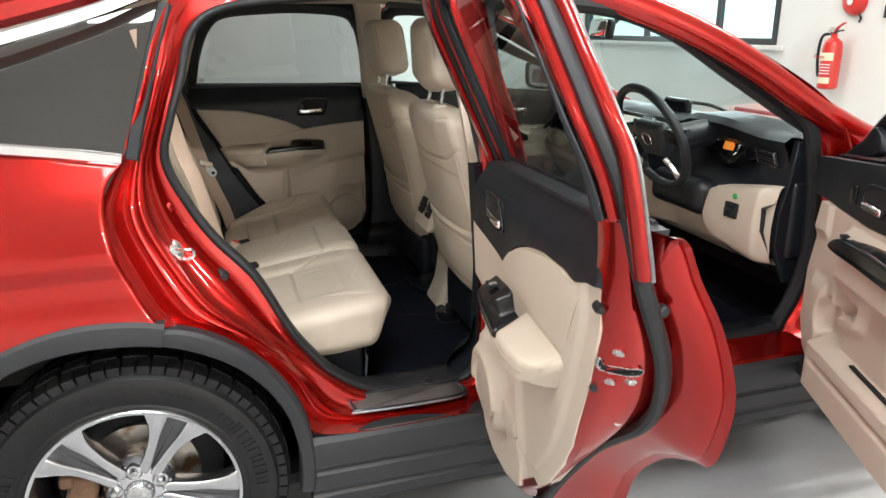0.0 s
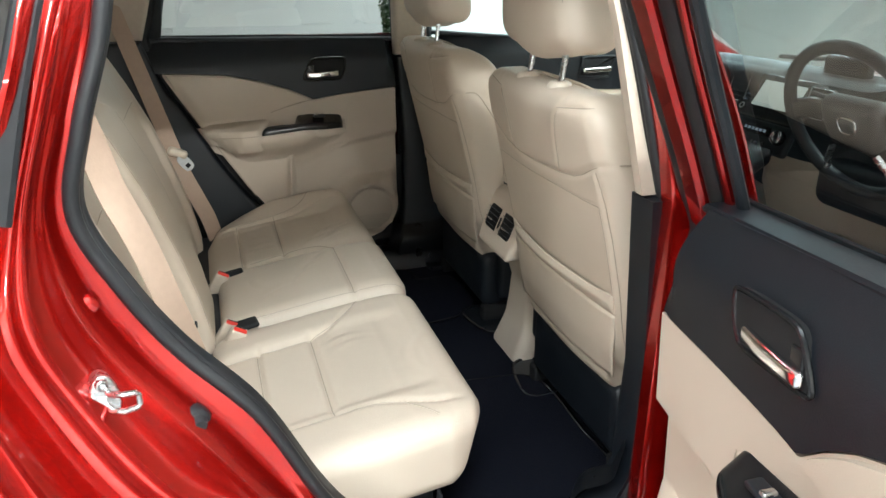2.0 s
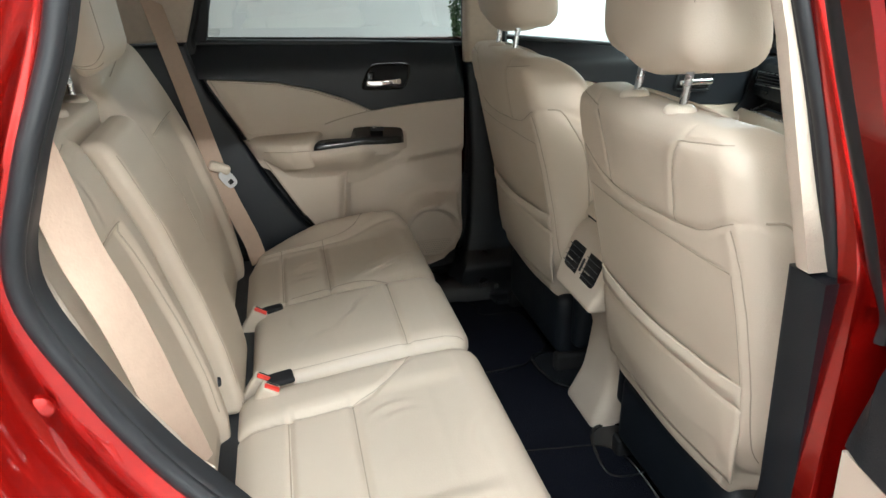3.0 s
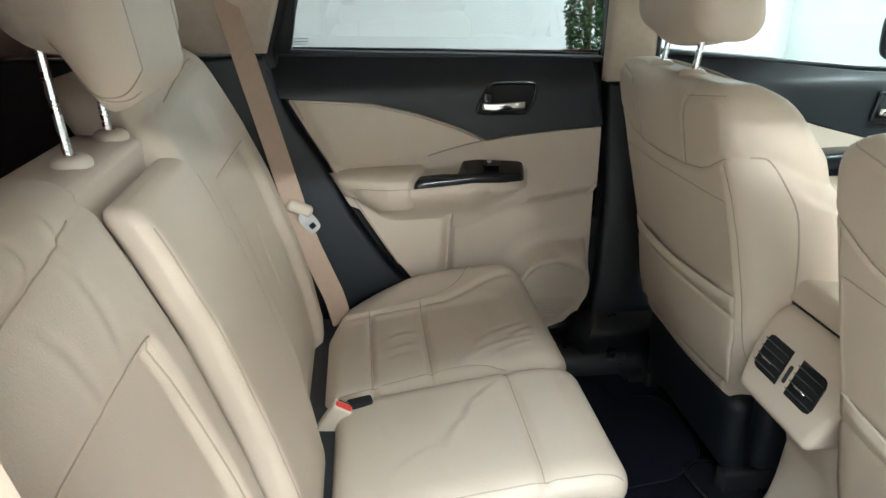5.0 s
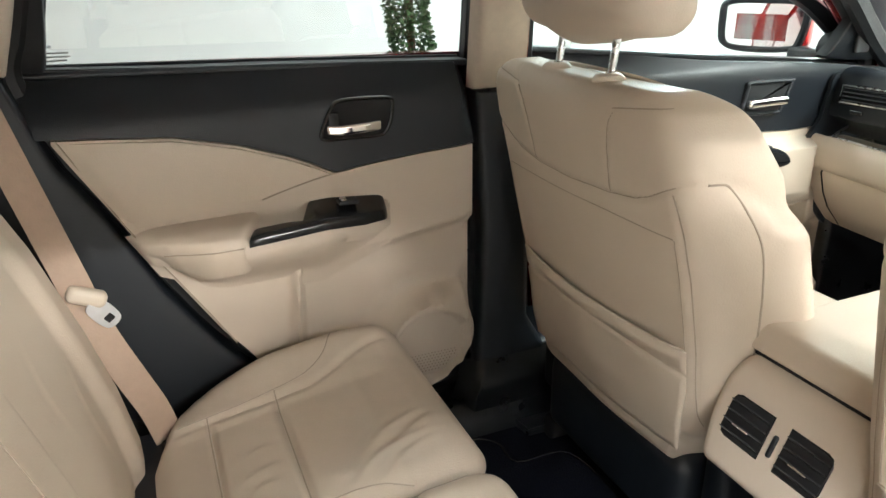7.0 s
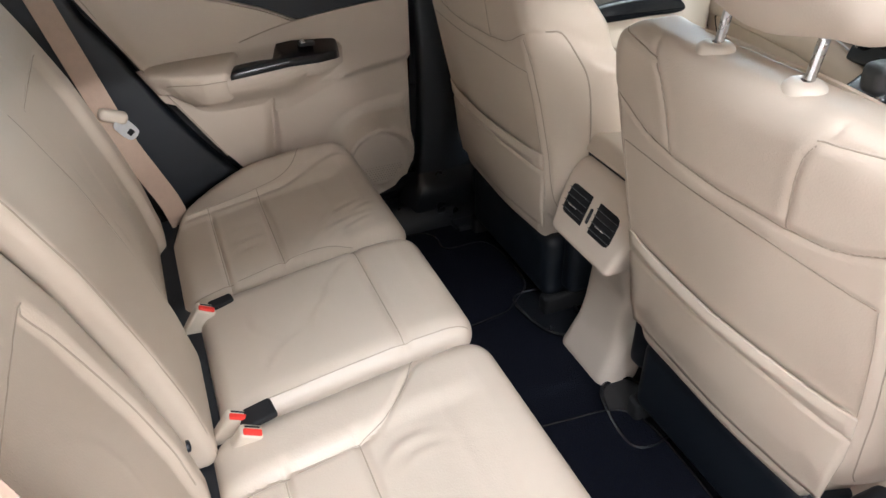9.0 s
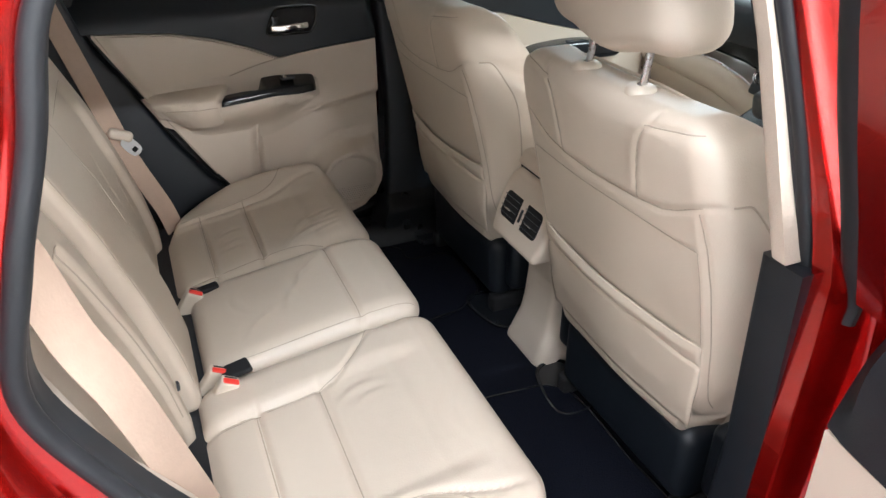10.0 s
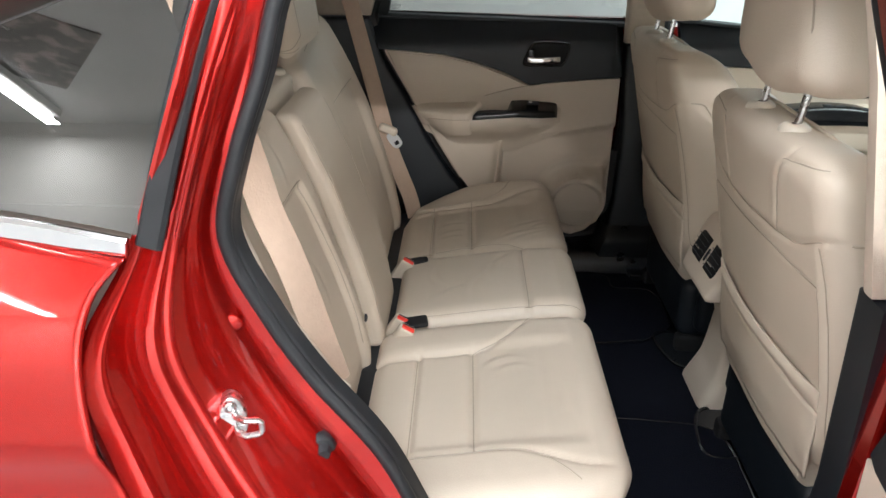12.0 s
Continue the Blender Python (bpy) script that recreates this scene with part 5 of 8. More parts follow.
    put(cap(0.416, 0.668, 0.5, 0.15, 0.010, 0.0055, True, 60), "switch_panel", GLOSSY, door, "black door-pull with window switch", angle=50)
    put(soft_box((0.036, 0.022, 0.008), 0.003, (2, 2, 2), (0.60, 0.662, 0.967)), "window_switch", BLACK, door)
    put(soft_box((0.010, 0.018, 0.008), 0.003, (2, 2, 2), (0.592, 0.662, 0.971)), "switch_tab", SATIN, door)
    # inside handle
    hx0, hz0 = (0.016, 0.010) if m < 0 else (0.0, 0.0)
    bez = outline([(0.567, 1.082), (0.575, 1.105), (0.59, 1.132), (0.605, 1.140), (0.65, 1.141), (0.692, 1.138), (0.698, 1.128), (0.694, 1.10), (0.684, 1.080), (0.67, 1.074), (0.62, 1.074), (0.578, 1.075)], 48) + (hx0, hz0)
    put(slab(bez, 0.695, 0.6845, 0.003), "handle_recess", DARKVOID, door)
    put(tube([(x, 0.685, z) for x, z in bez], 0.0036, True), "handle_bezel", GLOSSY, door)
    hd = soft_box((0.100, 0.013, 0.019), 0.006, (10, 3, 3), (0.626 + hx0, 0.684, 1.091 + hz0))
    hd.move(lambda x, y, z: (x, y - 0.004 * bump(x, 0.57, 0.62) * bump(x, 0.69, 0.65), z + 0.05 * (x - 0.628) + 0.004 * bump(x, 0.60, 0.572)))
    put(hd, "door_handle", CHROME, door, "chrome inside handle")
    put(soft_box((0.020, 0.008, 0.034), 0.003, (2, 2, 3), (0.590 + hx0, 0.6855, 1.104 + hz0)), "lever_pivot", GLOSSY, door)
    # loudspeaker
    gr = slab([(0.757 + 0.072 * math.cos(a), 0.632 + 0.072 * math.sin(a)) for a in np.linspace(0, 2 * math.pi, 40, endpoint=False)], 0.69, 0.6715 + (0.004 if m > 0 else 0.0), 0.003)
    put(gr, "loudspeaker", VINYL, door, "round cream loudspeaker grille")
    dots = Shape()
    for i in range(-9, 10):
        for j in range(-9, 10):
            x, z = i * 0.0072 + (j % 2) * 0.0036, j * 0.0066
            if math.hypot(x, z) < 0.064:
                dots.add([(0.757 + x + 0.0019 * math.cos(a), 0.6711 + (0.004 if m > 0 else 0.0), 0.632 + z + 0.0019 * math.sin(a)) for a in np.linspace(0, 2 * math.pi, 6, endpoint=False)], [tuple(range(6))])
    tagged(put(dots, "grille_holes", SEAM, door), kind="stuff")
    if m > 0:
        put(slab([(0.54, 0.44), (0.93, 0.44), (0.93, 0.80), (0.54, 0.80)], 0.745, 0.728, 0.003), "lower_seal_panel", RUBBER, door)
    return door


def front_door(m, angle):
    hx, hy = 2.085, 0.84

    def put(s, name, mats, parent=None, label="", **kw):
        if m > 0:
            s.move(lambda x, y, z: (x, y, z + bump(z, 0.5, 0.65) * (0.040 - 0.014 * bump(z, 1.08, 1.13)) * bump(z, 1.32, 1.20)))
        s.move(lambda x, y, z: (x - hx, y - hy, z))
        return s.side(m).make(name, mats, parent, label, **kw)

    xs = np.linspace(0.995, 2.11, 30)
    V, W = [], []
    for x in xs:
        t = np.interp(x, [0.995, 2.11], [1.15, 1.05])
        for f in np.linspace(0, 1, 16):
            z = 0.405 + (t - 0.405) * f
            z += 0.12 * bump(x, 1.95, 2.11) * (1 - f) ** 2
            V.append((x, float(skin_y(x, z)), z))
            k = min(1, 8 * min(f, 1 - f), (x - 0.995) / 0.05, (2.11 - x) / 0.05)
            W.append((x, float(skin_y(x, z)) - 0.012 - 0.10 * max(0.15, k) ** 0.7, z))
    s = Shape().add(V, grid_faces(30, 16)).add(W, [tuple(reversed(f)) for f in grid_faces(30, 16)])
    idx = [i * 16 for i in range(30)] + [29 * 16 + j for j in range(1, 16)] + [i * 16 + 15 for i in range(28, -1, -1)] + list(range(14, 0, -1))
    k = len(idx)
    s.add([V[i] for i in idx] + [W[i] for i in idx], [(q, (q + 1) % k, k + (q + 1) % k, k + q) for q in range(k)])
    door = put(s, "front_door", RED, car, "red front door with cream and black trim", angle=50)
    door.matrix_basis = pose(hx, hy * m, 0, 0, 0, angle)
    put(soft_box((1.02, 0.11, 0.05), 0.018, (4, 3, 3), (1.52, 0.745, 0.405)), "lower_weather_strip", RUBBER, door)
    bow = [(0.998, 1.14), (0.985, 1.25), (0.965, 1.40), (0.985, 1.49), (1.06, 1.515), (1.20, 1.49), (1.42, 1.405), (1.72, 1.265), (2.0, 1.11), (2.07, 1.05)]
    put(sweep(curve_pts([(x, door_window_y(z) + 0.004, z) for x, z in bow], 60), rect(0.03, 0.045, 0.008), up=(0, 1, 0.45)), "window_bow", BLACK, door, "black window frame")
    g = []
    for f in np.linspace(0, 1, 12):
        z = 1.10 + (1.50 - 1.10) * f
        for x in np.linspace(np.interp(z, [1.1, 1.5], [1.0, 1.0]), np.interp(z, [1.1, 1.26, 1.4, 1.5], [1.98, 1.70, 1.40, 1.16]), 14):
            g.append((x, float(door_window_y(z)) - 0.002, z))
    put(Shape().add(g, grid_faces(12, 14)), "window_pane", GLASS, door, "clear front door glass")
    put(slab(outline([(1.86, 1.10), (2.06, 1.06), (1.95, 1.13), (1.88, 1.17)], 24), 0.0, -0.03, 0.006).move(lambda x, y, z: (x, y + door_window_y(z) - 0.01, z)), "corner_panel", BLACK, door)
    line = [(1.03, 1.04), (1.25, 1.03), (1.42, 0.98), (1.55, 0.947), (1.70, 0.94), (1.85, 0.944), (1.965, 0.95), (2.06, 0.95)]
    put(patch(np.linspace(1.03, 2.06, 50), line, [(1.03, 1.17), (2.06, 1.06)], lambda X, Z: 0.70 + 0.06 * bump(Z, 1.06, 1.18) ** 1.5, 12, 0.03), "upper_trim", BLACK, door, "black grained upper door trim")
    put(sweep([(1.0, 0.775, 1.172), (1.5, 0.775, 1.125), (2.04, 0.775, 1.065)], rect(0.012, 0.06, 0.004), up=(0, 0, 1)), "window_ledge", BLACK, door)
    def low_y(X, Z):
        Y = np.full_like(X, 0.70)
        # arm rest swell, pull recess, bottle holder, map pocket with its lip
        Y = Y - 0.05 * bump(X, 1.10, 1.2) * bump(X, 1.80, 1.73) * bump(Z, 0.755, 0.80) * bump(Z, 0.925, 0.905)
        lo, hi = 0.667 + 0.27 * (1.775 - X), 0.757 - 0.17 * (1.775 - X)
        Y = Y - 0.018 * bump(X, 1.60, 1.66) * bump(X, 1.84, 1.79) * bump(Z, lo - 0.05, lo - 0.02) * bump(Z, hi + 0.05, hi + 0.02)
        Y = Y + 0.060 * bump(X, 1.645, 1.660) * bump(X, 1.785, 1.772) * bump(Z, lo - 0.004, lo + 0.010) * bump(Z, hi + 0.004, hi - 0.010)
        front = bump(X, 1.865, 1.825)
        lip = 0.572 + 0.02 * (1.8 - X)
        Y = Y - 0.052 * bump(Z, lip + 0.010, lip - 0.012) * front * bump(X, 1.08, 1.16)
        Y = Y + 0.014 * np.exp(-(((Z - 0.515 - 0.02 * (1.8 - X)) / 0.007) ** 2)) * bump(X, 1.82, 1.78) * bump(X, 1.15, 1.2)
        rr = np.hypot((X - 1.815) * 0.85, Z - 0.625)
        Y = Y + 0.030 * bump(rr, 0.078, 0.060) * bump(Z, lip - 0.004, lip + 0.012)
        Y = Y - 0.016 * bump(X, 1.865, 1.885) * bump(X, 1.985, 1.95) * bump(Z, 0.74, 0.69) * bump(Z, 0.47, 0.52)
        Y = Y - 0.014 * bump(X, 1.90, 1.915) * bump(Z, 0.83, 0.87)
        return Y
    put(patch(np.linspace(1.03, 2.03, 240), [(1.03, 0.46), (1.1, 0.43), (1.9, 0.43), (1.99, 0.48), (2.06, 0.62)], [(a, b - 0.003) for a, b in line[:-1]] + [(2.03, 0.72)], low_y, 130, 0.03), "lower_trim", VINYL, door, "cream moulded lower door trim")
    put(soft_box((0.22, 0.014, 0.006), 0.0028, (6, 2, 2), (1.52, 0.686, 0.583)), "pocket_mouth", DARKVOID, door)
    pod = slab(outline([(1.30, 0.875), (1.33, 0.905), (1.52, 0.918), (1.68, 0.910), (1.752, 0.888), (1.748, 0.862), (1.6, 0.862), (1.4, 0.862)], 60), 0.70, 0.632, 0.010)
    if m > 0:
        pod.move(lambda x, y, z: (1.30 + (x - 1.30) * 0.74, y, z + 0.012))
    put(pod, "switch_panel", GLOSSY, door, "black switch panel on the arm rest")
    for q in range(4):
        put(soft_box((0.028, 0.018, 0.008), 0.003, (2, 2, 2), (1.56 - 0.09 * (m > 0) + 0.036 * q, 0.655, 0.917 + 0.012 * (m > 0) - 0.003 * q)), "window_switch", BLACK, door)
    if m < 0:
        put(soft_box((0.02, 0.02, 0.012), 0.004, (2, 2, 2), (1.71, 0.652, 0.910)), "mirror_control", BLACK, door)
    put(soft_box((0.28, 0.06, 0.07), 0.02, (6, 2, 2), (1.20, 0.668, 0.88)), "arm_rest", LEATHER, door)
    if m > 0:
        bez = outline([(1.534, 1.002), (1.536, 1.015), (1.543, 1.050), (1.552, 1.060), (1.668, 1.058), (1.673, 1.052), (1.650, 0.995), (1.640, 0.988), (1.545, 0.992)], 60)
        put(soft_box((0.112, 0.020, 0.020), 0.008, (8, 3, 3), (1.596, 0.688, 1.016)).move(lambda x, y, z: (x, y - 0.005 * bump(x, 1.60, 1.65), z + 0.03 * (x - 1.6))), "door_handle", CHROME, door, "chrome inside handle")
    else:
        bez = outline([(1.60, 0.985), (1.62, 1.045), (1.73, 1.04), (1.735, 0.985), (1.66, 0.975)], 40)
        put(soft_box((0.10, 0.022, 0.020), 0.008, (6, 3, 3), (1.668, 0.688, 0.995)), "door_handle", CHROME, door, "chrome inside handle")
        put(soft_box((0.035, 0.008, 0.05), 0.003, (2, 2, 2), (1.80, 0.698, 1.005)), "lock_switch", GLOSSY, door)
    put(slab(bez, 0.71, 0.6965, 0.003), "handle_recess", DARKVOID, door)
    put(tube([(x, 0.697, z) for x, z in bez], 0.0042 if m < 0 else 0.0052, True), "handle_bezel", BLACK, door)
    # door mirror outside
    if m > 0:
        at = pose(1.872, 1.003, 1.158, 0, 0, 24)
        house = soft_box((0.12, 0.235, 0.165), 0.048, (4, 8, 6), arcs=5)
        house.move(lambda x, y, z: (x + 0.066, y * (1 - 0.22 * bump(x, 0.0, 0.06)), z * (1 - 0.25 * bump(x, 0.0, 0.06)))).place(at)
        put(house, "door_mirror", RED, door, "red door mirror with its glass")
        oval = outline([(-0.108, 0.062), (0.0, 0.074), (0.095, 0.066), (0.108, 0.02), (0.098, -0.05), (0.05, -0.070), (-0.075, -0.064), (-0.106, -0.03)], 48)
        put(tube([(0.006, y, z) for y, z in oval], 0.011, True, 8).place(at), "mirror_rim", BLACK, door, "black rim of the door mirror")
        put(slab(oval, 0.0, 0.008, 0.001).move(lambda x, y, z: (0.006 + y, x, z)).place(at), "mirror_glass", MIRROR, door)
        put(soft_box((0.05, 0.14, 0.05), 0.018, (2, 4, 3), (1.925, 0.865, 1.085)), "mirror_arm", BLACK, door)
        # black sail panel with a small tweeter inside the window's corner
        put(slab(outline([(1.790, 1.105), (1.80, 1.155), (1.832, 1.225), (1.875, 1.30), (1.93, 1.27), (2.0, 1.18), (2.01, 1.09)], 48), 0.0, -0.03, 0.006).move(lambda x, y, z: (x, y + 0.725 - 0.25 * (z - 1.15), z)), "sail_panel", BLACK, door, "black sail panel in the window corner")
        put(soft_box((0.046, 0.012, 0.058), 0.0055, (3, 2, 3), (1.870, 0.689, 1.150)), "tweeter", CLADDING, door, "small black tweeter grille")
    else:
        mh = soft_box((0.10, 0.23, 0.15), 0.045, (3, 5, 4), (2.02, 0.99, 1.145))
        mh.move(lambda x, y, z: (x + 0.04 * (y - 0.99), y, z))
        put(mh, "door_mirror", RED, door, "door mirror with its glass")
        put(soft_box((0.006, 0.19, 0.115), 0.0028, (2, 4, 3), (1.968, 0.992, 1.145)).move(lambda x, y, z: (x + 0.04 * (y - 0.99), y, z)), "mirror_glass", MIRROR, door)
        put(soft_box((0.05, 0.09, 0.03), 0.012, (2, 3, 2), (2.03, 0.87, 1.09)), "mirror_arm", BLACK, door)
    return door


rear_door(-1, 83.97)
rear_door(1, 0)
front_door(-1, 66)
front_door(1, 0)


# ---- the seats ----
def folds(y, x, z0, spots):
    """Soft creases in leather: (x, y, length, angle, depth) each."""
    out = np.zeros_like(x)
    for cx, cy, ln, ang, dep in spots:
        c, s = math.cos(radians(ang)), math.sin(radians(ang))
        u, v = (x - cx) * c + (y - cy) * s, -(x - cx) * s + (y - cy) * c
        v = v + 0.25 * u * u / ln
        out += dep * np.exp(-((u / ln) ** 2)) * (np.exp(-((v / 0.008) ** 2)) - 0.8 * np.exp(-(((v - 0.014) / 0.009) ** 2)))
    return out


bench = tagged(empty("rear_bench_seat", (0.35, 0, 0.42)), "cream leather rear bench seat with folding backrests", "car seat")
BX, BZ = 0.35, 0.42


def bench_part(s, name, mat, parent=None, label="", **kw):
    if parent is None or parent is bench:
        return s.move(lambda x, y, z: (x - BX, y, z - BZ)).make(name, mat, bench, label, **kw)
    return s.move(lambda x, y, z: (x - BX, y, z - BZ)).make(name, mat, parent, label, **kw)


def cushion_edge(x):
    return np.interp(x, [0.18, 0.22, 0.25, 0.285, 0.34, 0.40, 0.5, 0.6, 0.65, 0.69], [0.50, 0.56, 0.605, 0.632, 0.650, 0.656, 0.660, 0.655, 0.638, 0.60])


def cushion_top(x, y):
    """Height of the sitting surface."""
    z = np.interp(x, [0.18, 0.25, 0.35, 0.45, 0.55, 0.62, 0.66, 0.70], [0.650, 0.662, 0.676, 0.692, 0.706, 0.710, 0.704, 0.690])
    return z


def cushion(y0, y1, n_y, spots, seams_x, bolster):
    """bolster: the sign of the outer side (0 for the middle)."""
    s = soft_box((0.50, y1 - y0, 0.17), 0.05, (90, n_y, 5), arcs=7)
    cy = (y0 + y1) / 2

    def f(x, y, z):
        X = 0.435 + x
        t = (z + 0.085) / 0.17
        Y = cy + y
        e = cushion_edge(X)
        if bolster < 0:
            Y = y1 + (Y - y1) * (e + y1) / (0.655 + y1)
        elif bolster > 0:
            Y = y0 + (Y - y0) * (e - y0) / (0.655 - y0)
        top = cushion_top(X, Y)
        base = np.interp(X, [0.2, 0.5, 0.6, 0.7], [0.54, 0.548, 0.556, 0.585])
        Z = base + (top - base) * t
        hi = bump(t, 0.7, 0.95)
        if bolster:
            # quilted middle: slightly sunk, with cross seams
            pan = bump(np.abs(Y - (0.375 * bolster)), 0.17, 0.13) * bump(X, 0.64, 0.56)
            Z = Z - 0.010 * pan * hi
            for sx in seams_x:
                Z = Z - 0.007 * np.exp(-(((X - sx) / 0.007) ** 2)) * pan * hi
            side = 0.535 + 0.05 * bump(X, 0.46, 0.62)
            Z = Z - 0.006 * np.exp(-(((np.abs(Y) - side) / 0.007) ** 2)) * hi * bump(X, 0.66, 0.60)
            Z = Z - 0.006 * np.exp(-(((np.abs(Y) - (0.235 - 0.11 * bump(X, 0.43, 0.58))) / 0.007) ** 2)) * hi * bump(X, 0.62, 0.56)
        else:
            for sx in seams_x:
                Z = Z - 0.006 * np.exp(-(((X - sx) / 0.007) ** 2)) * hi
            Z = Z + 0.006 * hi
        if bolster > 0:
            # the outer edge swells towards the door
            Z = Z + 0.030 * hi * bump(Y, 0.53, 0.625) * bump(X, 0.27, 0.44) * bump(X, 0.70, 0.62)
        Z = Z + hi * folds(Y, X, Z, spots)
        # the front face leans back underneath
        X = X - 0.05 * bump(X, 0.60, 0.69) * (1 - t) ** 1.3
        rear = 0.216 if bolster else 0.238
        X = np.where(X < 0.32, rear + (X - 0.185) * (0.32 - rear) / 0.135, X)
        return X, Y, Z

    return s.move(f)


SPOT_NEAR = [(0.475, -0.272, 0.032, 18, 0.0030), (0.492, -0.300, 0.026, 14, 0.0024), (0.60, -0.40, 0.05, 75, 0.0016)]
SPOT_FAR = [(0.548, 0.318, 0.060, 18, 0.0030), (0.562, 0.364, 0.045, 25, 0.0028), (0.570, 0.296, 0.045, 22, 0.0021), (0.602, 0.345, 0.038, 20, 0.0022), (0.370, 0.424, 0.026, 8, 0.0022), (0.368, 0.375, 0.030, 12, 0.0022), (0.366, 0.340, 0.024, 10, 0.0022)]
SPOT_MID = [(0.44, 0.06, 0.055, 55, 0.0020), (0.47, 0.11, 0.045, 65, 0.0022), (0.36, 0.0, 0.045, 40, 0.0016), (0.50, 0.14, 0.03, 60, 0.0018), (0.33, 0.09, 0.04, 100, 0.0016)]
tops = Shape()
for s, name, label in ((cushion(-0.655, -0.112, 90, SPOT_NEAR, (0.307, 0.42), -1), "seat_cushion", "cream leather outer seat cushion with creases"),
                       (cushion(0.222, 0.655, 80, SPOT_FAR, (0.307, 0.42), 1), "seat_cushion", "cream leather outer seat cushion with creases"),
                       (cushion(-0.110, 0.220, 60, SPOT_MID, (0.545,), 0), "middle_cushion", "cream leather middle seat cushion")):
    tops.join(s)
    bench_part(s, name, LEATHER, label=label)
on_top = ray_field(tops, 2, 1.5, -1.0)


def on_cushion(pts, n=40):
    q = [on_top(x, y) for x, y in curve_pts(pts, n)]
    return [(x, y, z + 0.0002) for x, y, z in q]


# seams along the edges of the quilted panels
for pts in ([(0.25, -0.555), (0.42, -0.537), (0.505, -0.543), (0.555, -0.585), (0.585, -0.62)], [(0.24, -0.245), (0.42, -0.235), (0.50, -0.19), (0.545, -0.125)],
            [(0.307, -0.245), (0.307, -0.545)], [(0.42, -0.235), (0.42, -0.535)], [(0.545, -0.088), (0.545, 0.200)],
            [(0.29, -0.090), (0.45, -0.090), (0.60, -0.090), (0.66, -0.090)], [(0.30, 0.203), (0.45, 0.203), (0.62, 0.203)],
            [(0.26, 0.545), (0.34, 0.545), (0.42, 0.550), (0.475, 0.560), (0.515, 0.585), (0.540, 0.625)], [(0.24, 0.245), (0.42, 0.26), (0.50, 0.258), (0.555, 0.236)],
            [(0.307, 0.255), (0.307, 0.545)], [(0.42, 0.262), (0.42, 0.548)]):
    bench_part(tube(on_cushion(pts), 0.0011, n=5), "seam", SEAM)
# seam round the front roll of the near cushion
bench_part(tube(curve_pts([(0.40, -0.632, 0.668), (0.52, -0.645, 0.682), (0.60, -0.640, 0.690), (0.655, -0.60, 0.688), (0.678, -0.53, 0.672)], 30), 0.0014, n=5), "seam", SEAM)
bench_part(box(0.12, 0.58, -0.60, 0.60, 0.42, 0.545), "seat_base", BLACK, label="black plastic seat base", bevel=0.01)
bench_part(sweep([(0.600, -0.50, 0.56), (0.606, -0.50, 0.51), (0.603, -0.50, 0.462)], rect(0.004, 0.022), up=(1, 0, 0)), "release_strap", CLADDING, label="grey webbing release strap")


def back_front(z):
    return np.interp(z, [0.56, 0.66, 0.76, 0.86, 1.0, 1.1, 1.2, 1.27], [0.205, 0.205, 0.188, 0.162, 0.118, 0.076, 0.028, -0.015])


def backrest(y0, y1, z1, n_y, outer, thick=0.12, fwd=0.0, z0=0.58, r=0.045):
    s = soft_box((thick, y1 - y0, z1 - z0), r, (4, n_y, 110 if outer else 44), arcs=7)
    cy, cz = (y0 + y1) / 2, (z0 + z1) / 2

    def f(x, y, z):
        Y, Z = cy + y, cz + z
        t = (x + thick / 2) / thick
        front = bump(t, 0.5, 0.95)
        xf = back_front(Z) + fwd
        if outer:
            a, sgn = np.abs(Y), (1 if cy > 0 else -1)
            zt = 1.076 if sgn > 0 else 1.048
            yi = 0.195 if sgn > 0 else 0.235
            xf = xf - 0.05 * bump(a, 0.50 if sgn < 0 else 0.535, 0.62 if sgn < 0 else 0.655)
            # sunk panel between two bolsters, and the cap seam above it
            pan = bump(a, yi - 0.05 * (zt - Z), yi + 0.022 - 0.05 * (zt - Z)) * bump(a, 0.50, 0.46) * bump(Z, zt + 0.008, zt - 0.014)
            xf = xf - 0.016 * pan * front
            cap = (zt + 0.125 if sgn > 0 else zt + 0.115) + 0.10 * (a - 0.2) * sgn
            xf = xf - 0.007 * np.exp(-(((Z - cap) / 0.008) ** 2)) * front * bump(a, 0.50, 0.46)
            xf = xf + 0.008 * front * bump(Z, cap + 0.004, cap + 0.03)
            Y = Y * (0.965 + 0.035 * bump(Z, 1.27, 1.12))
            xf = xf + front * 0.6 * folds(Z, a, Z, [(0.28, cap.mean() + 0.028, 0.022, 80, 0.006), (0.35, cap.mean() + 0.030, 0.022, 95, 0.006), (0.42, cap.mean() + 0.028, 0.02, 85, 0.004), (0.30, zt + 0.055, 0.045, 100, 0.0022), (0.38, zt + 0.05, 0.05, 75, 0.0020), (0.42, 0.80, 0.07, 80, 0.0016), (0.33, 0.9, 0.06, 75, 0.0016)])
        X = xf - (1 - t) * thick
        return X, Y, Z

    return s.move(f)


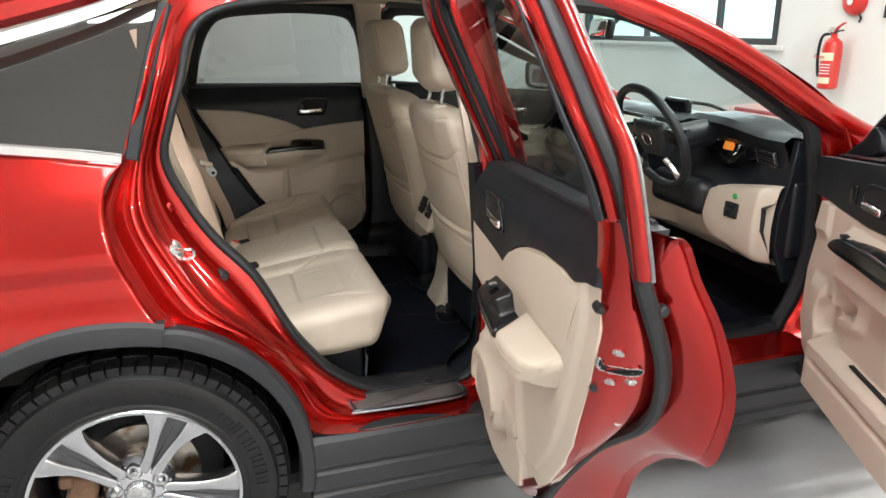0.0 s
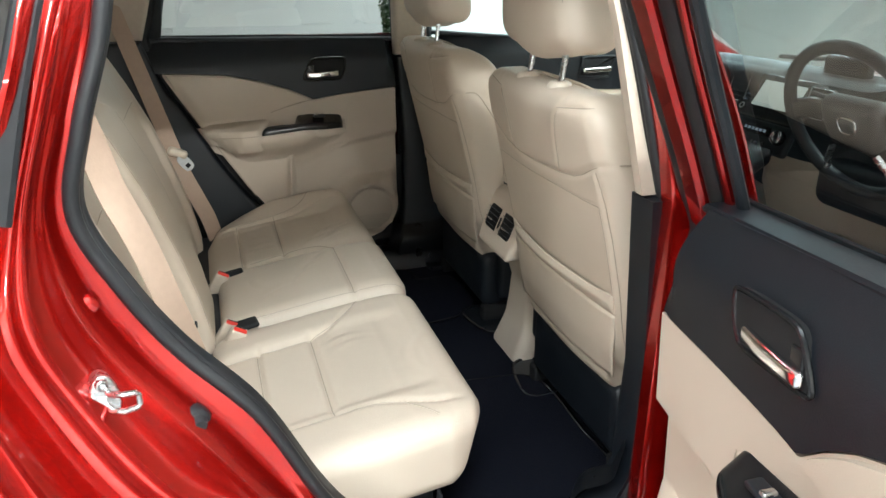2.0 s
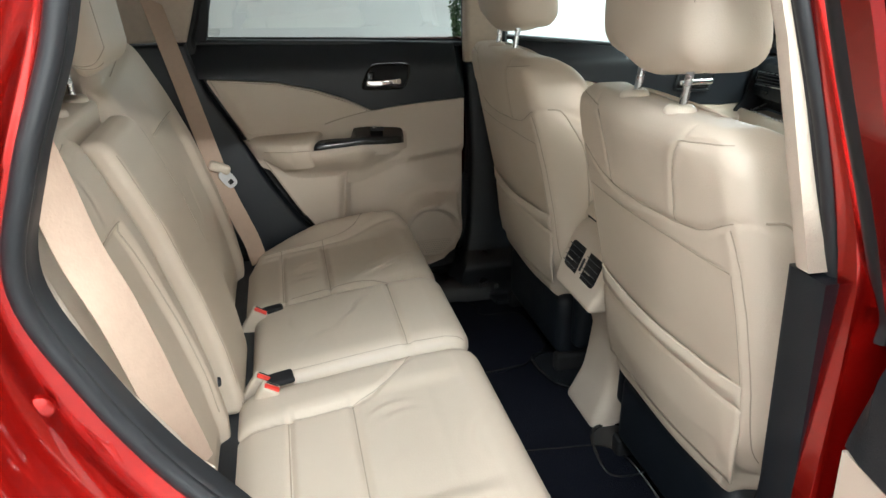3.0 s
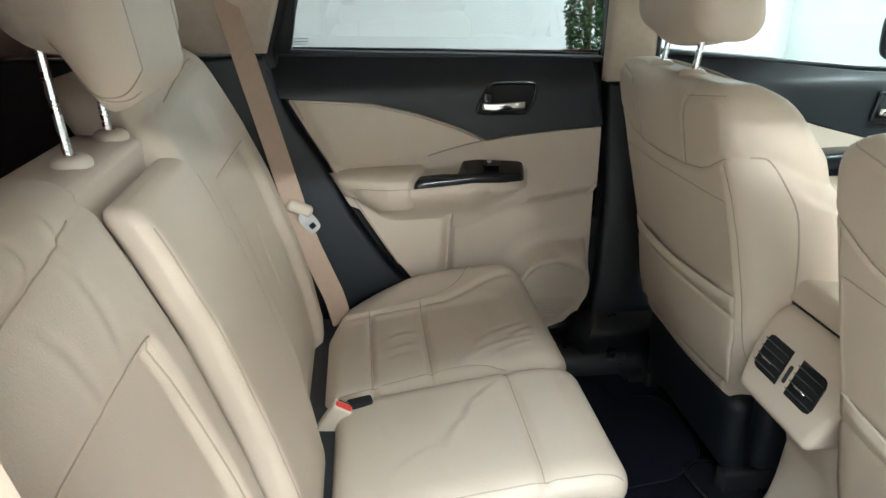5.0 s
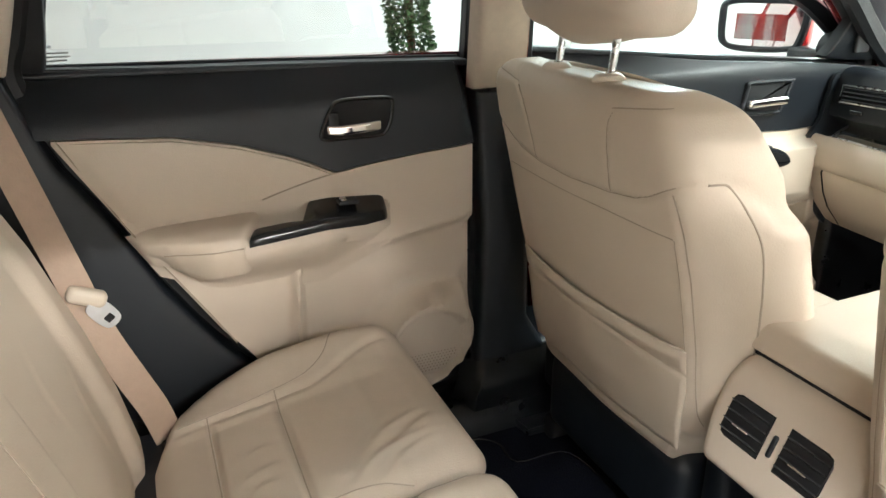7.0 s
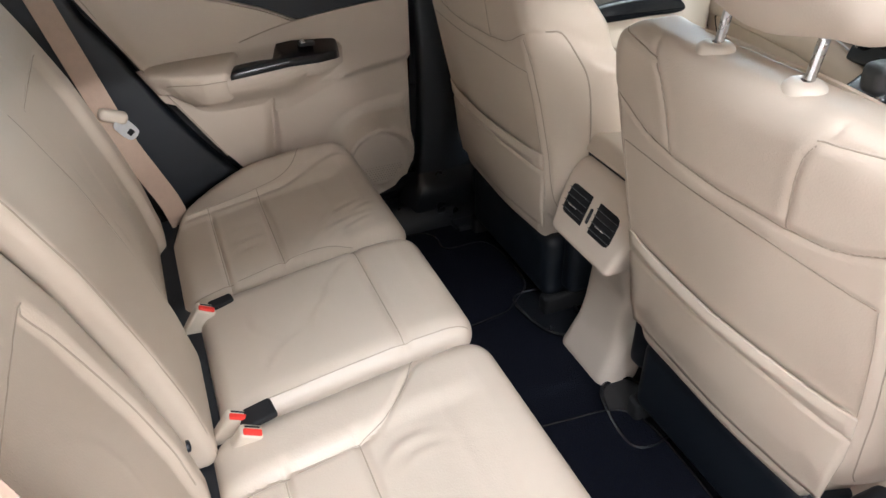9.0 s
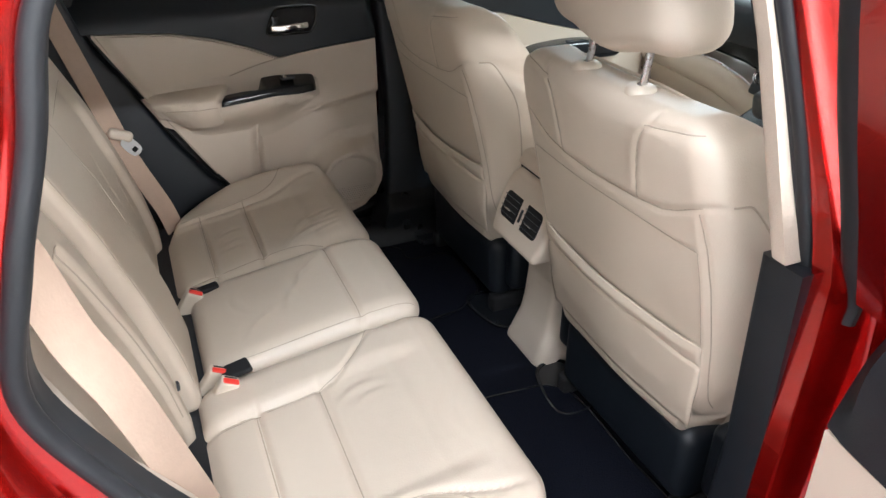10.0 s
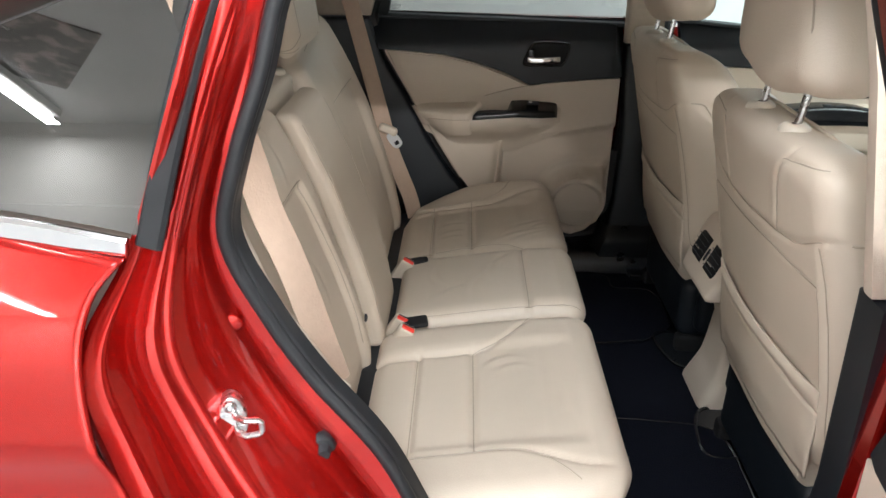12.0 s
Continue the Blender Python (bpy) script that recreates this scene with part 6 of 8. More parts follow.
fronts = Shape()
for s in (backrest(-0.60, -0.16, 1.195, 90, True), backrest(0.095, 0.632, 1.245, 100, True, r=0.034)):
    fronts.join(s)
    bench_part(s, "backrest", LEATHER, label="cream leather outer backrest with sewn panels")
on_front = ray_field(fronts, 0, 1.0, -1.0)
bench_part(backrest(-0.152, 0.088, 1.146, 24, False, 0.05, 0.022, 0.62, 0.020), "folding_arm_rest", LEATHER, label="cream leather folding arm rest in the backrest")
bench_part(backrest(-0.158, 0.093, 1.12, 16, False, 0.05, -0.085, 0.58, 0.014), "recess_lining", LEATHER, label="cream leather lining of the arm-rest recess")
bench_part(soft_box((0.092, 0.250, 0.115), 0.010, (6, 12, 8), (-0.027, -0.033, 1.1185)).move(lambda x, y, z: (x, y, z - 0.006 * bump(x, 0.0, 0.02) * bump(z, 1.15, 1.176))), "middle_backrest", LEATHER, label="cream leather block under the middle headrest")
for a in (-0.141, 0.077):
    bench_part(tube(curve_pts([(back_front(z) + 0.0195, a, z) for z in (0.64, 0.75, 0.9, 1.0, 1.06, 1.10, 1.122)], 30), 0.0014, n=5), "seam", SEAM)
# padding between the near backrest and the door opening
bench_part(backrest(-0.648, -0.575, 1.06, 8, False, 0.10, -0.045, 0.62, 0.03), "side_bolster", LEATHER, label="cream leather side bolster")
bench_part(soft_box((0.19, 0.055, 0.20), 0.026, (6, 4, 6), (0.195, -0.624, 0.660)).move(lambda x, y, z: (x - 0.28 * (z - 0.685), y, z)), "side_bolster", LEATHER, label="cream leather side bolster")
# black strip added in the valley as the deep shade behind the cushions
bench_part(soft_box((0.08, 1.22, 0.04), 0.006, (2, 20, 2), (0.205, -0.005, 0.606)), "gap_shade", BLACK, label="black strip standing in for shade between cushion and backrest")
bench_part(soft_box((0.006, 0.020, 0.066), 0.0026, (2, 3, 6)).move(lambda x, y, z: (0.588 + x + 0.10 * z, -0.598 + y, 0.486 + z)), "release_strap", STRAP, label="grey release strap under the cushion")
for y, z in ((-0.07, 0.735), (-0.19, 0.725)):
    bench_part(lathe([(0, 0.002), (0.004, 0.002), (0.005, 0.005), (0.008, 0.004), (0.009, 0)], 14, "x", (float(back_front(z)) + 0.011 * (y > -0.1), y, z)), "press_stud", BLACK)


def on_back(pts, lift=0.0003, n=30):
    q = [on_front(y, z) for y, z in curve_pts(pts, n)]
    return [(p[0] + lift, p[1], p[2]) for p in q if p]


# seams of the outer backrests: panel top, panel sides, cap
for e, zt, yi, ci in ((-1, 1.048, 0.245, 0.117), (1, 1.076, 0.205, 0.122)):
    bench_part(tube(on_back([(e * yi, zt), (e * 0.32, zt + 0.004), (e * 0.475, zt)]), 0.0012, n=5), "seam", SEAM)
    bench_part(tube(on_back([(e * (yi + 0.005), zt), (e * (yi - 0.006), zt - 0.12), (e * (yi - 0.014), zt - 0.25), (e * (yi - 0.018), zt - 0.36)]), 0.0012, n=5), "seam", SEAM)
    bench_part(tube(on_back([(e * (0.20 if e > 0 else 0.235), zt + ci), (e * 0.3, zt + ci + 0.012 * e), (e * 0.42, zt + ci + 0.024 * e), (e * 0.48, zt + ci + 0.03 * e)]), 0.0012, n=5), "seam", SEAM)


def bench_headrest(y, z0, w, h, x):
    hr = soft_box((0.13, w, h), 0.045, (12, 24, 20), (0, 0, 0), arcs=7)
    # the front of the pad hangs lower than the part over the posts
    hr.move(lambda a, b, c: (x + a - 0.12 * c + 0.01 * (b / w) ** 2, y + b * (1 - 0.08 * bump(c, -0.02, -h / 2)), z0 + h / 2 + c + 0.06 * bump(a, 0.025, -0.02) * bump(c, 0.04, -h / 2)))
    ends = {-1: ray_field(hr, 1, y - 0.5, 1.0), 1: ray_field(hr, 1, y + 0.5, -1.0)}
    ob = bench_part(hr, "headrest", LEATHER, label="cream leather headrest")
    loop = [(a + 0.010, c - 0.004) for a, c in [(0.062, 0.085), (0.066, 0.02), (0.068, -0.02), (0.068, -0.05), (0.060, -0.068), (0.046, -0.080), (0.028, -0.080), (0.016, -0.070), (0.006, -0.048), (-0.006, -0.026)]]
    for e in (-1, 1):
        for d in (0.0, 0.005):
            q = [ends[e](x + a - d - 0.12 * c - 0.006, z0 + h / 2 + c + d) for a, c in curve_pts(loop, 50)]
            bench_part(tube([p for p in q if p], 0.0011, n=5), "stitching", SEAM, ob)
    return ob


mid_hr = bench_headrest(0.0, 1.236, 0.27, 0.20, 0.012)
for y in (-0.07, 0.066):
    bench_part(tube([(-0.012, y, 1.15), (-0.024, y, 1.33)], 0.0055), "headrest_post", SATIN, mid_hr)
    bench_part(lathe([(0.006, 0.007), (0.015, 0.0065), (0.020, 0.003), (0.022, -0.001), (0.022, -0.006)], 24, "z", (-0.012, y, 1.180)), "post_collar", BEIGE_HARD, mid_hr)
for y, dz in ((-0.37, -0.05), (0.37, 0.0)):
    h2 = bench_headrest(y, 1.25 + dz, 0.25, 0.17, -0.07)
    for d in (-0.07, 0.07):
        bench_part(lathe([(0.006, 0.007), (0.015, 0.0065), (0.020, 0.003), (0.022, -0.001), (0.022, -0.006)], 24, "z", (-0.065, y + d, 1.24 + dz)), "post_collar", BEIGE_HARD, h2)


def buckle(y, x, turn, double):
    ob = tagged(empty("belt_buckle", (x, y, 0.655)), "cream seat-belt buckle with a red release button", "belt buckle", "rear belt buckles")
    for k in range(2 if double else 1):
        base = pose(0.014 * k - 0.006, -0.038 * k, -0.012, 14, 30, turn)
        hs = soft_box((0.036, 0.023, 0.090), 0.006, (3, 3, 4))
        hs.move(lambda x, y, z: (x * (1 - 0.12 * bump(z, 0.0, -0.045)), y, z)).place(base).make("housing", BEIGE_HARD, ob)
        soft_box((0.029, 0.0105, 0.006), 0.0024, (3, 2, 2), (0.0, -0.0035, 0.0447)).place(base).make("release_button", BUCKLE_RED, ob, "red release button")
        soft_box((0.024, 0.0035, 0.004), 0.0012, (2, 2, 2), (0.0, 0.0055, 0.0437)).place(base).make("tongue_slot", DARKVOID, ob)
    # dark well in the cushion behind it
    soft_box((0.055 if double else 0.045, 0.04 if double else 0.024, 0.012), 0.0055, (3, 3, 2)).place(pose(0.042, 0.004 if not double else -0.014, 0.018, 0, -6, 8)).make("well_cover", DARKVOID, ob)
    return ob


buckle(0.178, 0.242, 0, False)
buckle(-0.106, 0.252, 0, True)


def belt(m):
    """A three-point belt hanging at rest beside the backrest."""
    b = tagged(empty("seat_belt", (0.1, 0.6 * m, 0.66)), "cream webbing seat belt with a steel tongue at rest", "seat belt", "rear seat belts")
    off = np.array((0.1, 0.6 * m, 0.66))
    if m > 0:
        p = [(0.02, 0.655, 1.42), (0.055, 0.645, 1.30), (0.098, 0.62, 1.14), (0.150, 0.582, 0.95), (0.178, 0.562, 0.85), (0.212, 0.553, 0.76), (0.232, 0.560, 0.70), (0.246, 0.572, 0.63)]
    else:
        p = [(0.085, -0.655, 1.44), (0.118, -0.648, 1.30), (0.136, -0.642, 1.22), (0.150, -0.638, 1.15), (0.169, -0.634, 1.09), (0.184, -0.630, 1.03), (0.198, -0.624, 0.965), (0.211, -0.614, 0.90), (0.217, -0.608, 0.866)]
    path = curve_pts(p, 30) - off
    sweep(path, rect(0.0018, 0.046), up=(0.35, -1, 0.1) if m > 0 else (1, -0.85, 0.25)).make("webbing", PILE, b, "cream woven belt webbing")
    if m > 0:
        g = pose(0.171 - off[0], 0.566 - off[1], 0.908 - off[2], 0, 15, 8)
        soft_box((0.056, 0.024, 0.026), 0.010, (4, 2, 2)).place(g @ pose(0, 0, 0, 0, 10, 0)).make("tongue_grip", BEIGE_HARD, b)
        t = slab(outline([(-0.013, 0.0), (-0.013, -0.045), (0.013, -0.045), (0.013, 0.0)], 20), 0, 0.003, 0.001)
        t.place(g @ pose(0.008, -0.010, -0.010, 0, -50, 12)).make("tongue", PLATED, b, "steel belt tongue")
        soft_box((0.013, 0.0052, 0.013), 0.002, (2, 2, 2), (0, 0.0012, -0.034)).place(g @ pose(0.008, -0.010, -0.010, 0, -50, 12)).make("tongue_slot", DARKVOID, b)
        soft_box((0.03, 0.05, 0.02), 0.008, (2, 2, 2)).place(pose(0.246 - off[0], 0.575 - off[1], 0.62 - off[2])).make("anchor", BLACK, b)
    else:
        soft_box((0.056, 0.010, 0.012), 0.0045, (5, 2, 2)).move(lambda x, y, z: (x, y * (1 + 0.5 * bump(x, 0.012, 0.025)), z - 9.0 * x * x)).place(pose(0.212 - off[0], -0.607 - off[1], 0.877 - off[2], 0, 17, -24)).make("belt_loop", BEIGE_HARD, b, "cream plastic belt loop")
    return b


belt(1)
belt(-1)


# ---- front seats ----
CAP_SEAM = ((0.0, 0.09, 0.15, 0.18, 0.21, 0.235, 0.26), (1.055, 1.058, 1.066, 1.077, 1.093, 1.105, 1.108))
SIDE_SEAM = ((0.66, 0.716, 0.78, 0.89, 0.97, 1.04, 1.09), (0.212, 0.222, 0.230, 0.234, 0.234, 0.230, 0.221))
CAP_UPRIGHT = ((1.06, 1.09, 1.13, 1.16, 1.175, 1.19, 1.21), (0.098, 0.100, 0.105, 0.113, 0.122, 0.135, 0.142))


def seat_back_x(Y, Z):
    """Rear face of a front backrest, relative to the seat's middle."""
    x = np.interp(Z, [0.60, 0.66, 0.85, 1.05, 1.15, 1.21], [0.972, 0.957, 0.928, 0.882, 0.858, 0.848])
    return x - 0.014 * (1 - (Y / 0.25) ** 2)


def sewn(d, depth=0.0024, w=0.0034):
    """Pull of a seam on padded leather, at a distance d from its line: a groove between two soft rolls."""
    return depth * np.exp(-((d / w) ** 2)) - 0.35 * depth * np.exp(-(((np.abs(d) - 3.2 * w) / (2.2 * w)) ** 2))


def front_seat(m):
    yc = 0.366 * m
    seat = tagged(empty("front_seat", (1.1, yc, 0.42)), "cream leather front seat with a map pocket and headrest", "car seat", "front seats")

    def put(s, name, mat, parent=None, label="", **kw):
        return s.move(lambda x, y, z: (x - 1.1, y, z - 0.42)).make(name, mat, parent or seat, label, **kw)

    def relief(Y, Z):
        """Seams and panels of the rear face, as depth into the seat."""
        a = np.abs(Y)
        zc, ys, yu = np.interp(a, *CAP_SEAM), np.interp(Z, *SIDE_SEAM), np.interp(Z, *CAP_UPRIGHT)
        d = sewn(Z - zc) - 0.0022 * bump(Z, zc, zc + 0.02)
        d = d + sewn(a - yu, 0.0022) * bump(Z, zc, zc + 0.012)
        d = d + sewn(Z - (1.183 + 0.14 * (a - 0.124)), 0.0018) * bump(a, yu - 0.002, yu + 0.006)
        d = d + sewn(a - ys, 0.0020) * bump(Z, zc, zc - 0.012)
        # the sunk middle panel and its double-stitched border
        low = bump(Z, 1.030, 1.024) * bump(a, ys - 0.010, ys - 0.016)
        d = d + 0.0015 * low + sewn(Z - 1.027, 0.0012, 0.003) * bump(a, ys - 0.008, ys - 0.014)
        # slow unevenness of stretched leather
        d = d + 0.0016 * np.sin(21 * Y + 9 * Z) * np.sin(13 * Z - 5 * Y) * bump(a, 0.24, 0.18)
        d = d + 0.0022 * np.exp(-(((Z - 0.74 - 0.35 * (a - 0.22)) / 0.05) ** 2)) * np.sin(60 * (a + 0.4 * Z)) * bump(a, 0.13, 0.20) * bump(Z, 0.85, 0.80)
        return d

    s = soft_box((0.14, 0.52, 0.60), 0.045, (6, 110, 124), arcs=9)

    def f(x, y, z):
        Z = 0.91 + z
        w = np.interp(Z, [0.61, 0.68, 0.78, 0.9, 1.05, 1.11, 1.16, 1.19, 1.21], [0.80, 0.88, 0.97, 1.0, 1.0, 0.99, 0.955, 0.915, 0.85])
        Y = y * w
        t = (x + 0.07) / 0.14
        th = np.interp(Z, [0.61, 0.9, 1.1, 1.21], [0.16, 0.17, 0.15, 0.10])
        rear = bump(t, 0.5, 0.1)
        X = seat_back_x(Y, Z) + t * th + rear * relief(Y, Z)
        # the shoulder: the wings below the cap stand out at the sides
        zs = np.interp(t, [0.0, 0.25, 0.45, 0.6, 1.0], [1.108, 1.104, 1.080, 1.060, 1.05])
        Y = Y * (1 + 0.13 * bump(t, 0.05, 0.85) * bump(Z, zs + 0.022, zs - 0.030) - 0.022 * bump(t, 0.1, 0.4) * np.exp(-(((Z - zs - 0.004) / 0.012) ** 2)))
        X = X + 0.02 * bump(np.abs(Y), 0.17, 0.25) * (1 - rear)
        # wings end higher than the hanging middle
        Z = Z + 0.055 * bump(np.abs(y), 0.205, 0.235) * bump(Z, 0.80, 0.63)
        return X, Y, Z

    s.move(f)
    face = ray_field(s, 0, 0.5, 1.0)
    flank = {-1: ray_field(s, 1, -0.5, 1.0), 1: ray_field(s, 1, 0.5, -1.0)}
    back = put(s, "backrest", LEATHER, None, "cream leather backrest")

    def seam(pts, r=0.0010, n=30, name="seam", mat=SEAM):
        p = curve_pts(pts, n)
        q = [face(y, z) for y, z in p]
        q = [h for h in q if h]
        return put(tube(q, r, n=5), name, mat, back)

    ya = np.linspace(-0.225, 0.225, 31)
    seam([(y, float(np.interp(abs(y), *CAP_SEAM))) for y in ya], n=60)
    for e in (-1, 1):
        seam([(e * float(np.interp(z, *SIDE_SEAM)), z) for z in np.linspace(0.72, 1.09, 14)])
        seam([(e * float(np.interp(z, *CAP_UPRIGHT)), z) for z in np.linspace(1.062, 1.178, 12)])
        seam([(e * a, 1.183 + 0.14 * (a - 0.124)) for a in np.linspace(0.124, 0.214, 12)])
        seam([(e * (float(np.interp(z, *SIDE_SEAM)) - 0.013), z) for z in np.linspace(0.86, 1.027, 8)], r=0.0008)
        # piping down the wing's outer edge
        wing = [flank[e](x, z) for x, z in curve_pts([(0.895, 1.108), (0.925, 1.103), (0.950, 1.066), (0.975, 1.02), (0.990, 0.95), (1.0, 0.86), (1.012, 0.76)], 40)]
        put(tube([h for h in wing if h], 0.0016, n=6), "piping", SEAM, back)
    seam([(y, 1.027) for y in np.linspace(-0.215, 0.215, 20)], r=0.0009)
    put(tube(curve_pts([(0.912, -0.16, 1.205), (0.908, -0.08, 1.212), (0.906, 0.0, 1.213), (0.908, 0.08, 1.212), (0.912, 0.16, 1.205)], 24), 0.0030, n=6), "piping", LEATHER, back)
    # map pocket: a taut panel with a rolled welt along its mouth
    v = []
    ny, zz = 40, np.concatenate([np.linspace(0.857, 0.80, 22), np.linspace(0.79, 0.672, 14)])
    for z in zz:
        for y in np.linspace(-1, 1, ny):
            Y = y * (float(np.interp(z, *SIDE_SEAM)) - 0.010)
            sag = 0.004 * (1 - y * y)
            ends = 1 - y**8
            lift = 0.001 + 0.0065 * ends * bump(np.array(z), 0.675, 0.74)
            lift += 0.0060 * math.exp(-((z - 0.842) / 0.012) ** 2) * ends - 0.0035 * math.exp(-((z - (0.824 - 0.008 * y * y)) / 0.0045) ** 2)
            lift += 0.0012 * math.sin(9 * y + 40 * z) * bump(np.array(abs(y)), 0.55, 0.85) * ends * bump(np.array(z), 0.82, 0.76)
            v.append((float(seat_back_x(Y, z) + relief(np.array(Y), np.array(z))) - lift, Y, z - sag))
    pk = put(Shape().add(v, grid_faces(len(zz), ny)), "map_pocket", LEATHER, back, "taut leather map pocket with a rolled edge")
    md = pk.modifiers.new("thickness", "SOLIDIFY")
    md.thickness = 0.004
    # cushion, base and rails
    cu = soft_box((0.50, 0.52, 0.16), 0.05, (12, 12, 4), (0, 0, 0))
    cu.move(lambda x, y, z: (1.30 + x, y, 0.63 + z + 0.04 * x + 0.025 * bump(np.abs(y), 0.17, 0.25) * bump(z, 0, 0.08)))
    put(cu, "seat_cushion", LEATHER)
    ub = soft_box((0.10, 0.40, 0.17), 0.03, (3, 6, 3), (1.02, 0, 0.545))
    put(ub, "seat_back_base", BLACK, None, "black plastic lower seat cover")
    put(soft_box((0.42, 0.44, 0.10), 0.02, (4, 4, 2), (1.27, 0, 0.52)), "seat_frame", BLACK)
    for e in (-1, 1):
        put(soft_box((0.50, 0.035, 0.05), 0.01, (3, 2, 2), (1.22, e * 0.19, 0.445)), "rail", DARKVOID)
        put(soft_box((0.13, 0.05, 0.16), 0.02, (3, 2, 3), (1.06, e * 0.235, 0.59)), "recliner_cover", BLACK)
    # headrest
    hr = soft_box((0.115, 0.305, 0.20), 0.042, (4, 12, 10))
    hr.move(lambda x, y, z: (0.896 + x - 0.10 * z - 0.014 * (1 - (y / 0.14) ** 2) * (x < 0), y * (1.0 - 0.30 * bump(z, -0.06, 0.11)) , 1.365 + z - 0.016 * bump(np.abs(y), 0.10, 0.0) * bump(z, 0, -0.1)))
    h = put(hr, "headrest", LEATHER, None, "cream leather headrest")
    put(tube(curve_pts([(0.843 - 0.10 * c, b, 1.365 + c) for b, c in ((-0.105, 0.075), (-0.122, 0.0), (-0.118, -0.06))], 16), 0.0015, n=5), "stitching", SEAM, h)
    put(tube(curve_pts([(0.843 - 0.10 * c, b, 1.365 + c) for b, c in ((0.105, 0.075), (0.122, 0.0), (0.118, -0.06))], 16), 0.0015, n=5), "stitching", SEAM, h)
    for e in (-1, 1):
        put(tube([(0.876, e * 0.066, 1.19), (0.888, e * 0.066, 1.29)], 0.0058, n=10), "headrest_post", SATIN, h)
        put(lathe([(0.006, 0.0115), (0.012, 0.012), (0.017, 0.0105), (0.0215, 0.006), (0.0235, 0.0), (0.0235, -0.01)], 24, "z", (0.876, e * 0.066, 1.206)), "post_collar", BEIGE_HARD, h)
    seat.location = (1.1, yc, 0.42)
    return seat


front_seat(-1)
front_seat(1)


# ---- cabin floor and trims ----
box(0.05, 2.34, -0.70, 0.70, 0.30, 0.418).make("cabin_floor", CARPET, car, "black carpeted cabin floor")
box(-0.88, 0.05, -0.70, 0.70, 0.30, 0.62).make("boot_floor", CARPET, car, "dark carpeted boot floor")
box(2.34, 2.38, -0.72, 0.72, 0.30, 1.02).make("bulkhead", DARKVOID, car)


def side_trims(m):
    # sill lining: a rounded black moulding inside the doorway
    pr = [(0.735, 0.472), (0.70, 0.485), (0.66, 0.482), (0.635, 0.465), (0.622, 0.44), (0.615, 0.412), (0.735, 0.412)]
    v = [(x, y, z) for x in np.linspace(0.42, 1.0, 8) for y, z in pr]
    Shape().add(v, grid_faces(8, len(pr), False, True)).side(m).make("sill_lining", FOOT_BLACK, car, "black plastic sill lining")
    v = [(x, y, z) for x in np.linspace(1.0, 2.05, 8) for y, z in pr]
    Shape().add(v, grid_faces(8, len(pr), False, True)).side(m).make("sill_lining", FOOT_BLACK, car, "black plastic sill lining")
    lift = 0.042 if m > 0 else 0.0
    # rear pillar: black below the belt, cream above
    lo = [(-0.7, 1.165), (0.108, 1.165), (0.155, 1.03), (0.21, 0.94), (0.278, 0.80), (0.354, 0.68), (0.40, 0.62), (0.46, 0.55), (0.48, 0.42), (-0.7, 0.42)]
    s = slab(lo, 0.735, 0.685, 0.012) if m > 0 else slab(lo, 0.664, 0.640, 0.008)
    s.move(lambda x, y, z: (x, y - 0.03 * bump(x, 0.10, -0.05), z))
    s.move(lambda x, y, z: (x, y, z + lift * bump(z, 0.45, 0.6))).side(m).make("rear_side_trim", BLACK if m > 0 else LINING, car, "black plastic trim beside the rear seat" if m > 0 else "cream trim beside the rear seat")
    up = [(-0.7, 1.17), (0.115, 1.17), (0.14, 1.24), (0.17, 1.33), (0.20, 1.42), (0.25, 1.475), (0.34, 1.5), (0.34, 1.54), (-0.7, 1.54)]
    s = slab(up, 0.0, -0.03, 0.01)
    s.move(lambda x, y, z: (x, y + np.interp(z, [1.17, 1.33, 1.54], [0.715 if m > 0 else 0.664, 0.659 if m > 0 else 0.645, 0.585]), z))
    s.move(lambda x, y, z: (x, y, z + lift * bump(z, 0.45, 0.6))).side(m).make("rear_pillar_trim", LINING, car, "cream rear pillar trim")
    # middle pillar
    lo = [(0.868, 1.092), (0.978, 1.092), (0.99, 0.8), (0.995, 0.6), (1.05, 0.52), (1.06, 0.47), (0.82, 0.47), (0.86, 0.53), (0.878, 0.6), (0.885, 0.8)]
    s = slab(lo, 0.755, 0.69, 0.014)
    s.move(lambda x, y, z: (x, y - 0.03 * bump(z, 0.58, 0.48), z))
    s.move(lambda x, y, z: (x, y, z + lift * bump(z, 0.45, 0.6))).side(m).make("middle_pillar_trim", BLACK, car, "black plastic middle pillar trim")
    up = [(0.864, 1.096), (0.974, 1.096), (0.955, 1.25), (0.935, 1.4), (0.93, 1.54), (0.80, 1.54), (0.825, 1.45), (0.845, 1.33)]
    s = slab(up, 0.0, -0.045 if m > 0 else -0.026, 0.014 if m > 0 else 0.010)
    s.move(lambda x, y, z: (x, y + np.interp(z, [1.09, 1.54], [0.735, 0.60]), z))
    s.move(lambda x, y, z: (x, y, z + lift * bump(z, 0.45, 0.6))).side(m).make("middle_pillar_trim", LINING, car, "cream middle pillar trim")
    # the pillar's foot sweeps out over the sill
    v = []
    for z in np.linspace(0.462, 0.66, 24):
        x0 = np.interp(z, [0.462, 0.50, 0.54, 0.60, 0.66], [0.805, 0.812, 0.832, 0.858, 0.872])
        for u in np.linspace(0, 1, 24):
            y = 0.698 - 0.060 * float(bump(np.array(z), 0.60, 0.515)) + 0.05 * (1 - float(bump(np.array(u), -0.02, 0.14)))
            v.append((x0 + (1.07 - x0) * u, y, z))
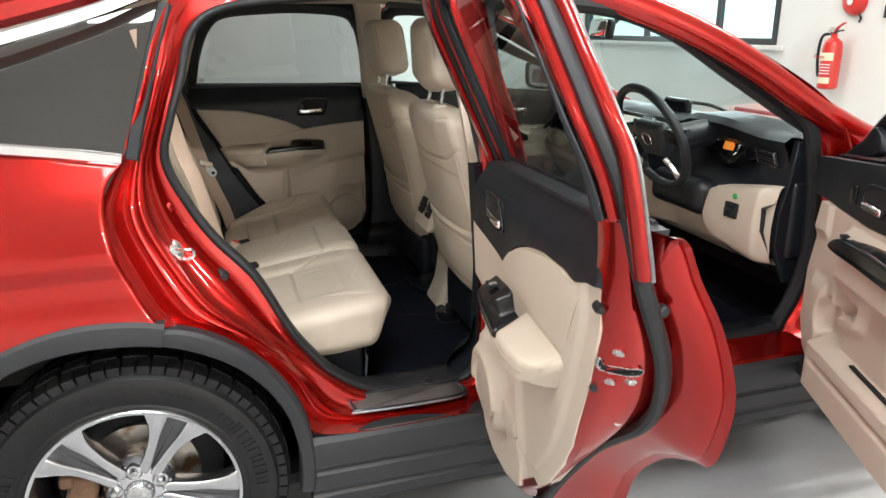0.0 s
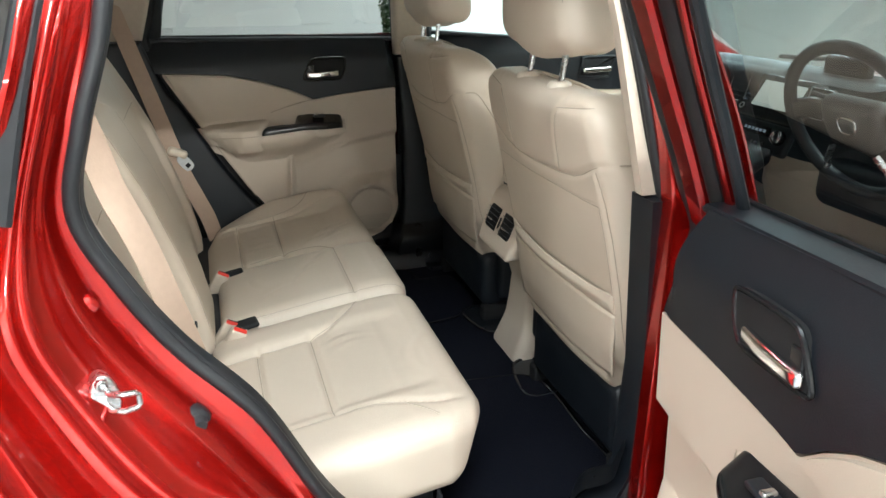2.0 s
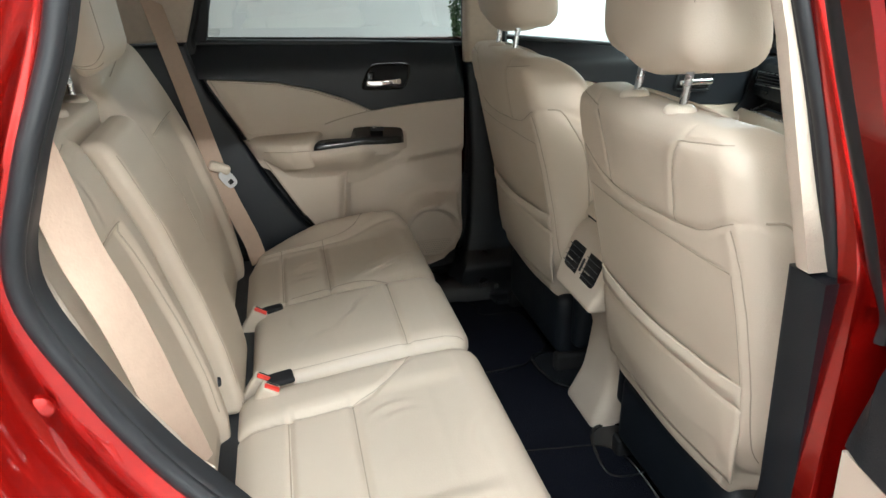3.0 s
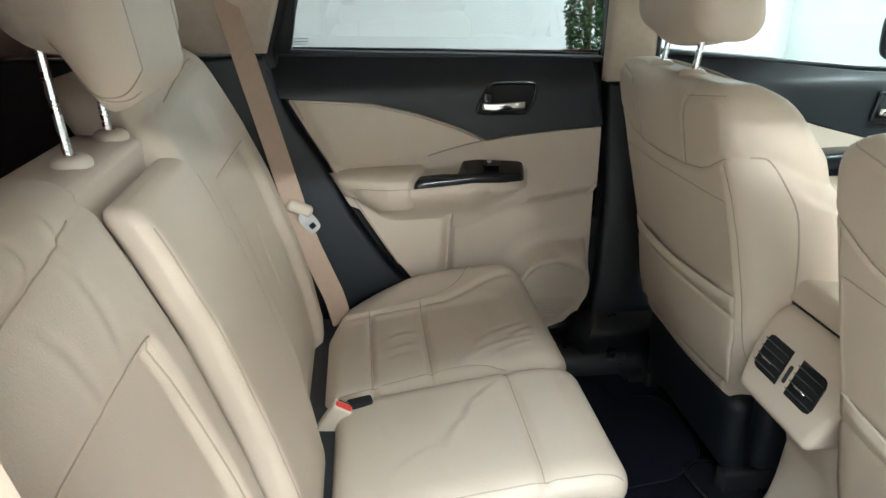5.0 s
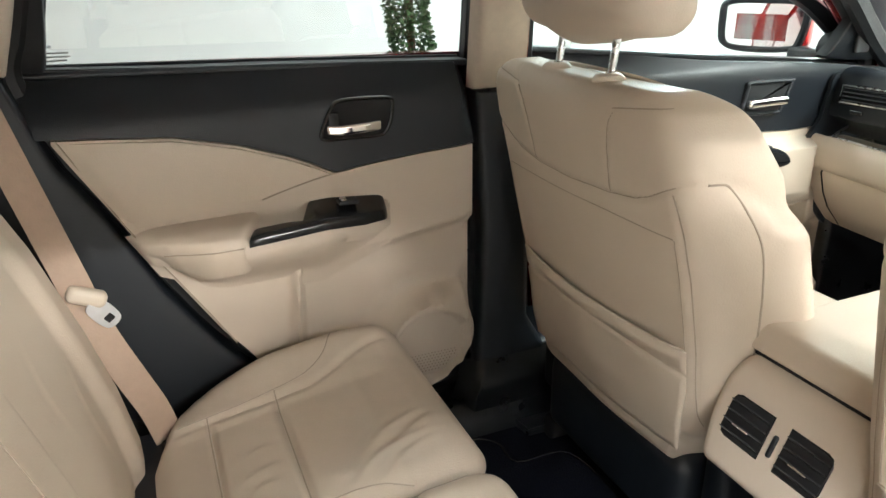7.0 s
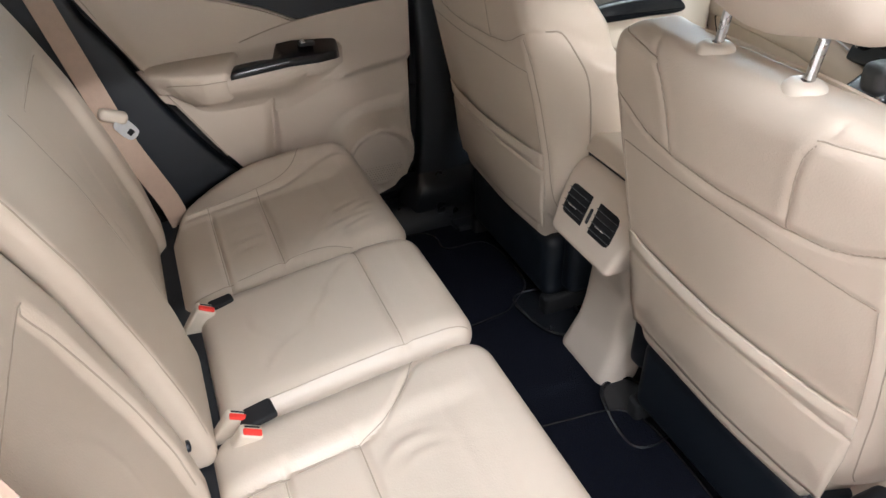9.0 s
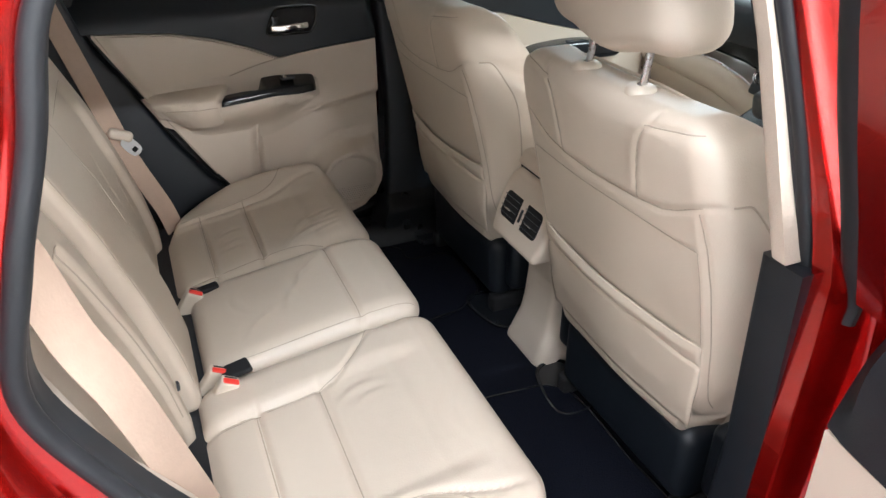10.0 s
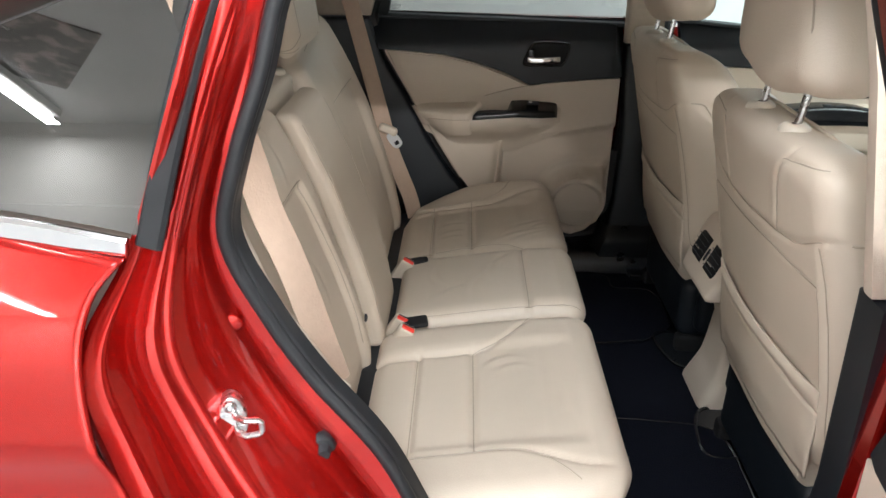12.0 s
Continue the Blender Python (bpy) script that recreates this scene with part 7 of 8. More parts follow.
    Shape().add(v, grid_faces(24, 24)).side(m).make("pillar_foot", FOOT_BLACK, car, "black plastic pillar foot")
    # outer face of the pillar
    if m > 0:
        return
    v = []
    for z in np.linspace(0.42, 1.56, 40):
        x0, x1 = np.interp(z, [0.42, 1.15, 1.35, 1.56], [0.88, 0.885, 0.86, 0.83]), np.interp(z, [0.42, 1.15, 1.4, 1.56], [0.99, 0.99, 0.95, 0.92])
        y = np.interp(z, [0.42, 1.0, 1.1, 1.2, 1.56], [0.785, 0.785, 0.781, 0.747, 0.61])
        for u, d in ((0.0, -0.03), (0.0, -0.004), (0.06, 0.0), (0.35, 0.003), (0.65, 0.003), (0.94, 0.0), (1.0, -0.004), (1.0, -0.03)):
            v.append((x0 + (x1 - x0) * u, y + d, z))
    Shape().add(v, grid_faces(40, 8)).side(m).make("middle_pillar", RED, car)


side_trims(1)
side_trims(-1)


# mats
def floor_mat(pts, x, y, label):
    ob = tagged(empty("floor_mat", (x, y, 0.42)), label, "floor mat", "floor mats")
    s = slab(outline(pts, 60), 0.0, 0.009, 0.004)
    s.move(lambda a, b, c: (a - x, c - y, b))
    s.make("mat", MAT, ob)
    e = outline(pts, 60)
    tube([(p[0] - x, p[1] - y, 0.008) for p in e], 0.003, True, 6).make("binding", GLOSSY, ob)
    return ob


floor_mat([(0.63, -0.56), (0.60, -0.45), (0.62, -0.16), (0.88, -0.14), (0.985, -0.19), (0.99, -0.40), (0.98, -0.58), (0.80, -0.60)], 0.8, -0.37, "black carpet mat in the rear footwell")
floor_mat([(0.62, 0.20), (0.61, 0.45), (0.63, 0.57), (0.80, 0.60), (0.86, 0.57), (0.87, 0.50), (0.98, 0.48), (0.99, 0.30), (0.93, 0.23), (0.86, 0.20)], 0.8, 0.4, "black carpet mat in the rear footwell")
floor_mat([(1.55, -0.60), (1.52, -0.40), (1.55, -0.18), (1.95, -0.16), (2.0, -0.4), (1.95, -0.62)], 1.75, -0.4, "black carpet mat in the front footwell")
for e in (-1, 1):
    t = [(0.93, 0.235 * e), (0.955, 0.10 * e), (1.03, 0.09 * e), (1.05, 0.2 * e), (1.0, 0.25 * e)]
    rc = tagged(empty("rail_cover", (0.98, 0.18 * e, 0.42)), "black plastic seat-rail cover on the floor", "trim cover", "rail covers")
    tube([(p[0] - 0.98, p[1] - 0.18 * e, 0.006) for p in outline(t, 40)], 0.005, True, 6).make("rim", GLOSSY, rc)
    slab(outline(t, 40), 0.0, 0.006, 0.003).move(lambda a, b, c: (a - 0.98, c - 0.18 * e, b)).make("cover", FOOT_BLACK, rc)
rc = tagged(empty("rail_cover", (1.0, 0.61, 0.418)), "black plastic seat-rail cover beside the sill", "trim cover", "rail covers")
t = [(0.945, 0.644), (0.938, 0.585), (0.955, 0.575), (1.055, 0.577), (1.07, 0.59), (1.072, 0.644)]
slab(outline(t, 40), 0.0, 0.014, 0.004).move(lambda a, b, c: (a - 1.0, c - 0.61, b)).make("cover", FOOT_BLACK, rc)
tube([(p[0] - 1.0, p[1] - 0.61, 0.013) for p in outline(t, 40)], 0.0035, True, 6).make("rim", CLADDING, rc)
paper = tagged(empty("paper_floor_cover", (1.62, -0.5, 0.43)), "white paper mat printed in blue and red", "paper mat")
slab([(-0.12, -0.16), (0.14, -0.16), (0.14, 0.16), (-0.12, 0.16)], 0.0, 0.002, 0.0005).move(lambda a, b, c: (a, c, b)).make("sheet", PAPER, paper)
slab([(-0.09, -0.14), (-0.05, -0.14), (-0.05, 0.14), (-0.09, 0.14)], 0.0025, 0.0032, 0.0002).move(lambda a, b, c: (a, c, b)).make("blue_band", PAPER_BLUE, paper)
slab([(-0.03, -0.14), (0.0, -0.14), (0.0, 0.14), (-0.03, 0.14)], 0.0025, 0.0032, 0.0002).move(lambda a, b, c: (a, c, b)).make("red_band", PAPER_RED, paper)

# ---- centre console ----
con = tagged(empty("centre_console", (1.1, 0, 0.42)), "cream centre console with two rear air vents", "console")


def con_part(s, name, mat, parent=None, label="", **kw):
    return s.move(lambda x, y, z: (x - 1.1, y, z - 0.42)).make(name, mat, parent or con, label, **kw)


# column: narrow at the knee, broad foot
col = soft_box((0.10, 0.18, 0.36), 0.03, (4, 6, 20), (0, 0, 0))
def col_shape(x, y, z):
    Z = 0.58 + z
    w = np.interp(Z, [0.40, 0.45, 0.55, 0.66, 0.74, 0.78], [1.02, 0.92, 0.80, 0.84, 1.12, 1.22])
    X = np.interp(Z, [0.40, 0.44, 0.50, 0.62, 0.72, 0.78], [1.005, 1.02, 1.045, 1.06, 1.03, 0.995]) + x
    return X, y * w, Z
con_part(col.move(col_shape), "column", VINYL, None, "cream moulded console column")
# vent housing: a slanted face
hs = soft_box((0.16, 0.225, 0.15), 0.018, (5, 12, 8), (0, 0, 0))
def hs_shape(x, y, z):
    t = (z + 0.075) / 0.15
    w = 0.88 + 0.12 * bump(t, 0.0, 0.5)
    # the upper corners are rounded off
    w = w * (1 - 0.13 * bump(t, 0.62, 1.0) ** 2)
    return 1.03 + x + 0.0625 * (t - 0.485), y * w, 0.793 + z
con_part(hs.move(hs_shape), "vent_housing", VINYL, None, "cream vent housing")
con_part(soft_box((0.42, 0.19, 0.13), 0.03, (4, 4, 3), (1.28, 0, 0.79)), "box", VINYL)
con_part(soft_box((0.42, 0.215, 0.040), 0.012, (8, 8, 4), (1.200, 0, 0.8905)).move(lambda x, y, z: (x + 0.35 * (z - 0.873) * bump(x, 1.2, 1.05), y, z)), "arm_rest_lid", LEATHER, None, "cream leather arm-rest lid")
con_part(soft_box((0.405, 0.190, 0.008), 0.003, (4, 4, 2), (1.198, 0, 0.8690)), "lid_gap", DARKVOID)
# the slanted face's own axes: across y, up along the slope
fa = pose(0.9535, 0, 0.798, 0, 22.6, 0)
def vent(y0, y1, e):
    # outer corners round, inner ones nearly square
    o = y1 if e > 0 else y0
    i = y0 if e > 0 else y1
    z0, z1 = -0.0365, 0.0255
    rim = [(i, z0), (o - e * 0.012, z0), (o - e * 0.004, z0 + 0.003), (o, z0 + 0.012), (o, z1 - 0.012), (o - e * 0.004, z1 - 0.003), (o - e * 0.012, z1), (i, z1)]
    mid = (y0 + y1) / 2
    small = [(mid + (y - mid) * 0.95, -0.0055 + (z + 0.0055) * 0.94) for y, z in rim]
    turn = lambda x, y, z: (-y, x, z)
    vent_ob = con_part(slab(rim, -0.004, 0.0014, 0.0008).move(turn).place(fa), "air_vent", GLOSSY, None, "black louvred air vent")
    con_part(slab(small, 0.0, 0.0022, 0.0004).move(turn).place(fa), "vent_mouth", DARKVOID, vent_ob)
    for k in range(4):
        con_part(box(-0.004, 0.004, min(small[0][0], small[3][0]) + 0.001, max(small[0][0], small[3][0]) - 0.001, -0.0008, 0.0008).place(fa @ pose(-0.0035, 0, -0.0265 + 0.0135 * k, 0, 28, 0)), "louvre", LOUVRE, vent_ob)
    con_part(soft_box((0.005, 0.027, 0.0034), 0.0015, (2, 3, 2), (-0.0075, mid, -0.0130)).place(fa), "vent_slider", CHROME, vent_ob)
vent(0.016, 0.083, 1)
vent(-0.073, -0.0085, -1)
con_part(soft_box((0.006, 0.007, 0.031), 0.0028, (2, 2, 4), (-0.001, 0.004, -0.009)).place(fa), "vent_wheel", BLACK)
# gear lever
con_part(soft_box((0.26, 0.17, 0.05), 0.02, (4, 4, 2), (1.60, 0.02, 0.80)).move(lambda x, y, z: (x, y, z + 0.5 * (x - 1.5))), "gear_plinth", GLOSSY)
con_part(tube([(1.65, 0.012, 0.86), (1.635, 0.010, 0.925)], 0.010), "gear_stalk", SATIN)
con_part(soft_box((0.072, 0.058, 0.070), 0.024, (4, 4, 4), arcs=4).move(lambda x, y, z: (1.622 + x - 0.12 * z, 0.006 + y * (1 + 0.12 * bump(z, 0.0, 0.03)), 0.946 + z)), "gear_knob", CLADDING, None, "grey leather gear knob")
con_part(lathe([(0, 0.006), (0.007, 0.005), (0.0095, 0.0)], 18, "y").place(pose(1.612, -0.023, 0.952, 0, 0, 180)), "shift_button", CHROME)

# ---- dashboard ----
dash = tagged(empty("dashboard", (2.04, 0, 0.8)), "black and cream dashboard with instruments and vents", "dashboard")


def dash_part(s, name, mat, parent=None, label="", **kw):
    return s.move(lambda x, y, z: (x - 1.95, y, z - 0.8)).make(name, mat, parent or dash, label, **kw)


def set_part(s, name, mat, parent=None, label="", **kw):
    return s.move(lambda x, y, z: (x - 2.04, y, z - 0.8)).make(name, mat, parent or dash, label, **kw)


ys = np.linspace(-0.70, 0.70, 57)
top, mid, low = [], [], []
for y in ys:
    hood = math.exp(-((y + 0.36) / 0.17) ** 4)
    cen = math.exp(-((y - 0.02) / 0.19) ** 4)
    crv = 0.03 * (y / 0.7) ** 2
    for x, z in ((2.24, 1.055), (2.10, 1.085 + 0.02 * hood), (1.95, 1.105 + 0.03 * hood), (1.86 - 0.05 * hood, 1.10 + 0.035 * hood), (1.835 - 0.05 * hood, 1.085 + 0.03 * hood), (1.845 - 0.02 * cen, 1.06)):
        top.append((x - crv * (0.3 if x > 2.2 else 0.6), y, z))
    for x, z in ((1.85 - 0.02 * cen, 1.06), (1.87 - 0.06 * cen + 0.09 * hood, 1.0), (1.86 - 0.08 * cen + 0.05 * hood, 0.94), (1.83 - 0.09 * cen, 0.89)):
        mid.append((x - crv * 0.6, y, z))
    for x, z in ((1.83 - 0.09 * cen, 0.89), (1.80 - 0.06 * cen, 0.875), (1.80 - 0.06 * cen, 0.80), (1.84 - 0.06 * cen, 0.70), (1.95, 0.62), (2.10, 0.60)):
        low.append((x - crv * 0.6, y, z))
dash_part(Shape().add(top, grid_faces(57, 6)), "upper_dash", BLACK, None, "black grained dashboard top")
dash_part(Shape().add(mid[:33 * 4], grid_faces(33, 4)), "dash_fascia", BLACK)
dash_part(Shape().add(low[:13 * 6], grid_faces(13, 6)), "lower_dash", BLACK, None, "black lower dashboard above the pedals")
dash_part(Shape().add(low[12 * 6:32 * 6], grid_faces(20, 6)), "lower_dash", VINYL, None, "cream lower dashboard")
dash_part(slab([(2.2, 1.05), (1.86, 1.09), (1.845, 0.95), (1.82, 0.86), (1.82, 0.75), (1.88, 0.62), (2.15, 0.60)], -0.693, -0.714, 0.004), "end_cover", BLACK)
set_part(slab(outline([(2.2, 1.05), (1.84, 1.11), (1.79, 1.06), (1.778, 1.005), (1.742, 0.955), (1.734, 0.915), (1.752, 0.875), (1.795, 0.80), (1.860, 0.722), (1.95, 0.70), (2.15, 0.70)], 60), 0.686, 0.697, 0.003), "end_cover", BLACK, None, "black end of the dashboard")


def dash_run(y0, y1, n, profile, name, mat, label):
    """A moulding along the dashboard: profile(y) gives its (x, z) nodes from top to bottom."""
    v, k = [], 0
    for y in np.linspace(y0, y1, n):
        p = profile(y)
        k = len(p)
        v += [(x, y, z) for x, z in p]
    return set_part(Shape().add(v, grid_faces(n, k)), name, mat, None, label, angle=50)


def pad_top(y):
    return float(np.interp(y, [0.09, 0.135, 0.228, 0.334, 0.50, 0.67], [0.872, 0.898, 0.932, 0.953, 0.962, 0.968]))


def vent_strip(y):
    c = float(bump(np.array(y), 0.60, 0.68)) * 0.02
    return [(1.86, 1.118), (1.815 + c, 1.116), (1.795 + c, 1.104), (1.788 + c, 1.06), (1.780 + c, 1.02), (1.783 + c, 1.010), (1.80 + c, 1.004), (1.850, pad_top(y) + 0.008), (1.862, pad_top(y) - 0.006)]


def pad(y):
    z, c = pad_top(y), 0.02 * (1 - y / 0.67)
    return [(1.865, z - 0.014), (1.80 - c, z - 0.012), (1.776 - c, z - 0.003), (1.768 - c, z), (1.760 - c, z - 0.004), (1.748 - c, z - 0.020), (1.742 - c, z - 0.045), (1.746 - c, z - 0.066), (1.757 - c, z - 0.078), (1.775 - c, z - 0.082)]


def glovebox(y):
    z, c = pad_top(y) - 0.080, 0.02 * (1 - y / 0.67)
    return [(1.79 - c, z), (1.768 - c, z - 0.002), (1.765 - c, z - 0.008), (1.785 - c, z - 0.06), (1.81 - c, z - 0.10), (1.866 - c, z - 0.158), (1.90, z - 0.170), (2.05, z - 0.172)]


dash_run(0.10, 0.688, 40, vent_strip, "vent_strip", BLACK, "black vent panel of the dashboard")
dash_run(0.09, 0.688, 40, pad, "dash_pad", VINYL, "cream padded dash roll with an open tray")
dash_run(0.10, 0.645, 40, glovebox, "glovebox_lid", VINYL, "cream glovebox lid")
dash_run(0.650, 0.688, 4, glovebox, "glovebox_surround", VINYL, "cream strip beside the glovebox")
# thin metal bead put on the cream lip as its lit highlight
set_part(tube(curve_pts([(1.7735 - 0.02 * (1 - y / 0.67), y, pad_top(y) + 0.0005) for y in np.linspace(0.10, 0.64, 16)] + [(1.80, 0.652, 0.972), (1.84, 0.656, 0.985)], 50), 0.0032, n=6), "tray_edge_glint", SATIN, None, "bright bead standing in for light on the tray's edge")
# instruments
inst = dash_part(lathe([(0.0, 0.004), (0.055, 0.004), (0.075, 0.0), (0.085, -0.02), (0.088, -0.03)], 40, "x").place(pose(1.90, -0.36, 1.03, 0, -14, 180)), "speedometer", GLOSSY, None, "round speedometer with an amber display")
dash_part(lathe([(0.048, 0.006), (0.052, 0.009), (0.056, 0.006)], 40, "x").place(pose(1.90, -0.36, 1.03, 0, -14, 180)), "dial_ring", CHROME, inst)
dash_part(slab(outline([(-0.022, -0.025), (0.022, -0.025), (0.026, 0.0), (0.018, 0.02), (-0.018, 0.02), (-0.026, 0.0)], 24), 0, 0.003, 0.001).place(pose(1.893, -0.36, 1.020, 0, -14, 90)), "amber_display", AMBER, inst)
for e in (-1, 1):
    dash_part(lathe([(0.0, 0.002), (0.030, 0.002), (0.034, 0.004), (0.038, 0.0), (0.040, -0.02)], 28, "x").place(pose(1.905, -0.36 + e * 0.105, 1.022, 0, -14, 180)), "side_gauge", GLOSSY, inst)
    for k in range(6):
        dash_part(box(-0.001, 0.001, -0.001, 0.001, 0.022, 0.029).place(pose(1.899, -0.36 + e * 0.105, 1.022, 0, -14, 0) @ pose(0, 0, 0, 60 - e * 20 * k, 0, 0)), "dial_mark", DIAL, inst)
for k in range(13):
    a = radians(-40 + 260 * k / 12)
    dash_part(box(-0.001, 0.001, -0.0012, 0.0012, 0.058, 0.068).place(pose(1.892, -0.36, 1.03, 0, -14, 0) @ pose(0, 0, 0, 90 - math.degrees(a), 0, 0)), "dial_mark", DIAL, inst)
# vents: outer pair and the pair beside the screen
def dash_vent(x, y, z, w, h, turn, lean=-18):
    base = pose(x, y, z, 0, lean, turn)
    v0 = dash_part(soft_box((0.012, w, h), 0.005, (2, 4, 4)).place(base), "dash_vent", GLOSSY, None, "black louvred dashboard vent")
    for k in range(4):
        dash_part(box(-0.010, -0.004, -w / 2 + 0.01, w / 2 - 0.01, -0.0015, 0.0015).place(base @ pose(0, 0, (k - 1.5) * h * 0.2)), "louvre", CLADDING, v0)
    dash_part(tube([(-0.008, a * (w / 2 - 0.004), b * (h / 2 - 0.004)) for a, b in ((-1, -1), (1, -1), (1, 1), (-1, 1))], 0.002, True, 5).place(base), "vent_ring", SATIN, v0)
dash_vent(1.850, -0.60, 1.022, 0.12, 0.055, -12)
dash_vent(1.702, 0.570, 1.066, 0.165, 0.046, 4, 10)
dash_part(soft_box((0.006, 0.032, 0.010), 0.0025, (2, 3, 2), (1.689, 0.600, 1.030)), "vent_wheel", GLOSSY)
dash_vent(1.705, -0.120, 1.060, 0.080, 0.085, 0, 15)
dash_vent(1.705, 0.180, 1.060, 0.080, 0.085, 0, 15)
dash_part(soft_box((0.06, 0.06, 0.012), 0.005, (2, 2, 2), (1.93, -0.61, 1.098)), "demister_vent", GLOSSY)
# screen and radio, leaning back
unit = pose(1.799, 0.03, 1.046, 0, 33, 0)
scr = set_part(soft_box((0.02, 0.265, 0.135), 0.008, (2, 4, 4)).place(unit), "head_unit", GLOSSY, None, "black head unit with a lit screen")
set_part(box(-0.0125, -0.0105, -0.085, 0.073, -0.032, 0.046).place(unit), "screen", SCREEN, scr)
for e in (-1, 1):
    for k in range(5):
        set_part(soft_box((0.005, 0.016, 0.007), 0.002, (2, 2, 2)).place(unit @ pose(-0.011, -0.006 + e * 0.108, 0.046 - 0.017 * k)), "button", BLACK, scr)
        set_part(box(-0.0142, -0.0134, -0.006, 0.006, -0.0008, 0.0008).place(unit @ pose(0, -0.006 + e * 0.108, 0.046 - 0.017 * k)), "button_mark", DIAL, scr)
    set_part(lathe([(0.006, 0.002), (0.008, 0.004), (0.010, 0.002)], 20, "x").place(unit @ pose(-0.011, -0.006 + e * 0.108, -0.042, 0, 0, 180)), "button_ring", SATIN, scr)
# climate panel below, between two knobs
low_face = pose(1.765, 0.058, 0.945, 0, 22, 0)
clim = set_part(soft_box((0.024, 0.27, 0.085), 0.010, (2, 6, 4)).place(low_face), "climate_panel", BLACK, None, "black climate panel with a lit display")
set_part(soft_box((0.008, 0.125, 0.026), 0.003, (2, 4, 2), (-0.0105, 0.0, 0.014)).place(low_face), "climate_display", GLOSSY, clim)
for k in range(6):
    set_part(box(-0.0152, -0.0146, -0.046 + 0.015 * k, -0.036 + 0.015 * k, 0.010, 0.018).place(low_face), "lit_mark", DIAL, clim)
    set_part(soft_box((0.006, 0.015, 0.010), 0.002, (2, 2, 2), (-0.0115, -0.05 + 0.02 * k, -0.022)).place(low_face), "button", GLOSSY, clim)
for e in (-1, 1):
    at = low_face @ pose(-0.012, e * 0.103, 0.006, 0, 0, 180)
    set_part(lathe([(0, 0.016), (0.010, 0.016), (0.0125, 0.018), (0.017, 0.017), (0.019, 0.012), (0.020, 0.0)], 26, "x").place(at), "climate_knob", GLOSSY, clim)
    for r in (0.0115, 0.0175):
        set_part(lathe([(r - 0.0016, 0.017), (r, 0.0192), (r + 0.0016, 0.017)], 26, "x").place(at), "knob_ring", CHROME, clim)
dash_part(soft_box((0.10, 0.31, 0.13), 0.04, (3, 6, 4), (1.785, -0.265, 0.850)), "column_surround", BLACK, None, "black steering column surround")
# second display high on the dash
dash_part(soft_box((0.03, 0.16, 0.06), 0.012, (2, 4, 3), (1.93, 0.02, 1.125)), "top_display", GLOSSY)
# driver's knee panel: cream pod with switch block and a green button
v = []
for y in np.linspace(-0.392, -0.70, 34):
    zt = np.interp(-y, [0.392, 0.41, 0.45, 0.60, 0.70], [0.862, 0.886, 0.902, 0.930, 0.945])
    zb = np.interp(-y, [0.392, 0.41, 0.455, 0.58, 0.70], [0.770, 0.748, 0.720, 0.700, 0.683])
    x = 1.778 + 1.3 * max(0.0, -0.665 - y) + 0.02 * max(0.0, (y + 0.412) / 0.02)
    for w, d in ((-0.01, 0.09), (0.0, 0.02), (0.03, 0.006), (0.10, 0.0), (0.3, -0.006), (0.5, -0.008), (0.7, -0.004), (0.9, 0.004), (0.97, 0.012), (1.0, 0.03), (1.0, 0.10)):
        v.append((x + d - 0.012 * w, y, zt + (zb - zt) * w))
pn = dash_part(Shape().add(v, grid_faces(34, 11)), "knee_panel", VINYL, None, "cream lower dash panel", angle=60)
face = pose(1.766, -0.560, 0.842, 0, 4, 2)
dash_part(soft_box((0.014, 0.062, 0.052), 0.004, (2, 3, 3)).place(face), "switch_block", GLOSSY, pn)
for a in (-1, 0, 1):
    for b in (-1, 1):
        dash_part(soft_box((0.005, 0.015, 0.017), 0.002, (2, 2, 2)).place(face @ pose(-0.0075, 0.019 * a, 0.012 * b)), "switch", BLACK, pn)
dash_part(lathe([(0, 0.006), (0.008, 0.005), (0.010, 0)], 18, "x").place(pose(1.770, -0.566, 0.890, 0, 0, 182)), "eco_button", GREEN, pn, "green round button")
dash_part(soft_box((0.26, 0.05, 0.26), 0.02, (4, 2, 4), (1.990, -0.700, 0.83)), "kick_trim", BLACK)
set_part(soft_box((0.50, 0.04, 0.50), 0.015, (4, 2, 4), (2.11, 0.690, 0.66)), "kick_trim", FOOT_BLACK)

# ---- steering wheel ----
sw = tagged(empty("steering_wheel", (1.66, -0.352, 1.068)), "black leather steering wheel with a chrome badge", "steering wheel")
sw.rotation_euler = (0, radians(-24), 0)
tube([(0, 0.185 * math.cos(a), 0.185 * math.sin(a)) for a in np.linspace(0, 2 * math.pi, 64, endpoint=False)], 0.0155, True, 12).make("rim", BLACK, sw, "black leather rim")
hubm = soft_box((0.055, 0.17, 0.13), 0.026, (3, 6, 5), (0.012, 0, -0.01))
hubm.move(lambda x, y, z: (x, y * (1 - 0.25 * bump(z, 0.0, -0.075)), z)).make("hub", BLACK, sw)
for e in (-1, 1):
    sweep(curve_pts([(0.012, e * 0.07, 0.01), (0.010, e * 0.12, 0.012), (0.0, e * 0.18, 0.0)], 10), rect(0.05, 0.018, 0.006), up=(0, 0, 1)).make("spoke", GLOSSY, sw)
    sweep(curve_pts([(-0.008, e * 0.06, -0.07), (-0.004, e * 0.085, -0.11), (0.0, e * 0.10, -0.15)], 10), rect(0.012, 0.018, 0.004), up=(0, 1, 0)).make("lower_spoke", SATIN, sw)
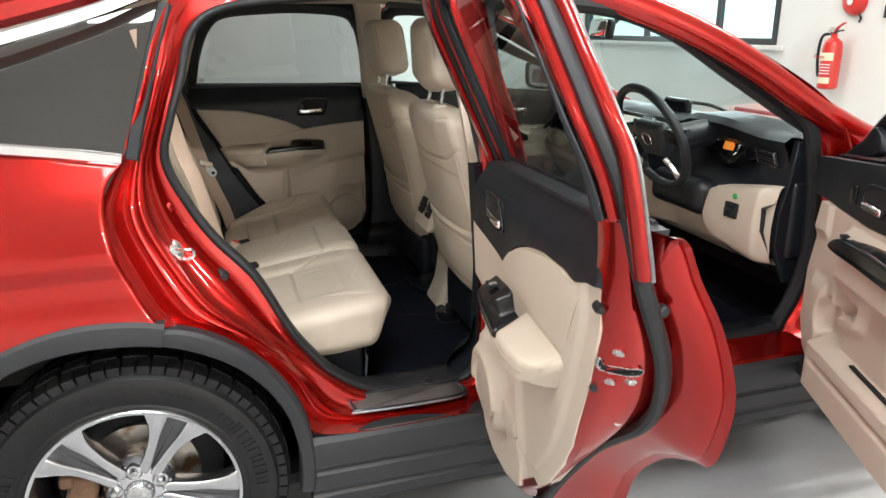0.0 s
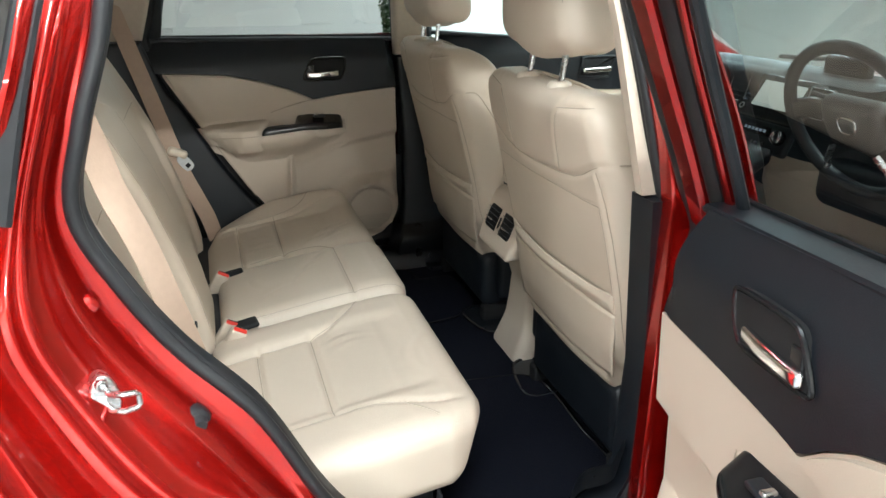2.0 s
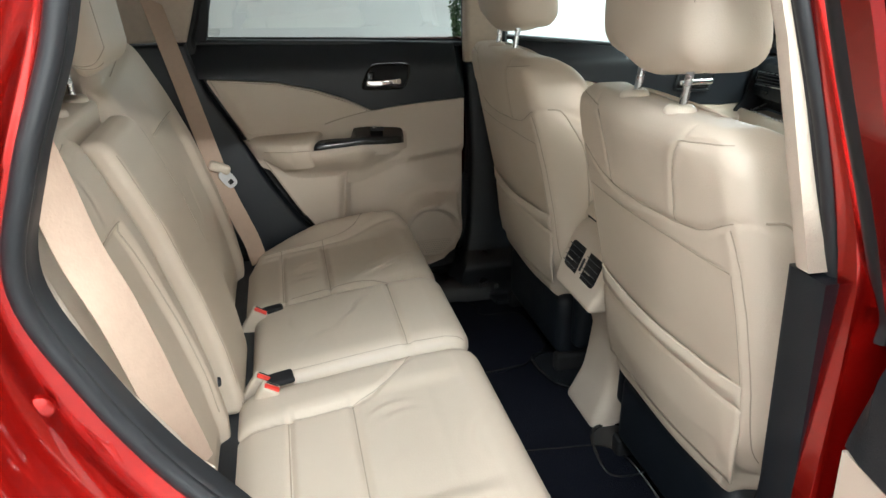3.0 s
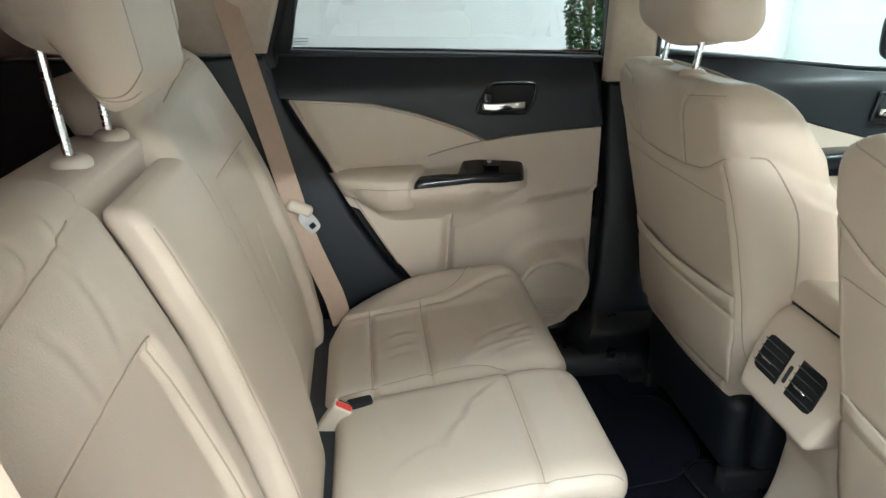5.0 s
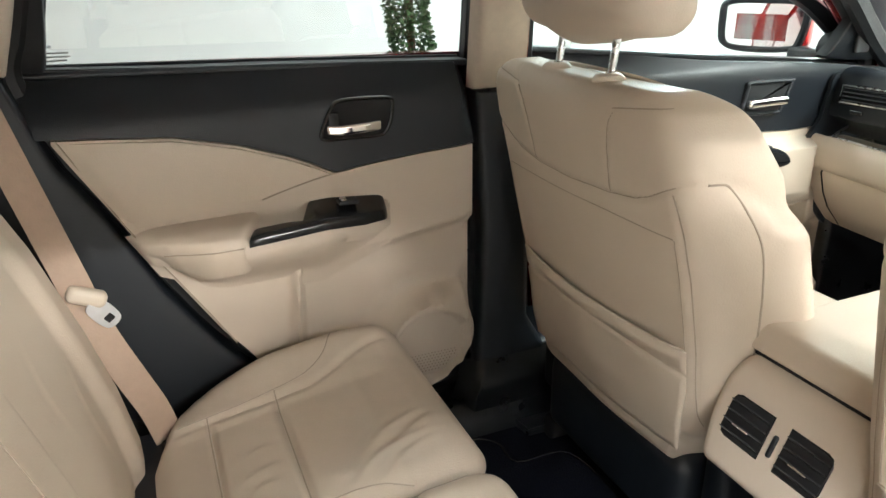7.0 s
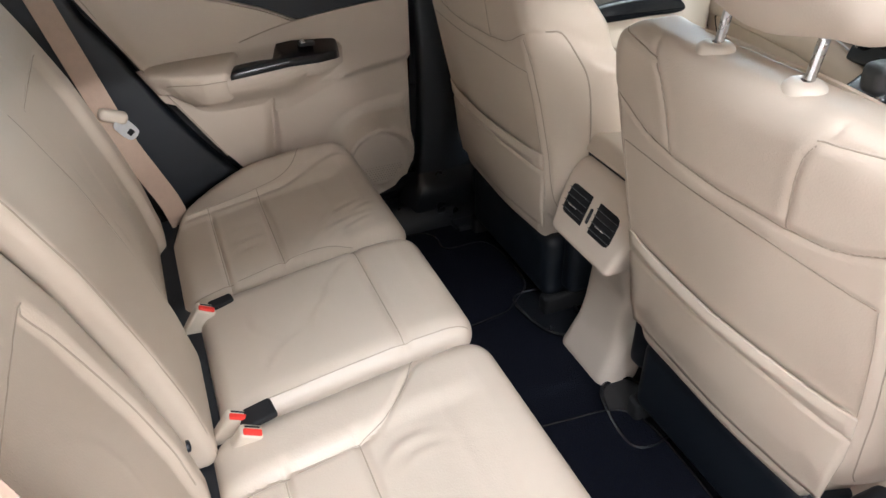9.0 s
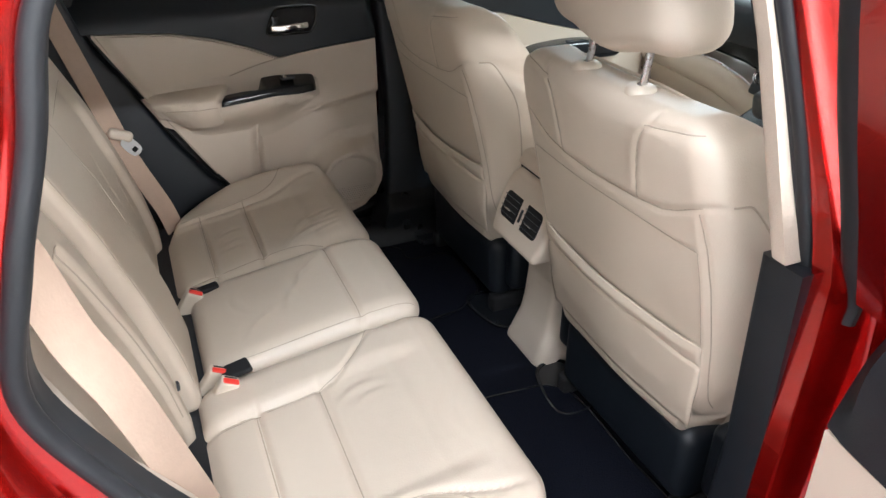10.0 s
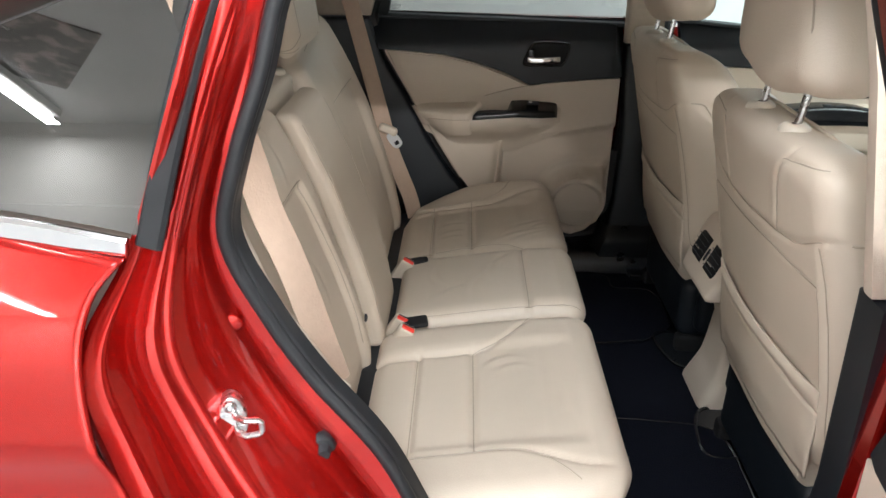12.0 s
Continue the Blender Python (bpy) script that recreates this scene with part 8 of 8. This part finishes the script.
# badge: a plain bright shield
tube([(-0.017, y, z) for y, z in outline([(-0.022, 0.016), (0.022, 0.016), (0.017, -0.018), (-0.017, -0.018)], 28)], 0.0022, True, 6).make("badge", CHROME, sw, "plain chrome badge")
tube([(0.04, 0, -0.035), (0.22, 0, -0.09)], 0.048, n=20).make("column_shroud", BLACK, sw)
for e in (-1, 1):
    tube([(0.05, e * 0.04, 0.0), (0.045, e * 0.16, 0.02)], 0.009).make("stalk", BLACK, sw)

# ---- inside mirror ----
rm = tagged(empty("rear_view_mirror", (1.645, 0.0, 1.424)), "black inside rear-view mirror", "mirror")
rm.rotation_euler = (0, radians(8), radians(-14))
soft_box((0.035, 0.24, 0.07), 0.016, (3, 8, 3)).make("housing", BLACK, rm)
soft_box((0.005, 0.222, 0.056), 0.0024, (2, 6, 3), (-0.0165, 0, 0)).make("mirror_glass", MIRROR, rm)
tube([(0.015, 0, 0.0), (0.06, 0, 0.05)], 0.010).make("stem", BLACK, rm)

# ---- topiary beside the wall ----
def topiary(x, y):
    ob = tagged(empty("topiary_plant", (x, y, 0)), "clipped green topiary column in a dark pot by the wall", "plant")
    lathe([(0.0, 0.0), (0.13, 0.0), (0.15, 0.05), (0.18, 0.34), (0.19, 0.36), (0.175, 0.36), (0.165, 0.32), (0.0, 0.32)], 28, "z").make("pot", FRAME_DARK, ob)
    tube(curve_pts([(0, 0, 0.32), (0.008, 0.0, 0.8), (-0.006, 0.005, 1.4), (0, 0, 1.75)], 14), 0.016).make("trunk", BARK, ob)
    rng = random.Random(4)
    s = Shape()
    for k in range(9000):
        z = 0.42 + 1.45 * rng.random()
        a = rng.random() * 6.283
        spiral = 0.84 + 0.16 * math.sin(a - z * 11.0)
        r = (0.105 - 0.045 * (z - 0.42) / 1.45) * spiral * (0.72 + 0.34 * rng.random())
        c = Vector((r * math.cos(a), r * math.sin(a), z))
        d = Euler((rng.uniform(-1, 1), rng.uniform(-1, 1), a)).to_matrix()
        L, W = rng.uniform(0.012, 0.022), rng.uniform(0.006, 0.011)
        p = [c + d @ Vector(q) for q in ((0, -W * 0.2, 0), (L * 0.45, -W, 0.002), (L, 0, -0.002), (L * 0.45, W, 0.002))]
        s.add([tuple(q) for q in p], [(0, 1, 2, 3)])
    tagged(s.make("foliage", LEAF, ob, "small dense leaves"), kind="stuff")
    return ob


topiary(1.195, 1.9)

# ---- on the walls ----
bell = tagged(empty("fire_bell", (X1, 2.36, 1.60)), "round red fire-alarm bell on the wall", "alarm bell")
lathe([(0.0, -0.075), (0.05, -0.075), (0.09, -0.06), (0.11, -0.03), (0.115, -0.008), (0.0, -0.008)], 36, "x").make("gong", SAFETY_RED, bell)
lathe([(0.0, -0.082), (0.025, -0.081), (0.03, -0.074)], 20, "x").make("boss", PAPER, bell)
tube(curve_pts([(-0.02, -0.06, -0.10), (-0.02, -0.08, -0.13), (-0.01, -0.06, -0.16)], 10), 0.008).make("cable", RUBBER, bell)
sk = tagged(empty("wall_switch_box", (X1, 2.02, 1.52)), "grey switch box with a conduit on the wall", "switch box")
soft_box((0.04, 0.07, 0.10), 0.008, (2, 2, 2), (-0.022, 0, 0)).make("box", CLADDING, sk)
tube(curve_pts([(-0.015, 0, 0.05), (-0.015, 0, 0.6)], 6), 0.010).make("conduit", SATIN, sk)
tube(curve_pts([(-0.02, 0.0, -0.05), (-0.03, -0.06, -0.12), (-0.03, -0.14, -0.05), (-0.02, -0.18, 0.12), (-0.02, -0.15, 0.4)], 20), 0.009).make("cable", RUBBER, sk)
sg = tagged(empty("wall_sign", (X1, 2.78, 1.66)), "small dark sign on the wall", "sign")
box(-0.006, -0.001, -0.05, 0.05, -0.02, 0.02).make("plate", FRAME_DARK, sg)
for k, w in ((0, 0.04), (1, 0.03)):
    box(-0.0085, -0.0062, -w, w, 0.004 - 0.014 * k, 0.009 - 0.014 * k).make("print_line", PAPER, sg)
# printed panel under the ceiling, seen as a reflection in the dark glass
po = tagged(empty("poster", (-2.43, -4.20, CEILING)), "dark printed panel fixed flat under the ceiling", "poster")
po.rotation_euler = (0, 0, radians(50))
box(-0.50, 0.50, -0.26, 0.26, -0.014, -0.002).make("print", POSTER_DARK, po)
